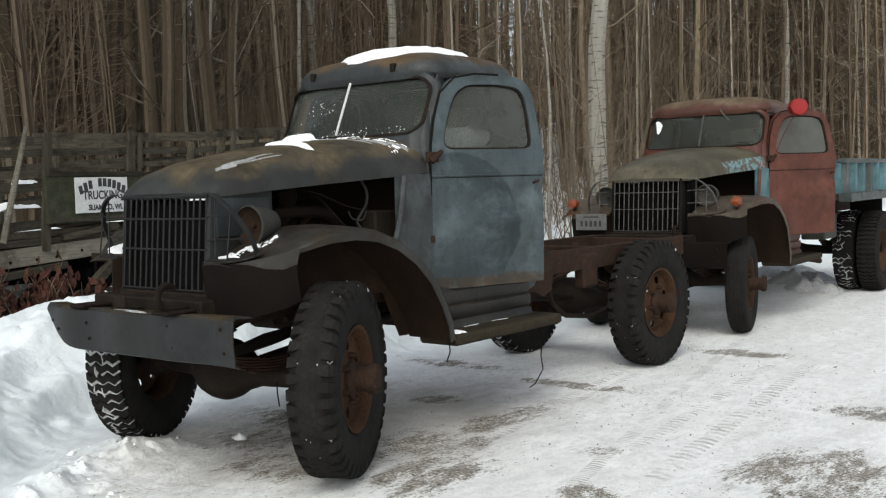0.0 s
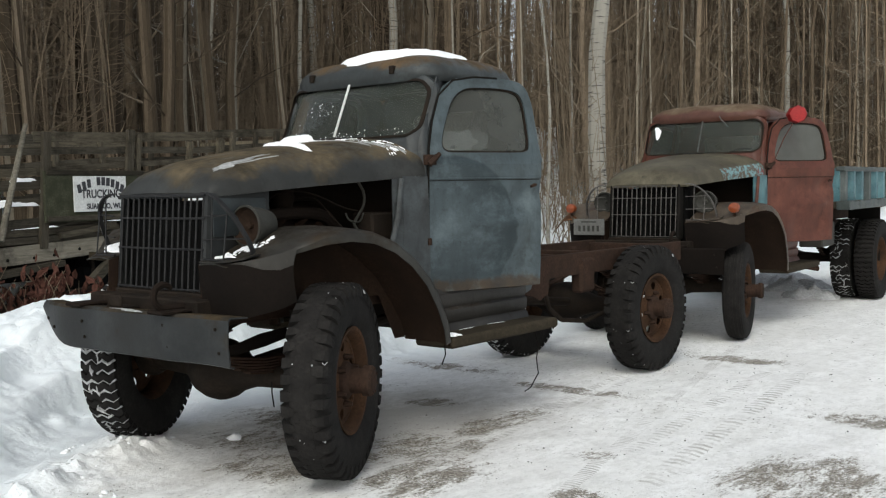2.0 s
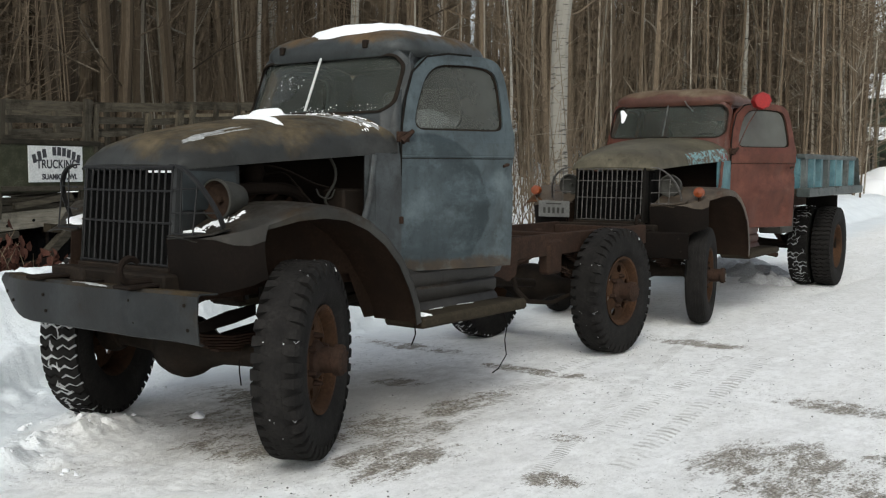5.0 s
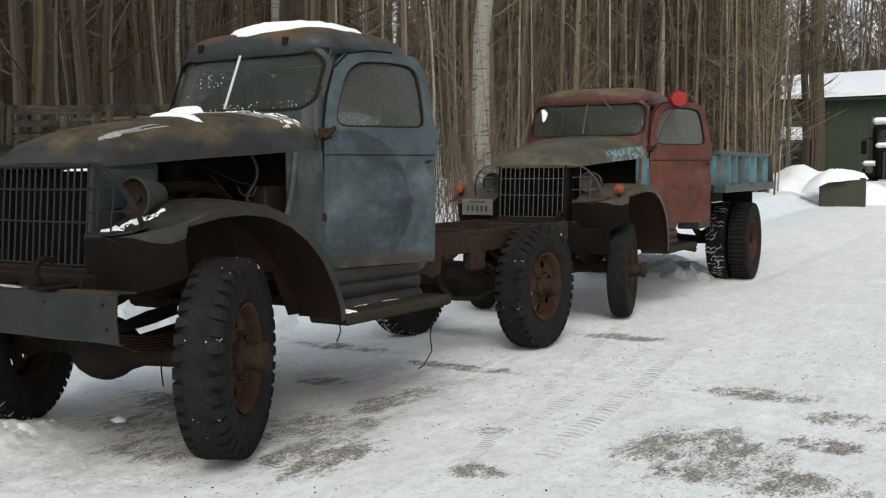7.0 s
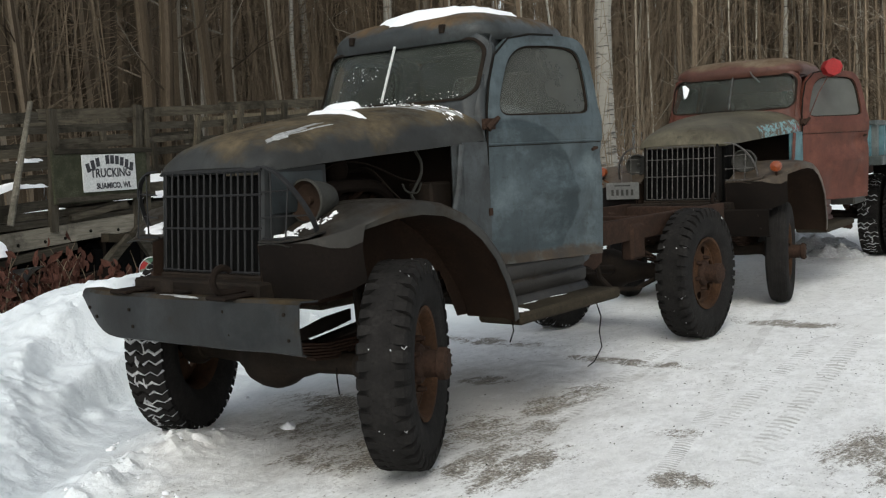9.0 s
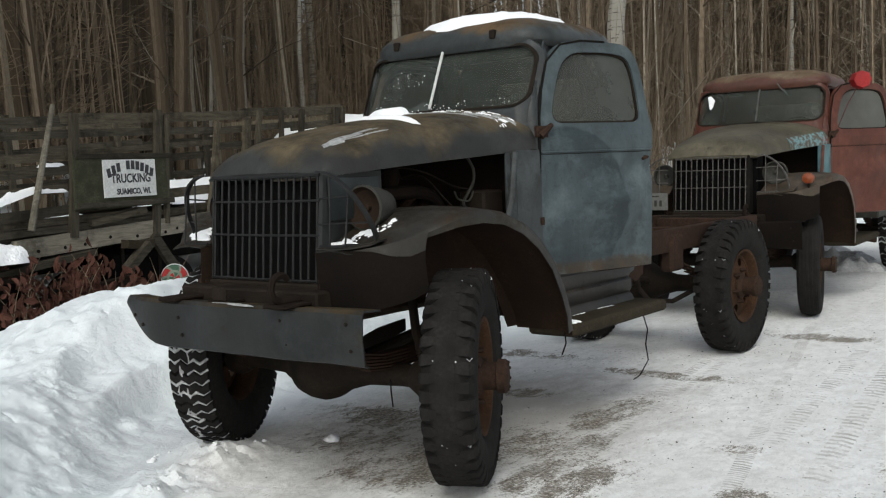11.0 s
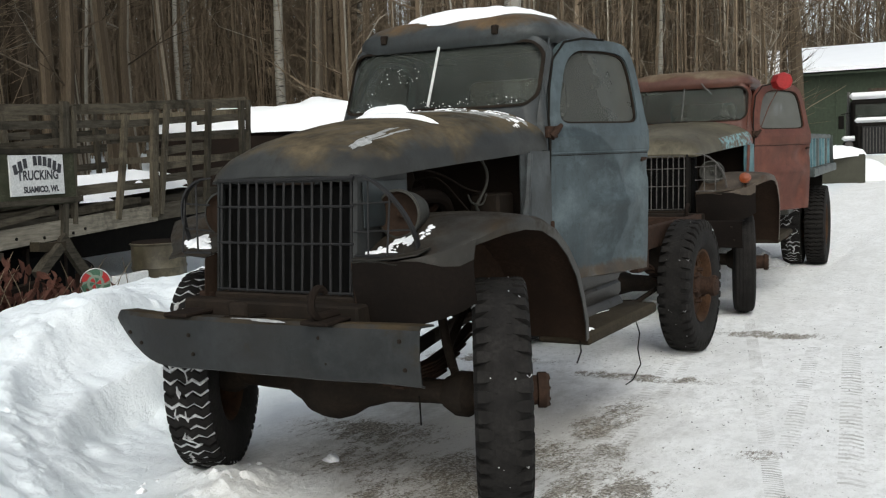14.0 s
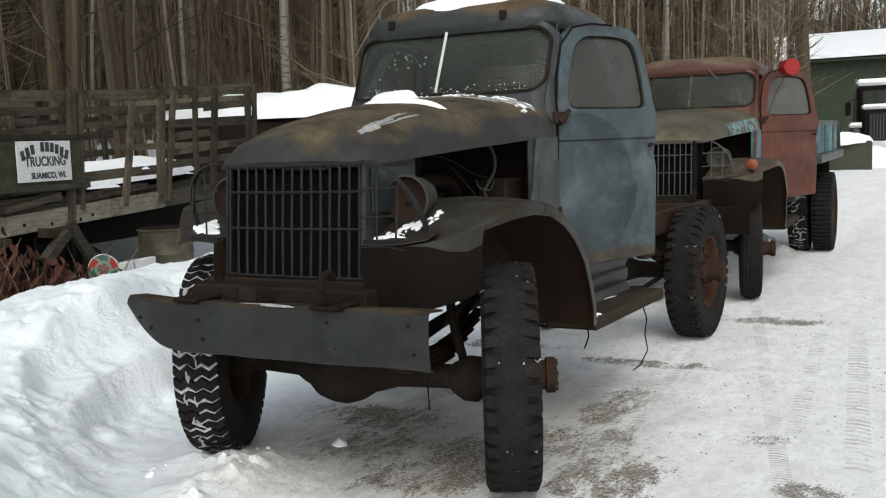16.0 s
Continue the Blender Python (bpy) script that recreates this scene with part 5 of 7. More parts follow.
part("generator", Shape().lathe([(0.0, 0.0), (0.05, 0.0), (0.065, 0.02), (0.065, 0.20), (0.05, 0.22), (0.0, 0.22)], 18, pose(0.34, -0.04, 1.12, 0, 0, 90)), RUST_BROWN, truck_blue, "round greasy generator")
part("battery_box", Shape().box(0.36, 0.52, 0.66, 0.84, 1.10, 1.33, b=0.012), GREASE, truck_blue, "dirty battery box")
part("ignition_wire", Shape().tube(curve([(0.20, 0.15, 1.40), (0.30, 0.20, 1.46), (0.36, 0.36, 1.44), (0.40, 0.56, 1.36), (0.44, 0.70, 1.33)]), 0.005, 6), RUST_BROWN, truck_blue)
part("ignition_wire", Shape().tube(curve([(0.18, 0.35, 1.40), (0.32, 0.40, 1.42), (0.42, 0.46, 1.30), (0.44, 0.60, 1.18)]), 0.004, 6), GREASE, truck_blue)
part("carburettor", Shape().lathe([(0.0, -0.06), (0.06, -0.05), (0.07, 0), (0.05, 0.06), (0.0, 0.07)], 14, pose(0.18, 0.30, 1.42, 0, 90, 0)), RUST_BROWN, truck_blue)
part("baffle_plate", Shape().box(0.402, 0.408, -0.36, -0.02, 1.24, 1.43, b=0.002), DARK_BLUE, truck_blue, "loose blue sheet metal baffle")
for s in (-1, 1):
    part("spring_hanger", Shape().box(s * 0.43 - 0.05, s * 0.43 + 0.05, 2.95, 3.15, 0.66, 0.92, b=0.02), RUST, truck_blue)
    part("spring_hanger", Shape().box(s * 0.43 - 0.05, s * 0.43 + 0.05, 4.18, 4.30, 0.68, 0.92, b=0.02), RUST, truck_blue)
    part("frame_gusset", Shape().plate([(2.05, 0.96), (2.55, 0.96), (2.50, 0.70), (2.40, 0.66), (2.30, 0.70), (2.05, 0.74)], 0.02, pose(s * 0.48, 0, 0, 0, 0, 90)), RUST, truck_blue)
part("brake_hose", Shape().tube([(0.35, 2.62, 0.75), (0.32, 2.75, 0.56), (0.30, 2.95, 0.45), (0.36, 3.2, 0.42), (0.42, 3.45, 0.48)], 0.018, 8), GREASE, truck_blue)
# Added dark band standing in for the spring bar and the shade there.
part("splash_shield", Shape().plate([(-0.46, 0.70), (-0.30, 0.71), (-0.16, 0.74), (0.02, 0.755), (0.02, 0.70), (-0.12, 0.675), (-0.30, 0.655), (-0.46, 0.66)], 0.012, pose(0.50, 0, 0, 0, 0, 90)), SHADED_RUST, truck_blue, "bent dark steel strap over the spring")
part("shock_arm", Shape().tube([(0.52, 0.05, 0.84), (0.56, 0.02, 0.70), (0.60, 0.0, 0.60)], 0.022, 8), GREASE, truck_blue)
part("steering_arm", Shape().tube([(0.50, 0.3, 0.80), (0.52, 0.1, 0.66), (0.62, -0.02, 0.58)], 0.02, 8), GREASE, truck_blue)

# fittings of the red truck, whose cab is a little wider
truck_red.scale = (1.06, 1.0, 1.0)
t2 = truck_red
for x in (-0.80, 0.76):
    lamp = part("turn_signal", Shape().lathe([(0.0, -0.045), (0.038, -0.04), (0.048, -0.01), (0.048, 0.012), (0.042, 0.03), (0.0, 0.04)], 18, pose(x, -0.26, 1.235, 0, 0, -90)), AMBER, t2, "round amber lamp")
    part("lamp_stalk", Shape().tube([(x, -0.255, 1.195), (x, -0.24, 1.12)], 0.012, 6), RUST, lamp)
red = part("clearance_lamp", Shape().lathe([(0.0, -0.075), (0.078, -0.07), (0.086, -0.05), (0.088, 0.05), (0.078, 0.07), (0.0, 0.075)], 8, pose(0.885, 1.16, 2.13, 0, 0, -60)), SCARLET, t2, "round bright red lamp on an arm")
part("lamp_arm", Shape().tube([(0.85, 1.17, 2.05), (0.78, 1.12, 1.90), (0.71, 1.05, 1.68)], 0.005, 6), RED, red)
part("wiper", Shape().tube([(0.17, 1.06, 2.15), (0.20, 1.03, 2.11), (0.27, 1.02, 2.035)], 0.007, 6), PALE_BAR, t2, "pale wiper arm")
plate = part("number_plate", Shape().box(-0.67, -0.36, -0.475, -0.470, 0.985, 1.14, b=0.002), PLATE, t2, "pale number plate")
for k in range(5):
    part("plate_bar", Shape().box(-0.620 + 0.046 * k, -0.597 + 0.046 * k, -0.478, -0.476, 1.02, 1.075), LAMP_GREY, plate)
part("plate_bar", Shape().box(-0.59, -0.44, -0.478, -0.476, 1.105, 1.117), LAMP_GREY, plate)
chip = Shape()
for a, b in ((0.20, 0.36), (0.36, 0.55), (0.55, 0.78), (0.78, 0.915)):
    for q0, q1 in ((0.0, 0.10),):
        rows = []
        for y in (a, (a + b) / 2, b):
            lo = [i for i in range(len(HOOD) - 1) if HOOD[i][0] <= y <= HOOD[i + 1][0]][0]
            q = (y - HOOD[lo][0]) / (HOOD[lo + 1][0] - HOOD[lo][0])
            w, zl, zc = (lerp(HOOD[lo][i], HOOD[lo + 1][i], q) for i in (1, 2, 3))
            rows.append([(x + 0.004 if x > 0 else x, y, z + 0.003) for x, _, z in hood_ring(y, w, zl, zc, 60)[: 13 - int(5 * (1 - y))]][:9])
        chip.loft(rows)


def chipped_material():
    m, n, l, p = nodes("chipped_turquoise")
    f = ramp(n, l, noise_tex(n, l, 24.0, 6, rough=0.75), [(0.49, grey(0)), (0.53, grey(1))])
    g = ramp(n, l, noise_tex(n, l, 4.0, 3, seed=4.0), [(0.55, grey(0)), (0.62, grey(1))])
    l.new(mix(n, l, f, mix(n, l, g, (0.07, 0.055, 0.038), (0.16, 0.03, 0.03)), (0.13, 0.235, 0.25)), p.inputs["Base Color"])
    p.inputs["Roughness"].default_value = 0.7
    bump(n, l, p, f, 0.4, 0.004)
    return m


part("fender_tip", Shape().loft([[(-0.66, -0.38, 1.10), (-0.80, -0.30, 1.12), (-0.93, -0.20, 1.10), (-1.02, -0.14, 1.02)], [(-0.66, -0.20, 1.19), (-0.80, -0.14, 1.20), (-0.93, -0.08, 1.16), (-1.02, -0.04, 1.08)], [(-0.66, 0.0, 1.25), (-0.80, 0.02, 1.25), (-0.93, 0.05, 1.20), (-1.02, 0.08, 1.12)]]), RUST_ORANGE, t2, "bent rust-orange fender end", solid=0.008)
part("hood_edge", chip, chipped_material(), t2, "chipped turquoise paint along the hood edge")
# dump bed
BED_EDGE = painted("worn_grey_turquoise_edge", (0.050, 0.066, 0.066), (0.090, 0.100, 0.095), (0.024, 0.020, 0.016), (0.060, 0.050, 0.038), 0.06, 0.20)
bed = part("bed_floor", Shape().box(-0.98, 0.98, 2.55, 5.22, 1.15, 1.23, b=0.01), WOODY, t2, "worn wooden bed floor with steel edge")
for s in (-1, 1):
    part("bed_side", Shape().box(s * 0.90 - 0.02, s * 0.90 + 0.02, 2.57, 5.30, 1.23, 1.58), TURQUOISE, t2, "turquoise steel bed side")
    part("bed_rail", Shape().box(s * 0.95 - 0.05, s * 0.95 + 0.05, 2.55, 5.32, 1.565, 1.62, b=0.012), BED_EDGE, t2, "grey chipped steel rail")
    part("bed_sill", Shape().box(s * 0.985 - 0.07, s * 0.985 + 0.07, 2.53, 5.50, 1.135, 1.235, b=0.012), BED_EDGE, t2, "grey weathered sill")
    part("bed_end", Shape().loft([[(s * 0.95, 5.30, 1.235), (s * 1.02, 5.30, 1.235)], [(s * 0.95, 5.50, 1.235), (s * 1.02, 5.50, 1.235)], [(s * 0.95, 5.33, 1.60), (s * 1.02, 5.33, 1.60)], [(s * 0.95, 5.30, 1.60), (s * 1.02, 5.30, 1.60)]]), BED_EDGE, t2, solid=0.004)
    for k in range(8):
        y = 2.66 + 0.365 * k
        part("bed_rib", Shape().loft([[(s * 0.915, y - 0.075, z), (s * 0.99, y - 0.045, z), (s * 0.99, y + 0.045, z), (s * 0.915, y + 0.075, z)] for z in (1.235, 1.57)]), TURQUOISE if k % 3 else BED_EDGE, t2, solid=0.004)
part("bed_front", Shape().box(-0.94, 0.94, 2.56, 2.60, 1.23, 1.60), TURQUOISE, t2)
part("tailgate", Shape().box(-0.94, 0.94, 5.17, 5.21, 1.23, 1.60), TURQUOISE, t2)
for x in (-0.42, 0.42):
    part("bed_beam", Shape().box(x - 0.06, x + 0.06, 2.5, 5.2, 0.97, 1.15, b=0.01), RUST, t2)
part("tool_box", Shape().box(0.55, 0.80, 2.45, 2.95, 0.72, 1.0, b=0.015), LAMP_GREY, t2, "grey sheet metal box under the bed")
part("tool_box", Shape().box(-0.80, -0.55, 2.45, 2.95, 0.72, 1.0, b=0.015), LAMP_GREY, t2)
part("mud_flap", Shape().box(0.62, 0.98, 4.32, 4.34, 0.45, 1.12), BLACK, t2)
part("exhaust_pipe", Shape().tube([(0.55, 1.6, 0.60), (0.62, 2.0, 0.56), (0.80, 2.25, 0.50)], 0.03, 8), RUST, t2)
thing("snow_patch", "small snow clot stuck on the windshield", "snow", m=pose(-0.14, 5.36, 0, 0, 0, 3.8), shape=Shape().tube([(-0.50, 1.03, 2.06), (-0.47, 1.01, 2.02), (-0.47, 0.985, 1.96), (-0.475, 0.975, 1.93)], [0.02, 0.035, 0.022, 0.008], 7, flat=0.5), material=SNOW)


# ---- stake trailer with the sign ----
TRAILER = pose(-4.86, 1.94, 0, 0, 0, 99.6)


def board(s0, z0, s1, z1, wide, thick, y=0.0):
    """A board between two points of the trailer's side."""
    a, b = Vector((s0, y, z0)), Vector((s1, y, z1))
    d = (b - a).normalized()
    n = Vector((-d.z, 0, d.x)) * wide / 2
    o = Vector((0, thick, 0))
    mid = (a + b) / 2 + Vector((0, 0.012 * math.sin(7 * s0 + z0), 0.012 * math.sin(5 * s1 + 3 * z0)))
    return Shape().loft([[p - n, p + n, p + n + o, p - n + o] for p in (a, mid, b)], True, True)


trailer = thing("stake_trailer", "collapsing weathered wooden stake trailer with snow on its deck", "trailer", m=TRAILER)
rnd = random.Random(8)
for s0, z0, s1, z1, w in ((-0.40, 0.95, -0.31, 2.08, 0.085), (0.63, 0.85, 0.77, 2.14, 0.085), (0.80, 1.0, 0.88, 2.10, 0.05), (1.44, 1.0, 1.66, 2.04, 0.065), (2.05, 0.98, 2.16, 2.10, 0.10),
                          (2.16, 1.0, 2.39, 2.17, 0.06), (2.74, 1.05, 2.80, 2.20, 0.05), (3.05, 1.1, 3.21, 2.22, 0.075), (3.88, 1.2, 3.93, 2.27, 0.085), (3.97, 1.2, 4.10, 2.28, 0.05), (-1.55, 0.9, -1.5, 2.0, 0.08), (-2.4, 0.9, -2.35, 1.95, 0.08)):
    part("stake", board(s0, z0, s1, z1, w, 0.045, -0.05), WOOD, trailer)
part("leaning_pole", Shape().tube([(-0.92, -0.10, 1.05), (-0.75, -0.09, 1.6), (-0.58, -0.08, 2.14)], [0.032, 0.028, 0.022], 8), BEAM, trailer, "pale leaning pole")
bays = (-2.5, -1.52, -0.36, 0.70, 1.56, 2.14, 3.14, 4.08)
for z0, w, first in ((2.04, 0.09, 0), (1.885, 0.075, 0), (1.73, 0.07, 0), (1.575, 0.075, 0), (1.42, 0.08, 0), (1.27, 0.10, 3)):
    i = first
    while i < len(bays) - 1:
        j = min(i + rnd.choice((1, 2, 2, 3)), len(bays) - 1)
        a, b, za, zb = bays[i], bays[j], rnd.uniform(-0.035, 0.03), rnd.uniform(-0.035, 0.03)
        hide = a >= -0.4 and b <= 0.75 and z0 < 1.75
        if not hide and rnd.random() > (0.07 if z0 < 1.9 else 0.0):
            part("side_rail", board(a - rnd.uniform(0.02, 0.14), z0 + 0.045 * a + za, b + rnd.uniform(0.02, 0.12), z0 + 0.045 * b + zb, w * rnd.uniform(0.75, 1.15), 0.025, rnd.uniform(-0.004, 0.012)), WOODY, trailer)
        i = j
part("side_rail", board(-1.3, 1.16, 0.75, 1.25, 0.09, 0.03, 0.0), WOODY, trailer)
for z0 in (2.0, 1.78, 1.58, 1.38):
    for a, b in ((-2.6, -0.7), (-0.8, 1.2), (1.1, 2.7), (2.6, 4.1)):
        if rnd.random() < 0.8:
            part("side_rail", board(a, z0 + 0.045 * a + rnd.uniform(-0.03, 0.03), b, z0 + 0.045 * b + rnd.uniform(-0.03, 0.03), rnd.uniform(0.07, 0.10), 0.025, 2.1), WOODY, trailer)
for k in range(9):
    s0 = -2.5 + 0.8 * k
    part("stake", board(s0, 1.0, s0 + rnd.uniform(-0.12, 0.12), 2.08 + 0.045 * s0 + rnd.uniform(-0.05, 0.1), 0.07, 0.045, 2.05), WOOD, trailer)
for z0, w in ((1.45, 0.08), (1.72, 0.08), (2.0, 0.08), (2.15, 0.07)):
    part("end_rail", Shape().box(4.09, 4.115, 0.0, 2.1, z0 + 0.1, z0 + 0.1 + w), WOOD, trailer)
part("side_beam", board(-1.02, 0.885, 2.1, 1.02, 0.17, 0.08, -0.03), BEAM, trailer, "pale grey side beam with bolt holes")
part("side_beam", board(2.1, 1.02, 4.1, 1.12, 0.17, 0.08, -0.01), WOODY, trailer)
for k in range(7):
    q = rnd.uniform(0, 1)
    part("bolt", Shape().lathe([(0.016, 0), (0.016, 0.006), (0, 0.008)], 8, pose(lerp(-0.9, 1.2, (k + q * 0.6) / 7), -0.033, 0.89 + 0.043 * lerp(-0.9, 1.2, k / 7) + rnd.uniform(0, 0.06), 0, 0, -90)), BLACK, trailer)
for k, (s0, z0, s1, z1, y) in enumerate(((-1.25, 1.02, 0.7, 1.06, 0.0), (-1.1, 1.10, 0.6, 1.13, 0.02), (-0.2, 1.07, 0.5, 1.16, -0.06), (-1.9, 0.62, -0.2, 0.80, -0.10), (-1.8, 0.70, -0.5, 0.74, 0.05), (0.9, 1.10, 1.9, 1.17, 0.02))):
    part("loose_plank", board(s0, z0, s1, z1, 0.06, 0.14, y), WOODY, trailer)
part("deck", Shape().box(-1.2, 4.1, 0.04, 2.1, 1.00, 1.05, pose(0, 0, 0, 0, -2.5, 0)), WOODY, trailer)
for s0, y in ((-0.30, 0.15), (1.15, 0.30)):
    w = part("trailer_wheel", Shape().lathe([(0.20, -0.06), (0.27, -0.07), (0.33, -0.05), (0.345, 0.0), (0.33, 0.05), (0.27, 0.07), (0.20, 0.06)], 28, pose(s0, y, 0.30, 0, 0, -90), close=True), RUBBER, trailer, "perished old tyre")
    part("trailer_rim", Shape().lathe([(0.205, 0.06), (0.18, 0.03), (0.10, 0.0), (0.0, 0.0)], 24, pose(s0, y, 0.30, 0, 0, -90)), RUST, w)
part("trailer_axle", Shape().tube([(-0.3, 0.2, 0.32), (-0.3, 1.9, 0.32)], 0.05), RUST, trailer)
part("trailer_axle", Shape().tube([(1.15, 0.3, 0.32), (1.15, 1.9, 0.32)], 0.05), RUST, trailer)
part("brace", board(0.95, 0.42, 0.55, 0.90, 0.10, 0.05, -0.1), WOODY, trailer)
part("chassis", Shape().box(-1.0, 4.0, 0.5, 0.6, 0.60, 0.95).box(-1.0, 4.0, 1.5, 1.6, 0.60, 0.95), BLACK, trailer)
for args in ((2.4, 1.05, 1.5, 0.75, lambda x, y: 1.12 + 0.045 * x, 0.20, 41), (0.0, 1.2, 0.9, 0.5, lambda x, y: 1.06, 0.10, 42)):
    thing("snow_cover", "smooth snow lying on the trailer deck", "snow", m=TRAILER, shape=blob(*args, rough=0.15, rings=8), material=SNOW)
thing("snow_lump", "rounded heap of snow on the broken planks", "snow", m=TRAILER, shape=blob(-1.22, -0.05, 0.26, 0.22, lambda x, y: 0.80, 0.15, 43, rough=0.2, rings=8), material=SNOW)
thing("snow_lump", "sloping strip of snow on a plank", "snow", m=TRAILER, shape=blob(-1.05, 0.02, 0.32, 0.05, lambda x, y: 1.30 + 0.28 * (x + 1.05), 0.07, 44, rough=0.3, rings=6), material=SNOW)
for k, (s0, s1, z) in enumerate(((-0.75, -0.38, 1.37), (-0.72, -0.40, 1.60), (0.95, 1.40, 1.19), (1.7, 2.0, 1.35))):
    thing("snow_lump", "thin line of snow on a trailer board", "snow", m=TRAILER, shape=blob((s0 + s1) / 2, 0.02, (s1 - s0) / 2, 0.03, lambda x, y: z, 0.035, 45 + k, rough=0.2), material=SNOW)
# Near-black tank and bin; their colour also carries the shade under the trailer.
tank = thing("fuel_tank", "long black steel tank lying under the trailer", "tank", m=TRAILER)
part("body", Shape().box(0.15, 1.05, 0.15, 0.75, 0.12, 0.80, b=0.08), SHADE_BLACK, tank)
for x in (0.35, 0.85):
    part("strap", Shape().box(x - 0.02, x + 0.02, 0.135, 0.765, 0.11, 0.815, b=0.01), GREASE, tank)
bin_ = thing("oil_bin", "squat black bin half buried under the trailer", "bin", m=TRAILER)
part("body", Shape().lathe([(0.0, 0.0), (0.36, 0.0), (0.42, 0.35), (0.44, 0.60), (0.40, 0.62), (0.0, 0.60)], 24, pose(-1.25, 0.30, 0.05, 0, -90, 0)), SHADE_BLACK, bin_)
part("rim", Shape().lathe([(0.43, 0.57), (0.455, 0.59), (0.455, 0.62), (0.43, 0.64)], 24, pose(-1.25, 0.30, 0.05, 0, -90, 0)), GREASE, bin_)
drum = thing("mossy_drum", "mossy olive steel drum standing in the snow", "drum", m=TRAILER)
part("body", Shape().lathe([(0.0, 0.0), (0.27, 0.0), (0.28, 0.02), (0.27, 0.04), (0.27, 0.24), (0.28, 0.26), (0.27, 0.28), (0.27, 0.48), (0.28, 0.50), (0.27, 0.52), (0.27, 0.72), (0.285, 0.74), (0.27, 0.75), (0.0, 0.74)], 28, pose(1.70, -0.30, 0.0, 0, -90, 0)), OLIVE, drum)
part("lid", Shape().lathe([(0.275, 0.745), (0.26, 0.76), (0.0, 0.755)], 28, pose(1.70, -0.30, 0.0, 0, -90, 0)), RUST_BROWN, drum)
slab = thing("loose_board", "pale snowy board lying against the trailer", "board", m=TRAILER)
part("body", Shape().box(0.85, 1.35, -0.42, -0.36, 0.30, 0.50, b=0.008), WHITE, slab)
pile = thing("timber_offcuts", "short rotten timber offcuts beside the trailer", "timber", m=TRAILER)
part("offcut", board(-0.05, 0.62, 0.24, 0.84, 0.08, 0.09, -0.35), WOODY, pile)
part("offcut", board(0.00, 0.86, 0.34, 0.84, 0.08, 0.10, -0.30), STEP_PAINT, pile)
part("offcut", board(-0.6, 0.42, 0.1, 0.50, 0.12, 0.10, -0.25), RUST_BROWN, pile)
# the sign
sign = thing("sign", "white painted sign with black letters on a dark board", "sign", m=TRAILER)
part("backing_board", Shape().box(-0.40, 0.78, -0.085, -0.055, 1.20, 1.70, b=0.004), MOSS, sign, "dark mossy backing board")
part("frame_strip", Shape().box(-0.38, 0.86, -0.10, -0.082, 1.66, 1.71, b=0.004), WOODY, sign)
part("frame_strip", Shape().box(-0.38, 0.86, -0.10, -0.082, 1.21, 1.26, b=0.004), WOODY, sign)
part("panel", Shape().box(-0.07, 0.605, -0.105, -0.090, 1.295, 1.650, b=0.003), WHITE, sign, "white lettered panel")


def letters(text, size, x, z, wide=1.0):
    cu = bpy.data.curves.new("letters", "FONT")
    cu.body, cu.size, cu.align_x, cu.align_y, cu.extrude, cu.offset = text, size, "CENTER", "CENTER", 0.001, 0.003
    tmp = bpy.data.objects.new("letters", cu)
    scene.collection.objects.link(tmp)
    me = bpy.data.meshes.new_from_object(tmp.evaluated_get(bpy.context.evaluated_depsgraph_get()))
    bpy.data.objects.remove(tmp)
    me.materials.clear()
    me.materials.append(INK)
    ob = new("letters", me)
    ob.parent = sign
    ob.matrix_local = pose(x, -0.107, z, 90, 0, 0) @ Matrix.Diagonal((wide, 1, 1, 1))
    return ob


letters("TRUCKING", 0.118, 0.275, 1.468, 0.86)
letters("SUAMICO, WI.", 0.075, 0.305, 1.345, 0.92)
for k in range(10):
    if k == 3:
        continue
    u = (k - 4.5) / 4.5
    part("name_bar", Shape().box(-0.022, 0.022, -0.110, -0.106, -0.042, 0.042, pose(0.27 + 0.275 * u, 0, 1.600 - 0.075 * u * u, 0, 14 * u, 0)), INK, sign)

# ornament: a round sweet with red and green swirls
disc = thing("swirl_ornament", "round red, green and white swirl ornament stuck in the snow", "ornament", m=pose(-3.86, 1.95, 0.575, 0, 0, 42))
part("rim", Shape().lathe([(0.118, -0.012), (0.124, 0.0), (0.118, 0.012)], 40, pose(0, 0, 0, 0, 0, -90)), WHITE, disc)
part("face", Shape().lathe([(0.118, 0.0), (0.06, 0.012), (0.0, 0.016)], 40, pose(0, 0, 0, 0, 0, -90)), MINT, disc)
for k in range(6):
    sw = Shape()
    rows = []
    for i in range(7):
        r = 0.006 + 0.110 * i / 6
        a0 = 2 * math.pi * k / 6 + 0.6 * i / 6
        rows.append([(r * math.cos(a0 + q * 0.40), -0.0185 + 0.014 * (r / 0.118), r * math.sin(a0 + q * 0.40)) for q in (-1, 0, 1)])
    part("swirl", sw.loft(rows), SCARLET if k % 2 == 0 else SWIRL_GREEN, disc)
part("stake", Shape().tube([(0, 0.01, -0.10), (0, 0.02, -0.35)], 0.008, 6), WHITE, disc)


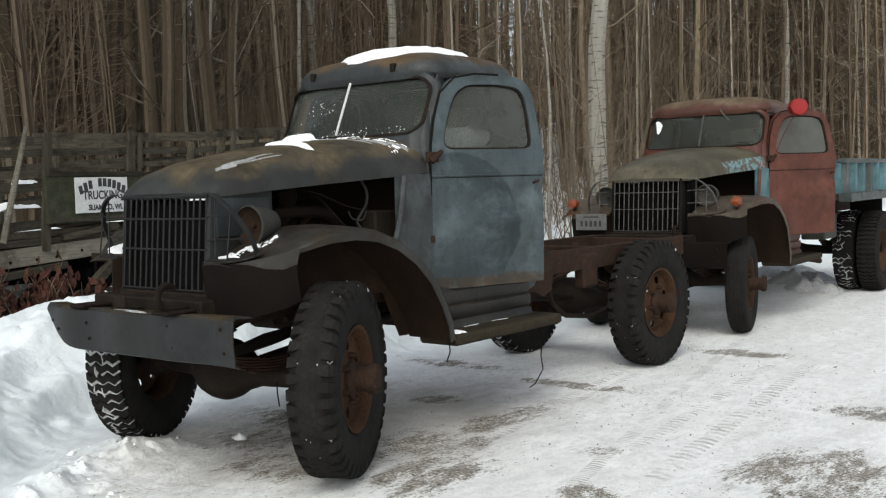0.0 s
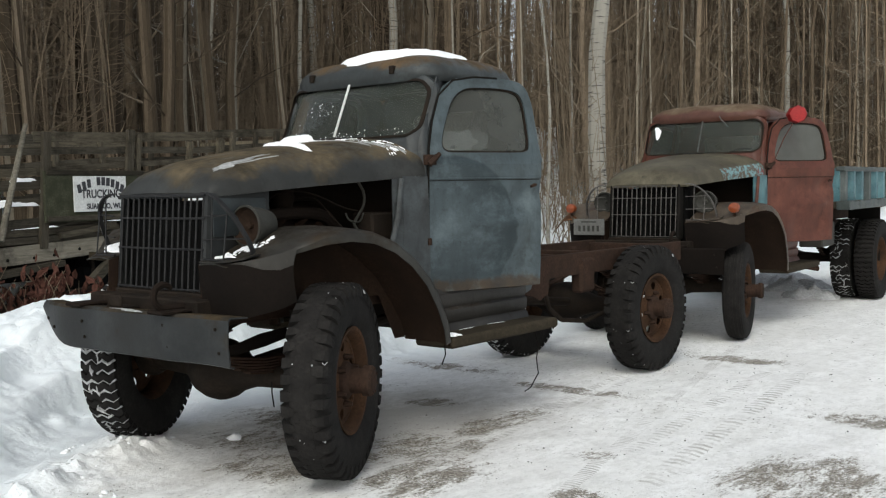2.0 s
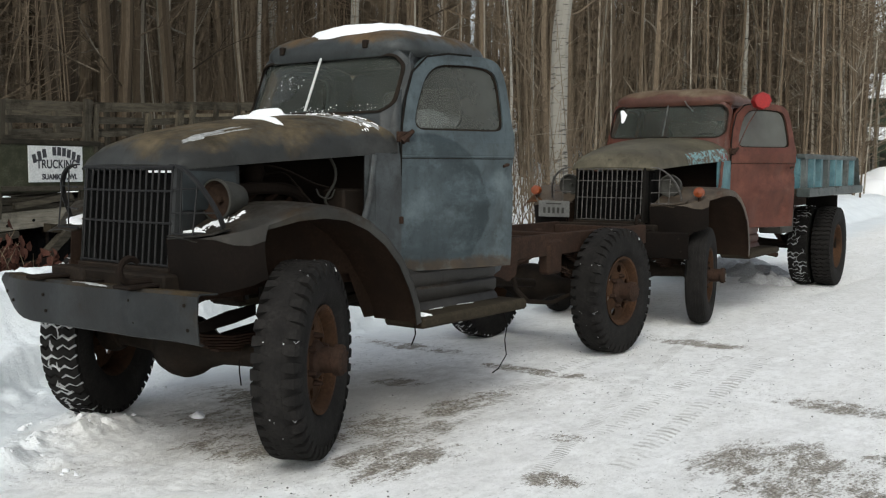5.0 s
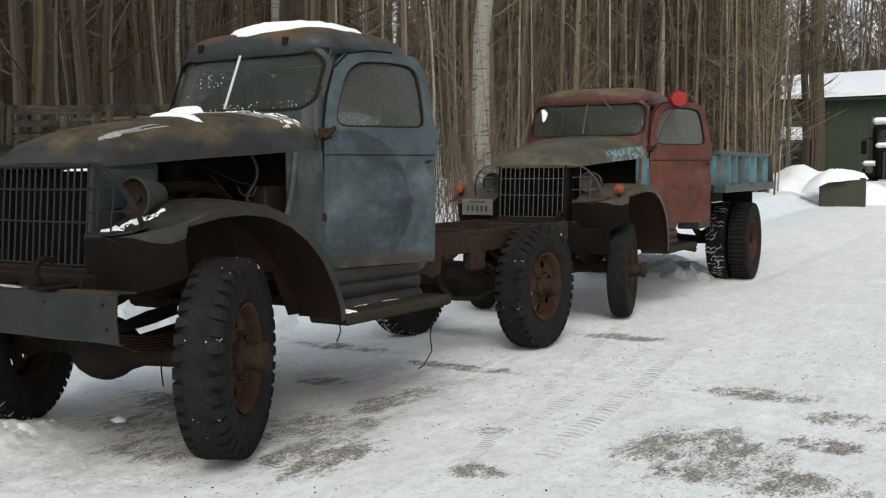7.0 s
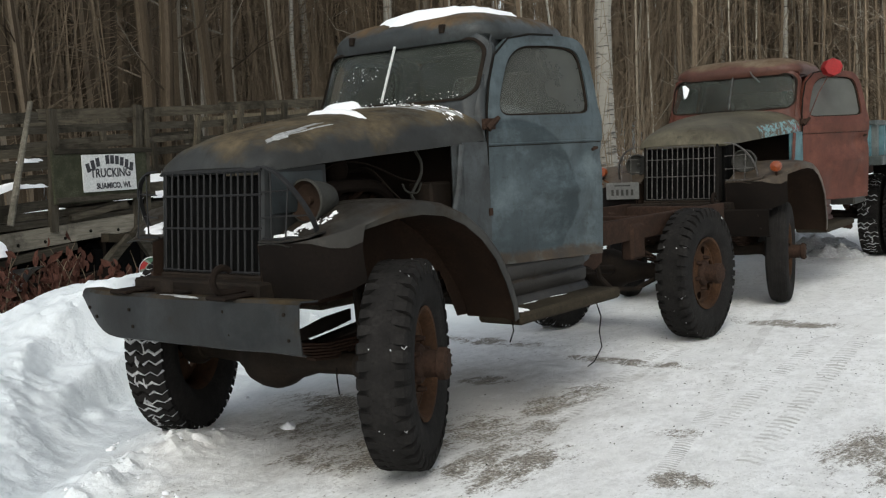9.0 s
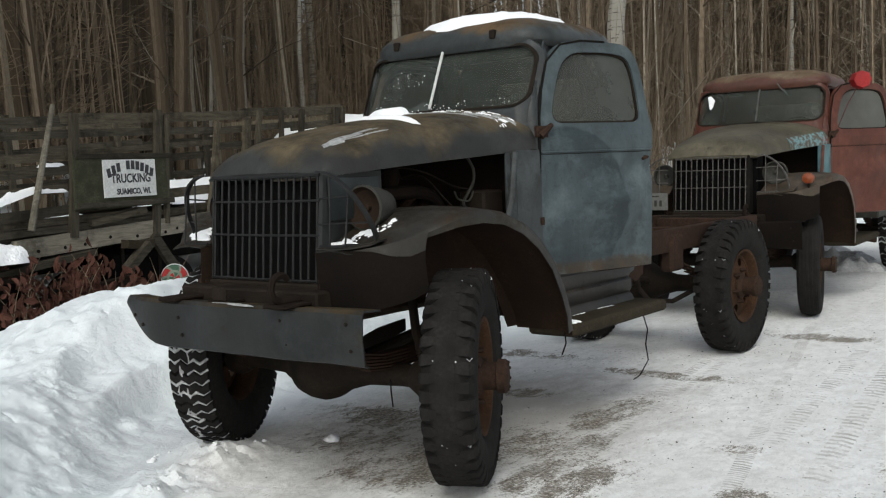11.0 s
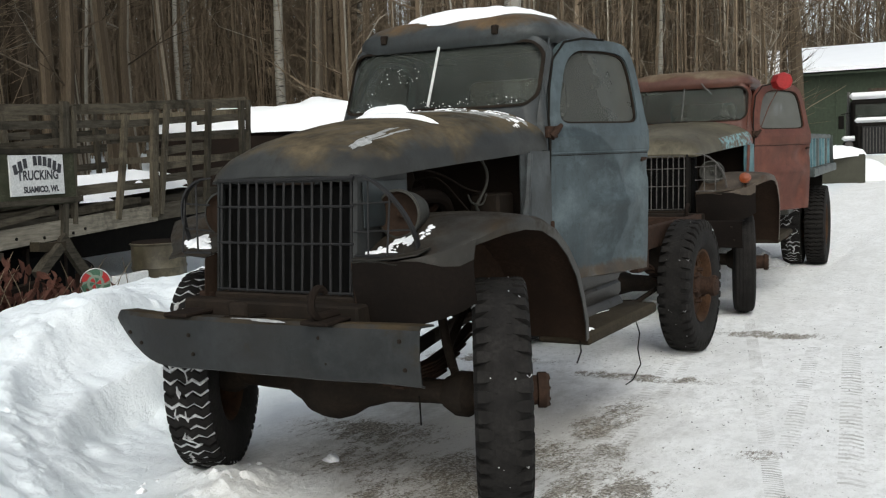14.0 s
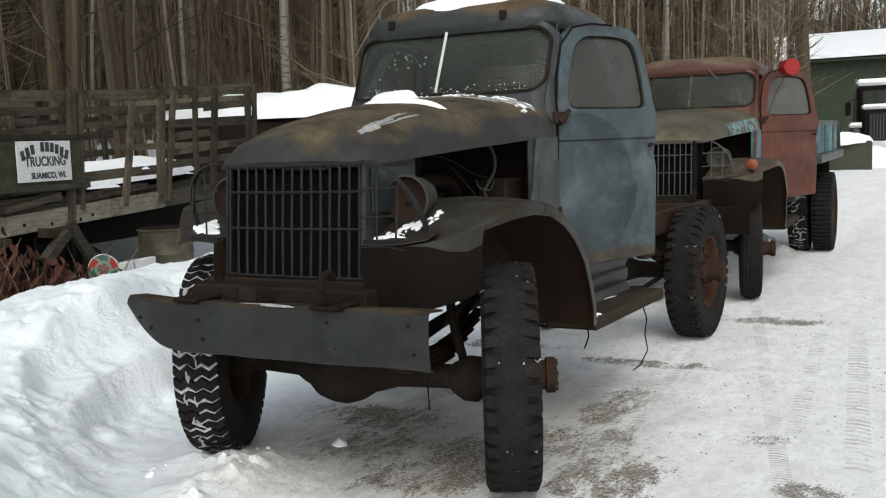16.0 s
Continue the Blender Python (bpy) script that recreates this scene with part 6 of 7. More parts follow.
def weeds(x, y, n, high, leaves, seed, material):
    """Dry stems with curled leaves."""
    rnd = random.Random(seed)
    w = thing("dead_weeds", "clump of dry weeds with curled rust-red leaves", "weeds", "dead weeds by the trailer", m=pose(x, y, ground_height(x, y) - 0.03))
    st, lf = Shape(), Shape()
    for _ in range(n):
        a, h = rnd.uniform(0, 6.28), high * rnd.uniform(0.5, 1.0)
        bx, by, lx, ly = rnd.uniform(-.35, .35), rnd.uniform(-.2, .2), 0.3 * math.cos(a), 0.2 * math.sin(a)
        pts = [(bx + lx * q * q, by + ly * q * q, h * q) for q in (0, 0.35, 0.7, 1)]
        st.tube(pts, [0.006, 0.005, 0.004, 0.002], 4)
        for _ in range(leaves):
            q = rnd.uniform(0.3, 1)
            c = Vector((bx + lx * q * q, by + ly * q * q, h * q)) + Vector((rnd.gauss(0, .05), rnd.gauss(0, .05), rnd.gauss(0, .03)))
            m = Matrix.Translation(c) @ Euler((rnd.uniform(0, 6), rnd.uniform(0, 6), rnd.uniform(0, 6))).to_matrix().to_4x4()
            k = rnd.uniform(0.028, 0.070)
            lf.put([(-k, 0, 0), (-k * .3, k * .5, k * .25), (k * .4, k * .4, k * .2), (k, 0, -k * .2), (k * .4, -k * .4, k * .2), (-k * .3, -k * .5, k * .25)], [(0, 1, 2, 3), (0, 3, 4, 5)], m)
    part("stems", st, TWIG, w)["kind"] = "stuff"
    if leaves:
        part("leaves", lf, material, w, "curled rust-red leaves")["kind"] = "stuff"


weeds(-4.30, 1.30, 22, 0.75, 14, 51, LEAF)
weeds(-4.15, 1.65, 14, 0.55, 12, 52, LEAF)
weeds(-4.45, 0.85, 16, 0.75, 10, 53, LEAF)
weeds(-4.5, 0.2, 10, 0.6, 3, 56, LEAF)
weeds(-4.3, 2.4, 12, 0.6, 0, 54, TWIG)


# ---- woods ----
def branch(s, rnd, p, d, length, r, depth, seg=5):
    pts, q, v = [p], p, d
    for _ in range(4):
        v = (v + Vector((rnd.gauss(0, .16), rnd.gauss(0, .16), rnd.gauss(0.04, .10)))).normalized()
        q = q + v * length / 4
        pts.append(q)
    s.tube(pts, [r * (1 - 0.2 * i) for i in range(5)], seg if depth else 3)
    if depth:
        for k in range(rnd.randint(5, 8)):
            i = rnd.randint(1, 4)
            a = (v + Vector((rnd.gauss(0, .7), rnd.gauss(0, .7), rnd.gauss(0.1, .4)))).normalized()
            branch(s, rnd, pts[i], a, length * rnd.uniform(0.35, 0.6), r * (1 - 0.2 * i) * 0.55 + 0.002, depth - 1, 4)


def tree_meshes(seed, high, r, low, bark, lean=0.0, twigs=16):
    """Trunk and limbs of a bare tree; low: height of its lowest limb."""
    rnd = random.Random(seed)
    tr, lb = Shape(), Shape()
    pts = [Vector((lean * z + 0.16 * math.sin(z * 0.5 + seed) * min(z / 3, 1), 0.14 * math.sin(z * 0.4 + 2 * seed) * min(z / 3, 1), z - 0.15)) for z in (high * q for q in (0, 0.01, 0.03, 0.08, 0.15, 0.25, 0.4, 0.55, 0.7, 0.85, 1))]
    rad = [r * q for q in (1.45, 1.2, 1.06, 1.0, 0.95, 0.88, 0.76, 0.62, 0.45, 0.27, 0.08)]
    tr.tube(pts, rad, 10)
    for k in range(twigs):
        z = lerp(low, high * 0.97, (k / twigs) ** 0.8)
        i = max(j for j in range(len(pts)) if pts[j].z <= z or j == 0)
        q = (z - pts[i].z) / max(pts[min(i + 1, 10)].z - pts[i].z, 0.01)
        p = pts[i].lerp(pts[min(i + 1, 10)], min(q, 1))
        a = rnd.uniform(0, 6.28)
        branch(lb, rnd, p, Vector((math.cos(a), math.sin(a), rnd.uniform(0.2, 1.0))).normalized(), rnd.uniform(0.07, 0.15) * high * (1.1 - 0.6 * z / high), max(0.006, 0.16 * r * (1 - z / high) + 0.004), 1)
    return tr.mesh("trunk", bark), lb.mesh("limb_work", DARK_BARK if bark is DARK_BARK else TWIG, False)


def plant(meshes, x, y, turn, scale, label):
    t = thing("birch_tree" if "birch" in label else "bare_tree", label, "tree", "bare trees of the woods", m=pose(x, y, ground_height(x, y) - 0.05, 0, 0, turn))
    t.scale = (scale, scale, scale)
    sub("trunk", meshes[0], t)
    sub("limb_work", meshes[1], t)
    return t


BIG = [tree_meshes(61 + k, 15 + k, 0.135 + 0.02 * k, 2.6 + 0.5 * k, DARK_BARK, 0.01 * (k - 1), 26) for k in range(3)]
MID = [tree_meshes(71 + k, 12 + k, 0.038 + 0.010 * k, 0.9 + 0.3 * k, BARK, 0.018 * (k - 2), 30) for k in range(6)]
BIRCHES = [tree_meshes(81 + k, 12 + k, 0.065 + 0.012 * k, 2.6 + 0.6 * k, BIRCH, 0.025 * (k - 1)) for k in range(4)]
GRAND = tree_meshes(91, 15, 0.165, 3.9, BIRCH, 0.055, 14)
plant(GRAND, -4.49, 11.45, 40, 1.0, "tall white birch with dark bark marks in the snow")
OAK = tree_meshes(96, 17, 0.34, 3.4, DARK_BARK, 0.01, 22)
plant(OAK, -12.3, 14.9, 10, 1.0, "massive dark-barked bare tree standing in snow")
plant(OAK, -4.35, 35.6, 60, 0.85, "massive dark-barked bare tree before the green building")
plant(OAK, -10.5, 15.2, 140, 0.7, "thick forked dark-barked bare tree in snow")
for k, (x, y, q) in enumerate(((-9.06, 4.95, 1.0), (-9.8, 5.65, 0.9), (-7.88, 4.92, 0.6), (-7.95, 5.3, 0.75), (-8.5, 6.5, 0.75), (-9.0, 7.5, 0.6), (-7.83, 3.1, 0.6))):
    plant(BIG[k % 3], x, y, 41 * k, q, "dark straight-stemmed bare tree standing in snow")
for k, (x, y) in enumerate(((-9.89, 5.28), (-9.9, 13.4), (-11.95, 7.91), (-4.40, 35.26), (-8.67, 3.39), (-12.72, 8.27), (-9.6, 6.9), (-4.6, 35.0), (-5.1, 33.6))):
    plant(BIG[k % 3], x, y, 67 * k, 0.85 + 0.1 * (k % 3), "thick grey-brown bare tree standing in snow")
for k, (x, y) in enumerate(((-10.53, 7.88), (-13.96, 11.6), (-9.43, 13.33), (-11.2, 17.04), (-13.55, 10.66), (-10.99, 10.44), (-16.96, 14.34), (-17.3, 10.8), (-4.63, 33.22), (-11.31, 8.56))):
    plant(MID[k % 6], x, y, 51 * k, 1.0, "slender grey-brown bare tree standing in snow")
for k, (x, y) in enumerate(((-5.95, 12.2), (-7.17, 14.98), (-8.16, 23.53), (-5.36, 22.54), (-6.15, 27.57), (-4.57, 29.11), (-7.46, 20.54), (-11.09, 17.13), (-19.5, 14.31), (-5.94, 24.7), (-5.91, 30.93), (-14.5, 9.2), (-12.4, 12.1), (-5.32, 35.17))):
    plant(BIRCHES[k % 4], x, y, 83 * k, 0.55 if k < 2 else 0.85, "thin white birch with peeling bark")


def in_woods(x, y):
    """Where the trees stand: beyond the bank, clear of the yard, the trailer and the covered vehicle."""
    if y > 64:
        return True
    if 26 < y < 47 and -13.8 + 0.42 * (40 - y) < x < -7.9 + 0.28 * (40 - y) - 0.6:
        return True
    if -12.5 < x < -4.5 and 5.0 < y < 13.0:
        return False
    return x < -6.6 - 0.02 * y and (y > 1.0 or x < -8) and x < -4.0 - 0.12 * max(y - 8, 0) and not (-8.5 < x and y < 8.5)


rnd = random.Random(17)
spots = []
while len(spots) < 250:
    a, r = radians(rnd.uniform(8, 78)), rnd.uniform(13, 44)
    x, y = 3.6 - r * math.sin(a), -3.8 + r * math.cos(a)
    if 30.8 < math.degrees(a) < 36.2 and r < 30 and rnd.random() < 0.8:
        continue
    if in_woods(x, y) and all((x - p) ** 2 + (y - q) ** 2 > 0.5 for p, q in spots):
        spots.append((x, y))
for k, (x, y) in enumerate(spots):
    meshes = (MID[k % 6] if k % 11 else BIG[k % 3]) if k % 9 else BIRCHES[k % 4]
    plant(meshes, x, y, rnd.uniform(0, 360), rnd.uniform(0.7, 1.1) , "slender grey-brown bare tree standing in snow" if k % 9 else "thin white birch with peeling bark")


def far_woods():
    """Slim trunks with forked crowns and fine side twigs, thinning out towards the sky."""
    rnd = random.Random(23)
    s = Shape()
    k = 0
    while k < 2600:
        a, r = radians(rnd.uniform(-8, 85)), 18 + 66 * rnd.random() ** 1.25
        x, y = 3.6 - r * math.sin(a), -3.8 + r * math.cos(a)
        if 30.8 < math.degrees(a) < 36.2 and r < 34 and rnd.random() < 0.9:
            continue
        if math.degrees(a) > 38 and r > 20 and rnd.random() < 0.5:
            k += 1
            continue
        if not in_woods(x, y) or (x > -16 and 46 < y < 64):
            continue
        k += 1
        w, h, z = rnd.choice((1, 1, 1.5, 2.6)) * rnd.uniform(0.022, 0.048), rnd.uniform(8, 16), ground_height(x, y) - 0.1
        dx, dy, bow = rnd.gauss(0, 0.55), rnd.gauss(0, 0.55), rnd.gauss(0, 0.12)
        at = lambda q: Vector((x + dx * q * q + bow * math.sin(5 * q), y + dy * q * q, z + h * q))
        s.tube([at(q) for q in (0, 0.2, 0.4, 0.65, 1)], [w, 0.9 * w, 0.75 * w, 0.5 * w, 0.12 * w], 5)
        for _ in range(13):
            q, b = rnd.uniform(0.05, 0.95), rnd.uniform(0, 6.28)
            p, n = at(q), rnd.uniform(0.6, 2.4) * (1.1 - 0.6 * q)
            m = p + Vector((math.cos(b), math.sin(b), rnd.uniform(0.2, 1.3))) * n * 0.5
            e = m + Vector((math.cos(b) + rnd.gauss(0, 0.4), math.sin(b) + rnd.gauss(0, 0.4), rnd.uniform(0.0, 1.4))) * n * 0.5
            g = max(w * 0.26, 0.007)
            s.tube([p, m, e], [g, 0.75 * g, 0.004], 3)
            f = m + Vector((rnd.gauss(0, 0.5), rnd.gauss(0, 0.5), rnd.uniform(0.1, 0.8))) * n * 0.6
            s.tube([m, f], [0.6 * g, 0.004], 3)
    # tall trees behind the yard's buildings
    for _ in range(260):
        a, r = radians(rnd.uniform(-10, 17)), rnd.uniform(70, 90)
        x, y = 3.6 - r * math.sin(a), -3.8 + r * math.cos(a)
        w, h, z = rnd.uniform(0.05, 0.16), rnd.uniform(12, 19), ground_height(x, y) - 0.1
        s.tube([(x, y, z), (x + rnd.gauss(0, 0.3), y, z + 0.5 * h), (x + rnd.gauss(0, 1), y, z + h)], [w, 0.6 * w, 0.1 * w], 5)
        for _ in range(20):
            p, b = Vector((x, y, z + h * rnd.uniform(0.2, 0.97))), rnd.uniform(0, 6.28)
            m = p + Vector((math.cos(b), math.sin(b), rnd.uniform(0.4, 1.3))) * rnd.uniform(0.8, 2.4)
            s.tube([p, m], [0.035, 0.012], 3)
            for _ in range(2):
                s.tube([p.lerp(m, 0.6), m + Vector((rnd.gauss(0, 1), rnd.gauss(0, 1), rnd.uniform(0, 1.2)))], [0.02, 0.008], 3)
    # a thicket closing the view beside the yard
    for _ in range(420):
        a, r = radians(rnd.uniform(14.2, 25)), rnd.uniform(27, 46)
        x, y = 4.3 - r * math.sin(a), -3.6 + r * math.cos(a)
        if -12.5 < x < -6.5 and 44 < y < 50:
            continue
        w, h, z = rnd.uniform(0.02, 0.06), rnd.uniform(8, 14), ground_height(x, y) - 0.1
        s.tube([(x, y, z), (x + rnd.gauss(0, 0.15), y, z + 0.5 * h), (x + rnd.gauss(0, 0.6), y, z + h)], [w, 0.7 * w, 0.1 * w], 5)
        for _ in range(24):
            p, b = Vector((x, y, z + h * rnd.uniform(0.08, 0.95))), rnd.uniform(0, 6.28)
            n = rnd.uniform(0.5, 2.0)
            m = p + Vector((math.cos(b), math.sin(b), rnd.uniform(0.1, 1.0))) * n * 0.5
            s.tube([p, m, m + Vector((rnd.gauss(0, 0.5), rnd.gauss(0, 0.5), rnd.uniform(0, 0.9))) * n * 0.5], [0.011, 0.009, 0.005], 3)
            s.tube([m, m + Vector((rnd.gauss(0, 0.6), rnd.gauss(0, 0.6), rnd.uniform(-0.1, 0.7))) * n * 0.5], [0.007, 0.004], 3)
    return s


thing("far_woods", "dense grey-brown bare trees further back", "woods", kind="stuff", shape=far_woods(), material=HAZED_BARK)


def brush():
    rnd = random.Random(29)
    s, k = Shape(), 0
    while k < 7500:
        a, r = radians(rnd.uniform(5, 80)), rnd.uniform(11, 34)
        x, y = 3.6 - r * math.sin(a), -3.8 + r * math.cos(a)
        if not (in_woods(x, y) or (x < -2.5 - 0.1 * y and y > 9)) or (x > -11.5 and 6 < y < 13.5 and x < -5.2) or (x > -9 and y < 9):
            continue
        if (-9 < x and y < 18 or 30.8 < math.degrees(a) < 36.2) and rnd.random() < 0.6:
            k += 1
            continue
        k += 1
        h, z = rnd.choice((1, 1, 2)) * rnd.uniform(0.6, 3.0), ground_height(x, y) - 0.05
        p = Vector((x, y, z))
        d = Vector((rnd.gauss(0, .25), rnd.gauss(0, .25), 1)).normalized()
        m = p + d * h * 0.5
        e = p + d * h + Vector((rnd.gauss(0, .2), rnd.gauss(0, .2), 0))
        s.tube([p, m, e], [rnd.uniform(0.006, 0.016), 0.007, 0.002], 3)
        for _ in range(4):
            q = p.lerp(e, rnd.uniform(0.25, 0.95))
            s.tube([q, q + Vector((rnd.gauss(0, .3), rnd.gauss(0, .3), rnd.uniform(0.05, .5)))], [0.005, 0.002], 3)
    k = 0
    while k < 3700:
        a, r = radians(rnd.uniform(6, 82)), rnd.uniform(13, 34)
        x, y = 3.6 - r * math.sin(a), -3.8 + r * math.cos(a)
        if not in_woods(x, y) or (30.8 < math.degrees(a) < 36.2 and rnd.random() < 0.7):
            continue
        k += 1
        h, z, lx, ly = rnd.uniform(3.5, 9), ground_height(x, y) - 0.05, rnd.gauss(0, 0.5), rnd.gauss(0, 0.5)
        at = lambda q: Vector((x + lx * q * q, y + ly * q * q, z + h * q))
        w = rnd.uniform(0.007, 0.016)
        s.tube([at(0), at(0.5), at(1)], [w, 0.7 * w, 0.003], 3)
        for _ in range(18):
            p, b = at(rnd.uniform(0.12, 0.95)), rnd.uniform(0, 6.28)
            s.tube([p, p + Vector((math.cos(b), math.sin(b), rnd.uniform(-0.1, 0.9))) * rnd.uniform(0.3, 1.1)], [0.0055, 0.0025], 3)
    return s


thing("brushwood", "thin brown saplings and brush standing in snow", "brush", kind="stuff", shape=brush(), material=TWIG)


def backdrop():
    """A bank of distant trees with an uneven skyline, far behind everything."""
    s, n = Shape(), 420
    low, high = [], []
    for i in range(n + 1):
        a = radians(lerp(-12, 110, i / n))
        x, y = 3.6 - 95 * math.sin(a), -3.8 + 95 * math.cos(a)
        low.append((x, y, -2))
        high.append((x, y, lerp(lerp(10.0, 16.5, step(radians(9), radians(16), a)) - 6.0 * step(radians(18), radians(34), a), 7.0, step(radians(40), radians(55), a)) + 2.2 * fbm(9.0 * a, 0, 1.0, 3) + 2.0 * fbm(60.0 * a, 5, 1.0, 3)))
    return s.loft([low, high])


def backdrop_material():
    m, n, l, p = nodes("distant_trees")
    f = noise_tex(n, l, 1.1, 6, (1, 1, 0.06), 0.7)
    # Pale tones: distance haze mixed into the trunk colours.
    l.new(ramp(n, l, f, [(0.3, (0.075, 0.063, 0.052)), (0.52, (0.15, 0.130, 0.108)), (0.72, (0.30, 0.27, 0.235))]), p.inputs["Base Color"])
    p.inputs["Roughness"].default_value = 1.0
    return m


thing("backdrop", "hazy brown wall of distant bare trees", "backdrop", kind="structure", shape=backdrop(), material=backdrop_material())

# ---- yard beyond the trucks ----
GZ = lambda x, y: ground_height(x, y)
hall = thing("green_building", "long dark green building with thick snow on its roof", "building", m=pose(-7.5, 50, 0.6))
part("wall", Shape().box(-3.2, 24, 0, 0.3, 0, 4.35).box(-3.2, -2.9, 0.3, 12, 0, 4.35).box(23.7, 24, 0.3, 12, 0, 4.35).box(-2.9, 23.7, 11.7, 12, 0, 4.35), GREEN, hall)
for k in range(-3, 24):
    part("siding_batten", Shape().box(0.5 + k, 0.55 + k, -0.03, -0.004, 0, 4.3), GREEN, hall)
part("roof", Shape().loft([[(-3.8, -0.6, 4.25), (24.6, -0.6, 4.25)], [(-3.8, 6, 5.75), (24.6, 6, 5.75)], [(-3.8, 12.6, 4.25), (24.6, 12.6, 4.25)]]), GREEN, hall, solid=0.1)
part("roof_snow", Shape().loft([[(-3.85, -0.7, 4.32), (24.65, -0.7, 4.32)], [(-3.85, -0.7, 4.52), (24.65, -0.7, 4.52)], [(-3.85, 6, 6.1), (24.65, 6, 6.1)], [(-3.85, 12.7, 4.5), (24.65, 12.7, 4.5)]]), SNOW, hall, "thick snow blanket", solid=0.05)
part("door", Shape().box(4, 7.5, -0.06, -0.01, 0, 3.4), OLIVE_DARK, hall)
shed = thing("open_shed", "low dark shed with snowy roof and open bays", "shed", m=pose(-9.6, 46.5, 0.6))
shed.scale = (0.42, 0.35, 0.66)
for x in (0, 2.0, 4.0, 5.9):
    part("post", Shape().box(x, x + 0.2, 0, 0.2, 0, 3.3), GREEN, shed)
part("header", Shape().box(0, 6.1, -0.02, 0.22, 2.4, 3.3), GREEN, shed)
part("low_wall", Shape().box(0, 6.1, 0.02, 0.18, 0, 0.9), GREEN, shed)
part("back_wall", Shape().box(0, 6.1, 5, 5.2, 0, 3.3), CONCRETE, shed)
part("roof", Shape().loft([[(-0.3, -0.5, 3.3), (6.4, -0.5, 3.3)], [(-0.3, 5.4, 4.1), (6.4, 5.4, 4.1)]]), GREEN, shed, solid=0.1)
part("roof_snow", Shape().loft([[(-0.3, -0.55, 3.33), (6.4, -0.55, 3.33)], [(-0.3, -0.5, 3.55), (6.4, -0.5, 3.55)], [(-0.3, 5.4, 4.35), (6.4, 5.4, 4.35)]]), SNOW, shed, "thick snow blanket", solid=0.05)

rig = thing("semi_truck", "black and white road tractor under a cap of snow", "truck", m=pose(-1.55, 35.6, GZ(-1.55, 35.6) - 0.25))
part("cab", Shape().box(-1.15, 1.15, 1.9, 4.0, 0.9, 2.85, b=0.12), BLACK, rig, "black cab")
part("windscreen", Shape().box(-0.95, 0.95, 1.87, 1.895, 1.95, 2.65, b=0.02), GLASS, rig)
part("bonnet", Shape().box(-0.75, 0.75, 0.1, 1.9, 0.8, 1.95, b=0.12), BLACK, rig)
part("radiator_grille", Shape().box(-0.5, 0.5, 0.04, 0.1, 0.8, 1.8, b=0.02), BAR, rig)
for k in range(9):
    part("grille_bar", Shape().box(-0.44 + 0.105 * k, -0.41 + 0.105 * k, 0.02, 0.05, 0.85, 1.75), PALE_BAR, rig)
part("bumper", Shape().box(-1.2, 1.2, -0.1, 0.12, 0.3, 0.75, b=0.04), WHITE, rig, "white steel bumper")
for s in (-1, 1):
    part("front_fender", Shape().box(s * 0.95 - 0.25, s * 0.95 + 0.25, 0.2, 1.5, 0.8, 1.3, b=0.12), BLACK, rig)
    part("headlamp", Shape().lathe([(0, 0.06), (0.12, 0.05), (0.14, 0), (0.14, -0.1)], 16, pose(s * 0.95, 0.17, 1.15, 0, 0, -90)), PALE_BAR, rig)
    part("wheel", Shape().lathe([(0.25, -0.13), (0.45, -0.14), (0.5, -0.1), (0.5, 0.1), (0.45, 0.14), (0.25, 0.13)], 24, pose(s * 0.95, 0.9, 0.5), close=True), RUBBER, rig)
    part("exhaust_stack", Shape().tube([(s * 1.28, 2.6, 0.9), (s * 1.28, 2.6, 2.4)], 0.11, 12).tube([(s * 1.28, 2.6, 2.4), (s * 1.28, 2.6, 3.15)], 0.06, 10), PLATE, rig, "dull chrome exhaust stack")
    part("mirror", Shape().box(s * 1.45 - 0.1, s * 1.45 + 0.1, 1.85, 1.92, 1.75, 2.25, b=0.02).tube([(s * 1.15, 2.0, 2.35), (s * 1.45, 1.9, 2.3)], 0.02, 6), BLACK, rig)
    part("fender_snow", Shape().box(s * 0.95 - 0.27, s * 0.95 + 0.27, 0.2, 1.5, 1.29, 1.48, b=0.09), SNOW, rig, "cap of snow")
part("roof_snow", Shape().box(-1.17, 1.17, 1.85, 4.0, 2.84, 3.1, b=0.1), SNOW, rig, "cap of snow")
part("bonnet_snow", Shape().box(-0.77, 0.77, 0.12, 1.8, 1.93, 2.12, b=0.09), SNOW, rig, "cap of snow")

for label, x, y, w, d, h, top in (("mossy concrete block half buried in snow", -1.20, 24.6, 1.15, 0.6, 0.85, 0.26), ("dark low block half buried in snow", -3.4, 24.2, 0.75, 0.5, 0.45, 0.10)):
    b = thing("concrete_block", label, "block", "blocks at the yard's edge", m=pose(x, y, GZ(x, y) - 0.1, 0, 0, 10))
    part("body", Shape().box(-w / 2, w / 2, 0, d, 0, h, b=0.03), CONCRETE, b)
    part("snow_cap", blob(-0.2 * w, 0.5 * d, 0.72 * w, 0.85 * d, lambda p, q: h - 0.04 - 0.5 * max(0.0, -p - 0.3 * w) - 0.3 * max(0.0, -q), top, 160 + len(label), 0, 0.12, 40, 7), SNOW, b, "thick cap of snow")
thing("snow_bank", "long ploughed heap of snow at the yard's edge", "snow", shape=blob(-4.3, 26.2, 3.3, 1.3, lambda x, y: GZ(x, y) - 0.05, 0.55, 71, 4, 0.10, 48, 9), material=SNOW)
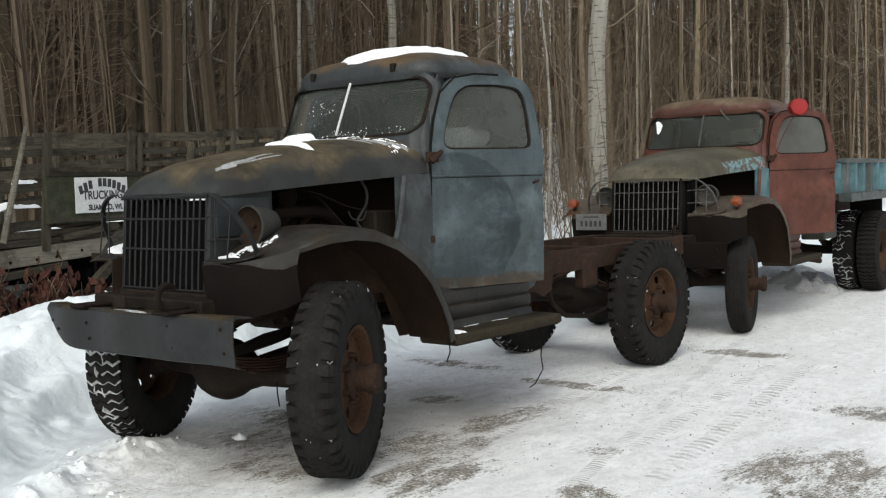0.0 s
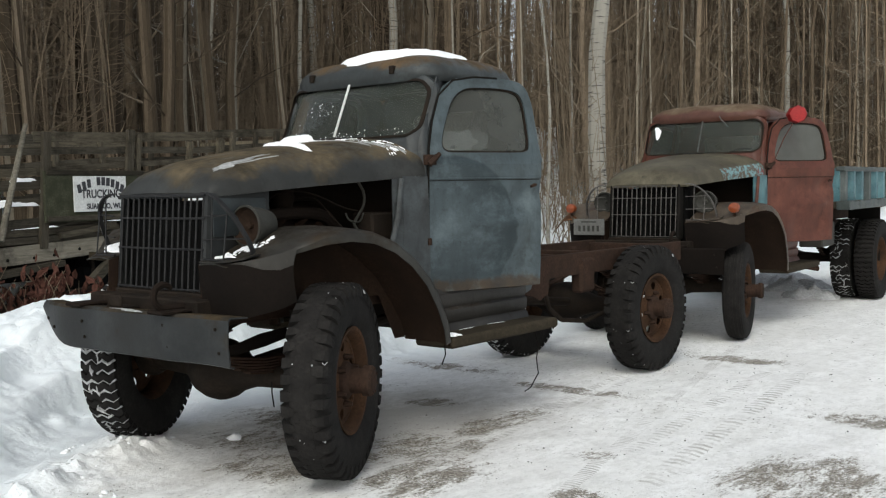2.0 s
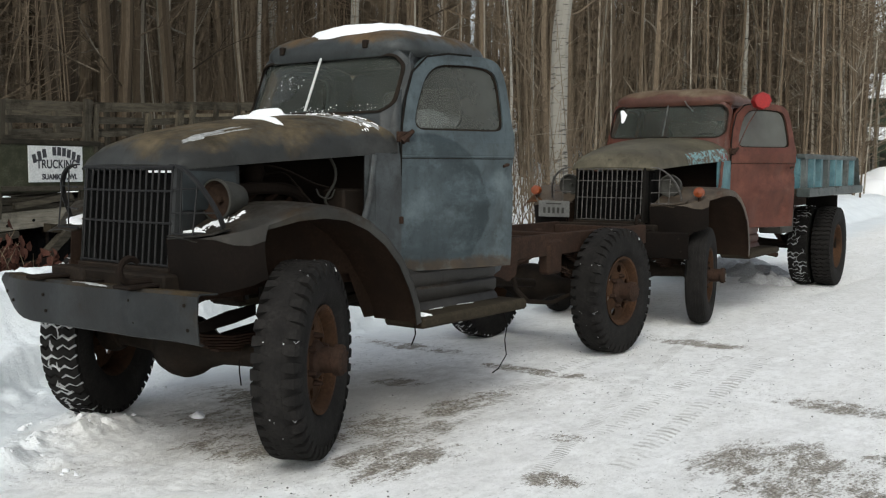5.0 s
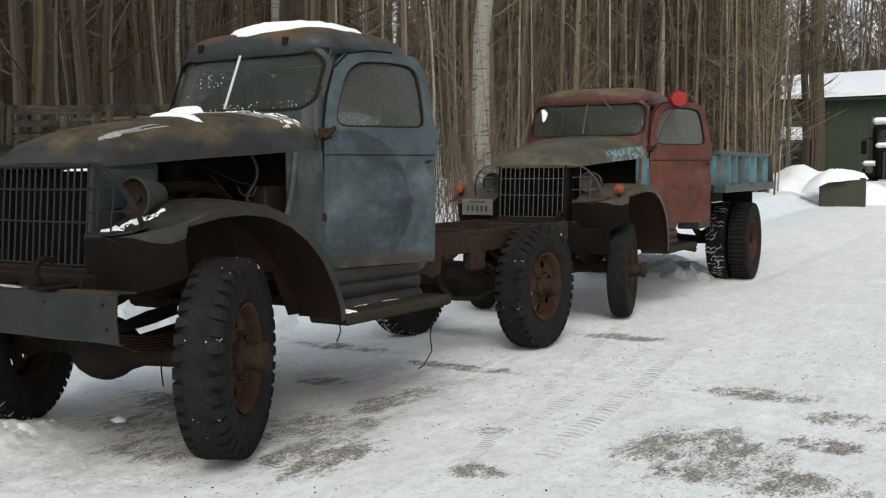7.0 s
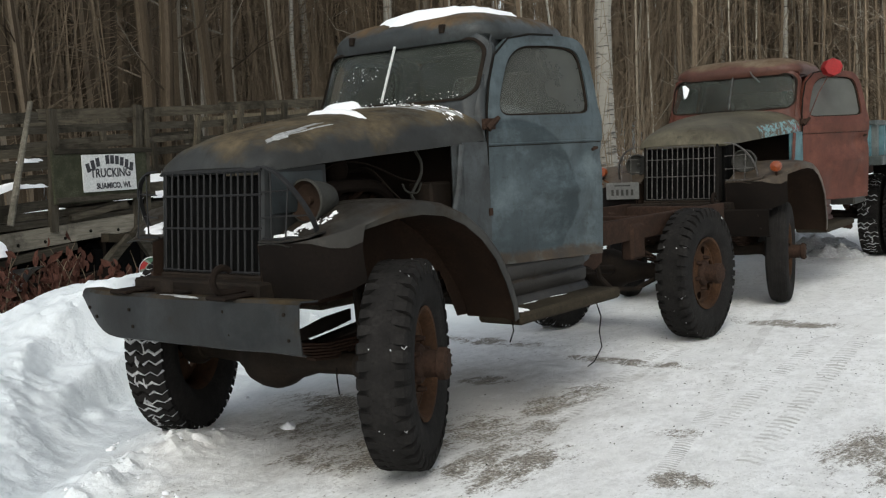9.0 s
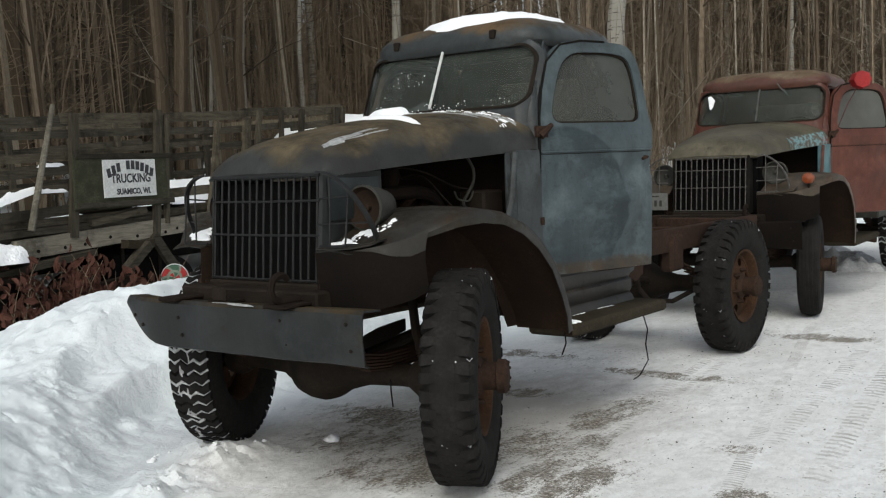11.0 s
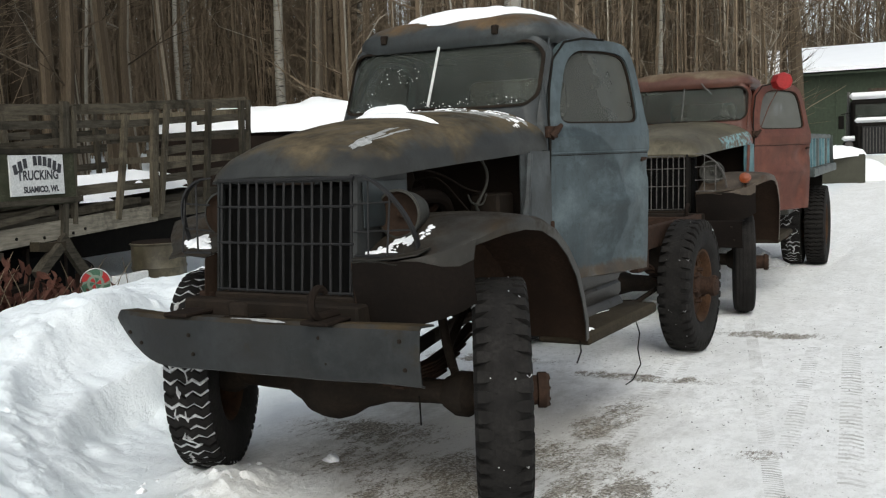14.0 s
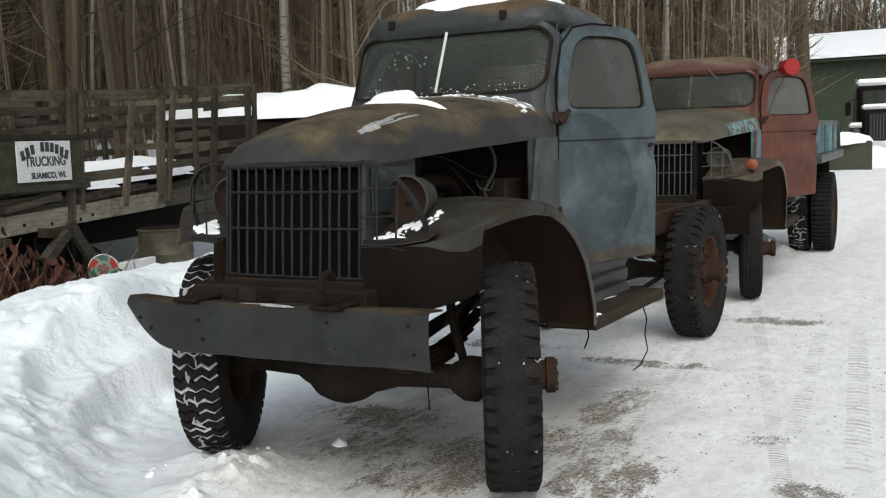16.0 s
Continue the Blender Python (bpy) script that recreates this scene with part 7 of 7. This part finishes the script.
thing("snow_bank", "ploughed heap of snow behind the block", "snow", shape=blob(-1.9, 26.4, 1.8, 0.9, lambda x, y: GZ(x, y) - 0.05, 0.8, 72, 0, 0.10, 48, 9), material=SNOW)
roof = thing("covered_vehicle", "long dark vehicle buried under a thick snow cover", "vehicle", m=pose(-8.2, 10.2, 0.10, 0, 0, 27))
part("body", Shape().box(-2.3, 2.40, 0.0, 1.8, 0.35, 1.95, b=0.1), RUST_BROWN, roof)
part("wheel", Shape().lathe([(0.0, -0.1), (0.33, -0.1), (0.36, 0), (0.33, 0.1), (0.0, 0.1)], 20, pose(-0.9, 0.1, 0.33, 0, 0, -90)), RUBBER, roof)
part("wheel", Shape().lathe([(0.0, -0.1), (0.33, -0.1), (0.36, 0), (0.33, 0.1), (0.0, 0.1)], 20, pose(1.5, 0.1, 0.33, 0, 0, -90)), RUBBER, roof)
part("snow_cover", blob(0.06, 0.9, 2.55, 1.05, lambda x, y: 1.92, 0.52, 73, 0, 0.08, 48, 8), SNOW, roof, "thick smooth snow cover")

for k, (x, y, w, h) in enumerate(((-0.10, 9.2, 0.38, 0.10), (-0.55, 10.1, 0.45, 0.12), (-1.1, 10.9, 0.5, 0.14))):
    thing("slush_mound", "grey mound of broken slush beside the red truck", "snow", "slush mounds", shape=blob(x, y, w, 0.7 * w, lambda a, b: GZ(a, b) - 0.02 + 0.10 * chunks(a, b, 7.0) * max(0.0, 1 - ((a - x) ** 2 + (b - y) ** 2) / (w * w)), h, 120 + k, 40 * k, 0.35, 40, 9), material=GREY_SNOW)
flakes = Shape()
rnd = random.Random(77)
for _ in range(70):
    if rnd.random() < 0.6:
        u, v = rnd.uniform(-0.5, 0.52), 1.778 + abs(rnd.gauss(0, 0.022))
    else:
        u, v = rnd.gauss(-0.22, 0.07), rnd.gauss(1.96, 0.05)
    k = rnd.uniform(0.0012, 0.0042)
    c = Vector(shield(u, v, 0.008)) + Vector((0, -0.08, 0))
    flakes.put([c + Vector((-k, -0.003, -k * 0.5)), c + Vector((k * 0.4, -0.004, -k)), c + Vector((k, -0.003, k * 0.3)), c + Vector((-k * 0.3, -0.004, k)), c + Vector((0, -0.008, 0))], [(0, 1, 4), (1, 2, 4), (2, 3, 4), (3, 0, 4)])
thing("snow_specks", "specks of frozen snow on the windshield glass", "snow", kind="stuff", shape=flakes, material=SNOW)


def lumps(spots, seed):
    """Small broken lumps of snow, each a rough ball, joined."""
    rnd, sh = random.Random(seed), Shape()
    for x, y, z, r in spots:
        rings = []
        for i in range(5):
            a = -1.2 + 0.68 * i
            rings.append([(x + r * rnd.uniform(0.55, 1.35) * math.cos(a) * math.cos(b), y + r * rnd.uniform(0.55, 1.35) * math.cos(a) * math.sin(b), z + 0.75 * r * math.sin(a) * rnd.uniform(0.8, 1.2)) for b in (math.pi * k / 4 for k in range(8))])
        sh.loft(rings, True, True)
    return sh


rnd = random.Random(91)
spots = []
for _ in range(50):
    y = rnd.uniform(-2.2, 3.0)
    x = foot_line(y) + rnd.gauss(0.0, 0.30)
    r = rnd.choice((1, 1, 1, 1, 2)) * rnd.uniform(0.004, 0.013)
    spots.append((x, y, ground_height(x, y) + 0.1 * r, r))
for _ in range(34):
    q = rnd.uniform(-1.7, 0.1)
    x, y = -0.45 - 0.55 * (q + 0.5) + rnd.gauss(0, 0.22), q
    r = rnd.choice((1, 1, 1, 2)) * rnd.uniform(0.004, 0.013)
    spots.append((x, y, ground_height(x, y) + 0.1 * r, r))
spots += [(-0.28, 0.20, 0.004, 0.042)]
bits = []
for _ in range(8):
    y = rnd.uniform(-2.2, 0.6)
    x = foot_line(y) - rnd.uniform(0.05, 1.1)
    r = rnd.uniform(0.004, 0.013)
    bits.append((x, y, ground_height(x, y) + 0.2 * r, r))
tagged(new("bark_bits", lumps(bits, 95).mesh("bark_bits", RUST_BROWN, crease=3.0)), "dark bits of bark dropped on the snow bank", "debris", kind="stuff")
clods = new("snow_clods", lumps(spots, 92).mesh("snow_clods", SNOW, crease=3.0))
tagged(clods, "broken clods of snow along the foot of the bank", "snow", kind="stuff")
crumbs = Shape()
for k in range(120):
    u, y, r = rnd.uniform(-0.50, 0.58), 0.915 - 0.16 * rnd.random() ** 1.6, rnd.choice((1, 1, 1, 2)) * rnd.uniform(0.002, 0.0075)
    q = blob(u, y, 1.8 * r, 0.6 * r, hood_top, 0.003 + 0.2 * r, 200 + k, rnd.uniform(-30, 30), 0.8, 12, 3)
    crumbs.put(q.v, q.f, M1)
for k in range(26):
    u, r = rnd.uniform(0.42, 0.62), rnd.uniform(0.004, 0.014)
    y = -0.36 + 0.9 * (u - 0.42) + rnd.gauss(0, 0.03)
    q = blob(u, y, r, r, fender_top, 0.004 + 0.3 * r, 300 + k, rnd.uniform(0, 90), 0.8, 12, 3)
    crumbs.put(q.v, q.f, M1)
tagged(new("snow_crumbs", crumbs.mesh("snow_crumbs", SNOW, crease=3.0)), "crumbs of frozen snow lying at the foot of the windshield", "snow", kind="stuff")
spots = []
for _ in range(150):
    cx, cy, wide = rnd.uniform(0.3, 3.6), rnd.uniform(-0.6, 6.0), rnd.uniform(0.04, 0.4)
    for _ in range(rnd.randint(2, 12)):
        x, y = rnd.gauss(cx, wide), rnd.gauss(cy, wide)
        r = rnd.uniform(0.12, 0.5) ** 2 * 0.024
        spots.append((x, y, ground_height(x, y) + 0.1 * r, r))
tagged(new("gravel", lumps(spots, 94).mesh("gravel", CONCRETE, crease=3.0)), "loose dirty pebbles scattered on the packed snow", "gravel", kind="stuff")
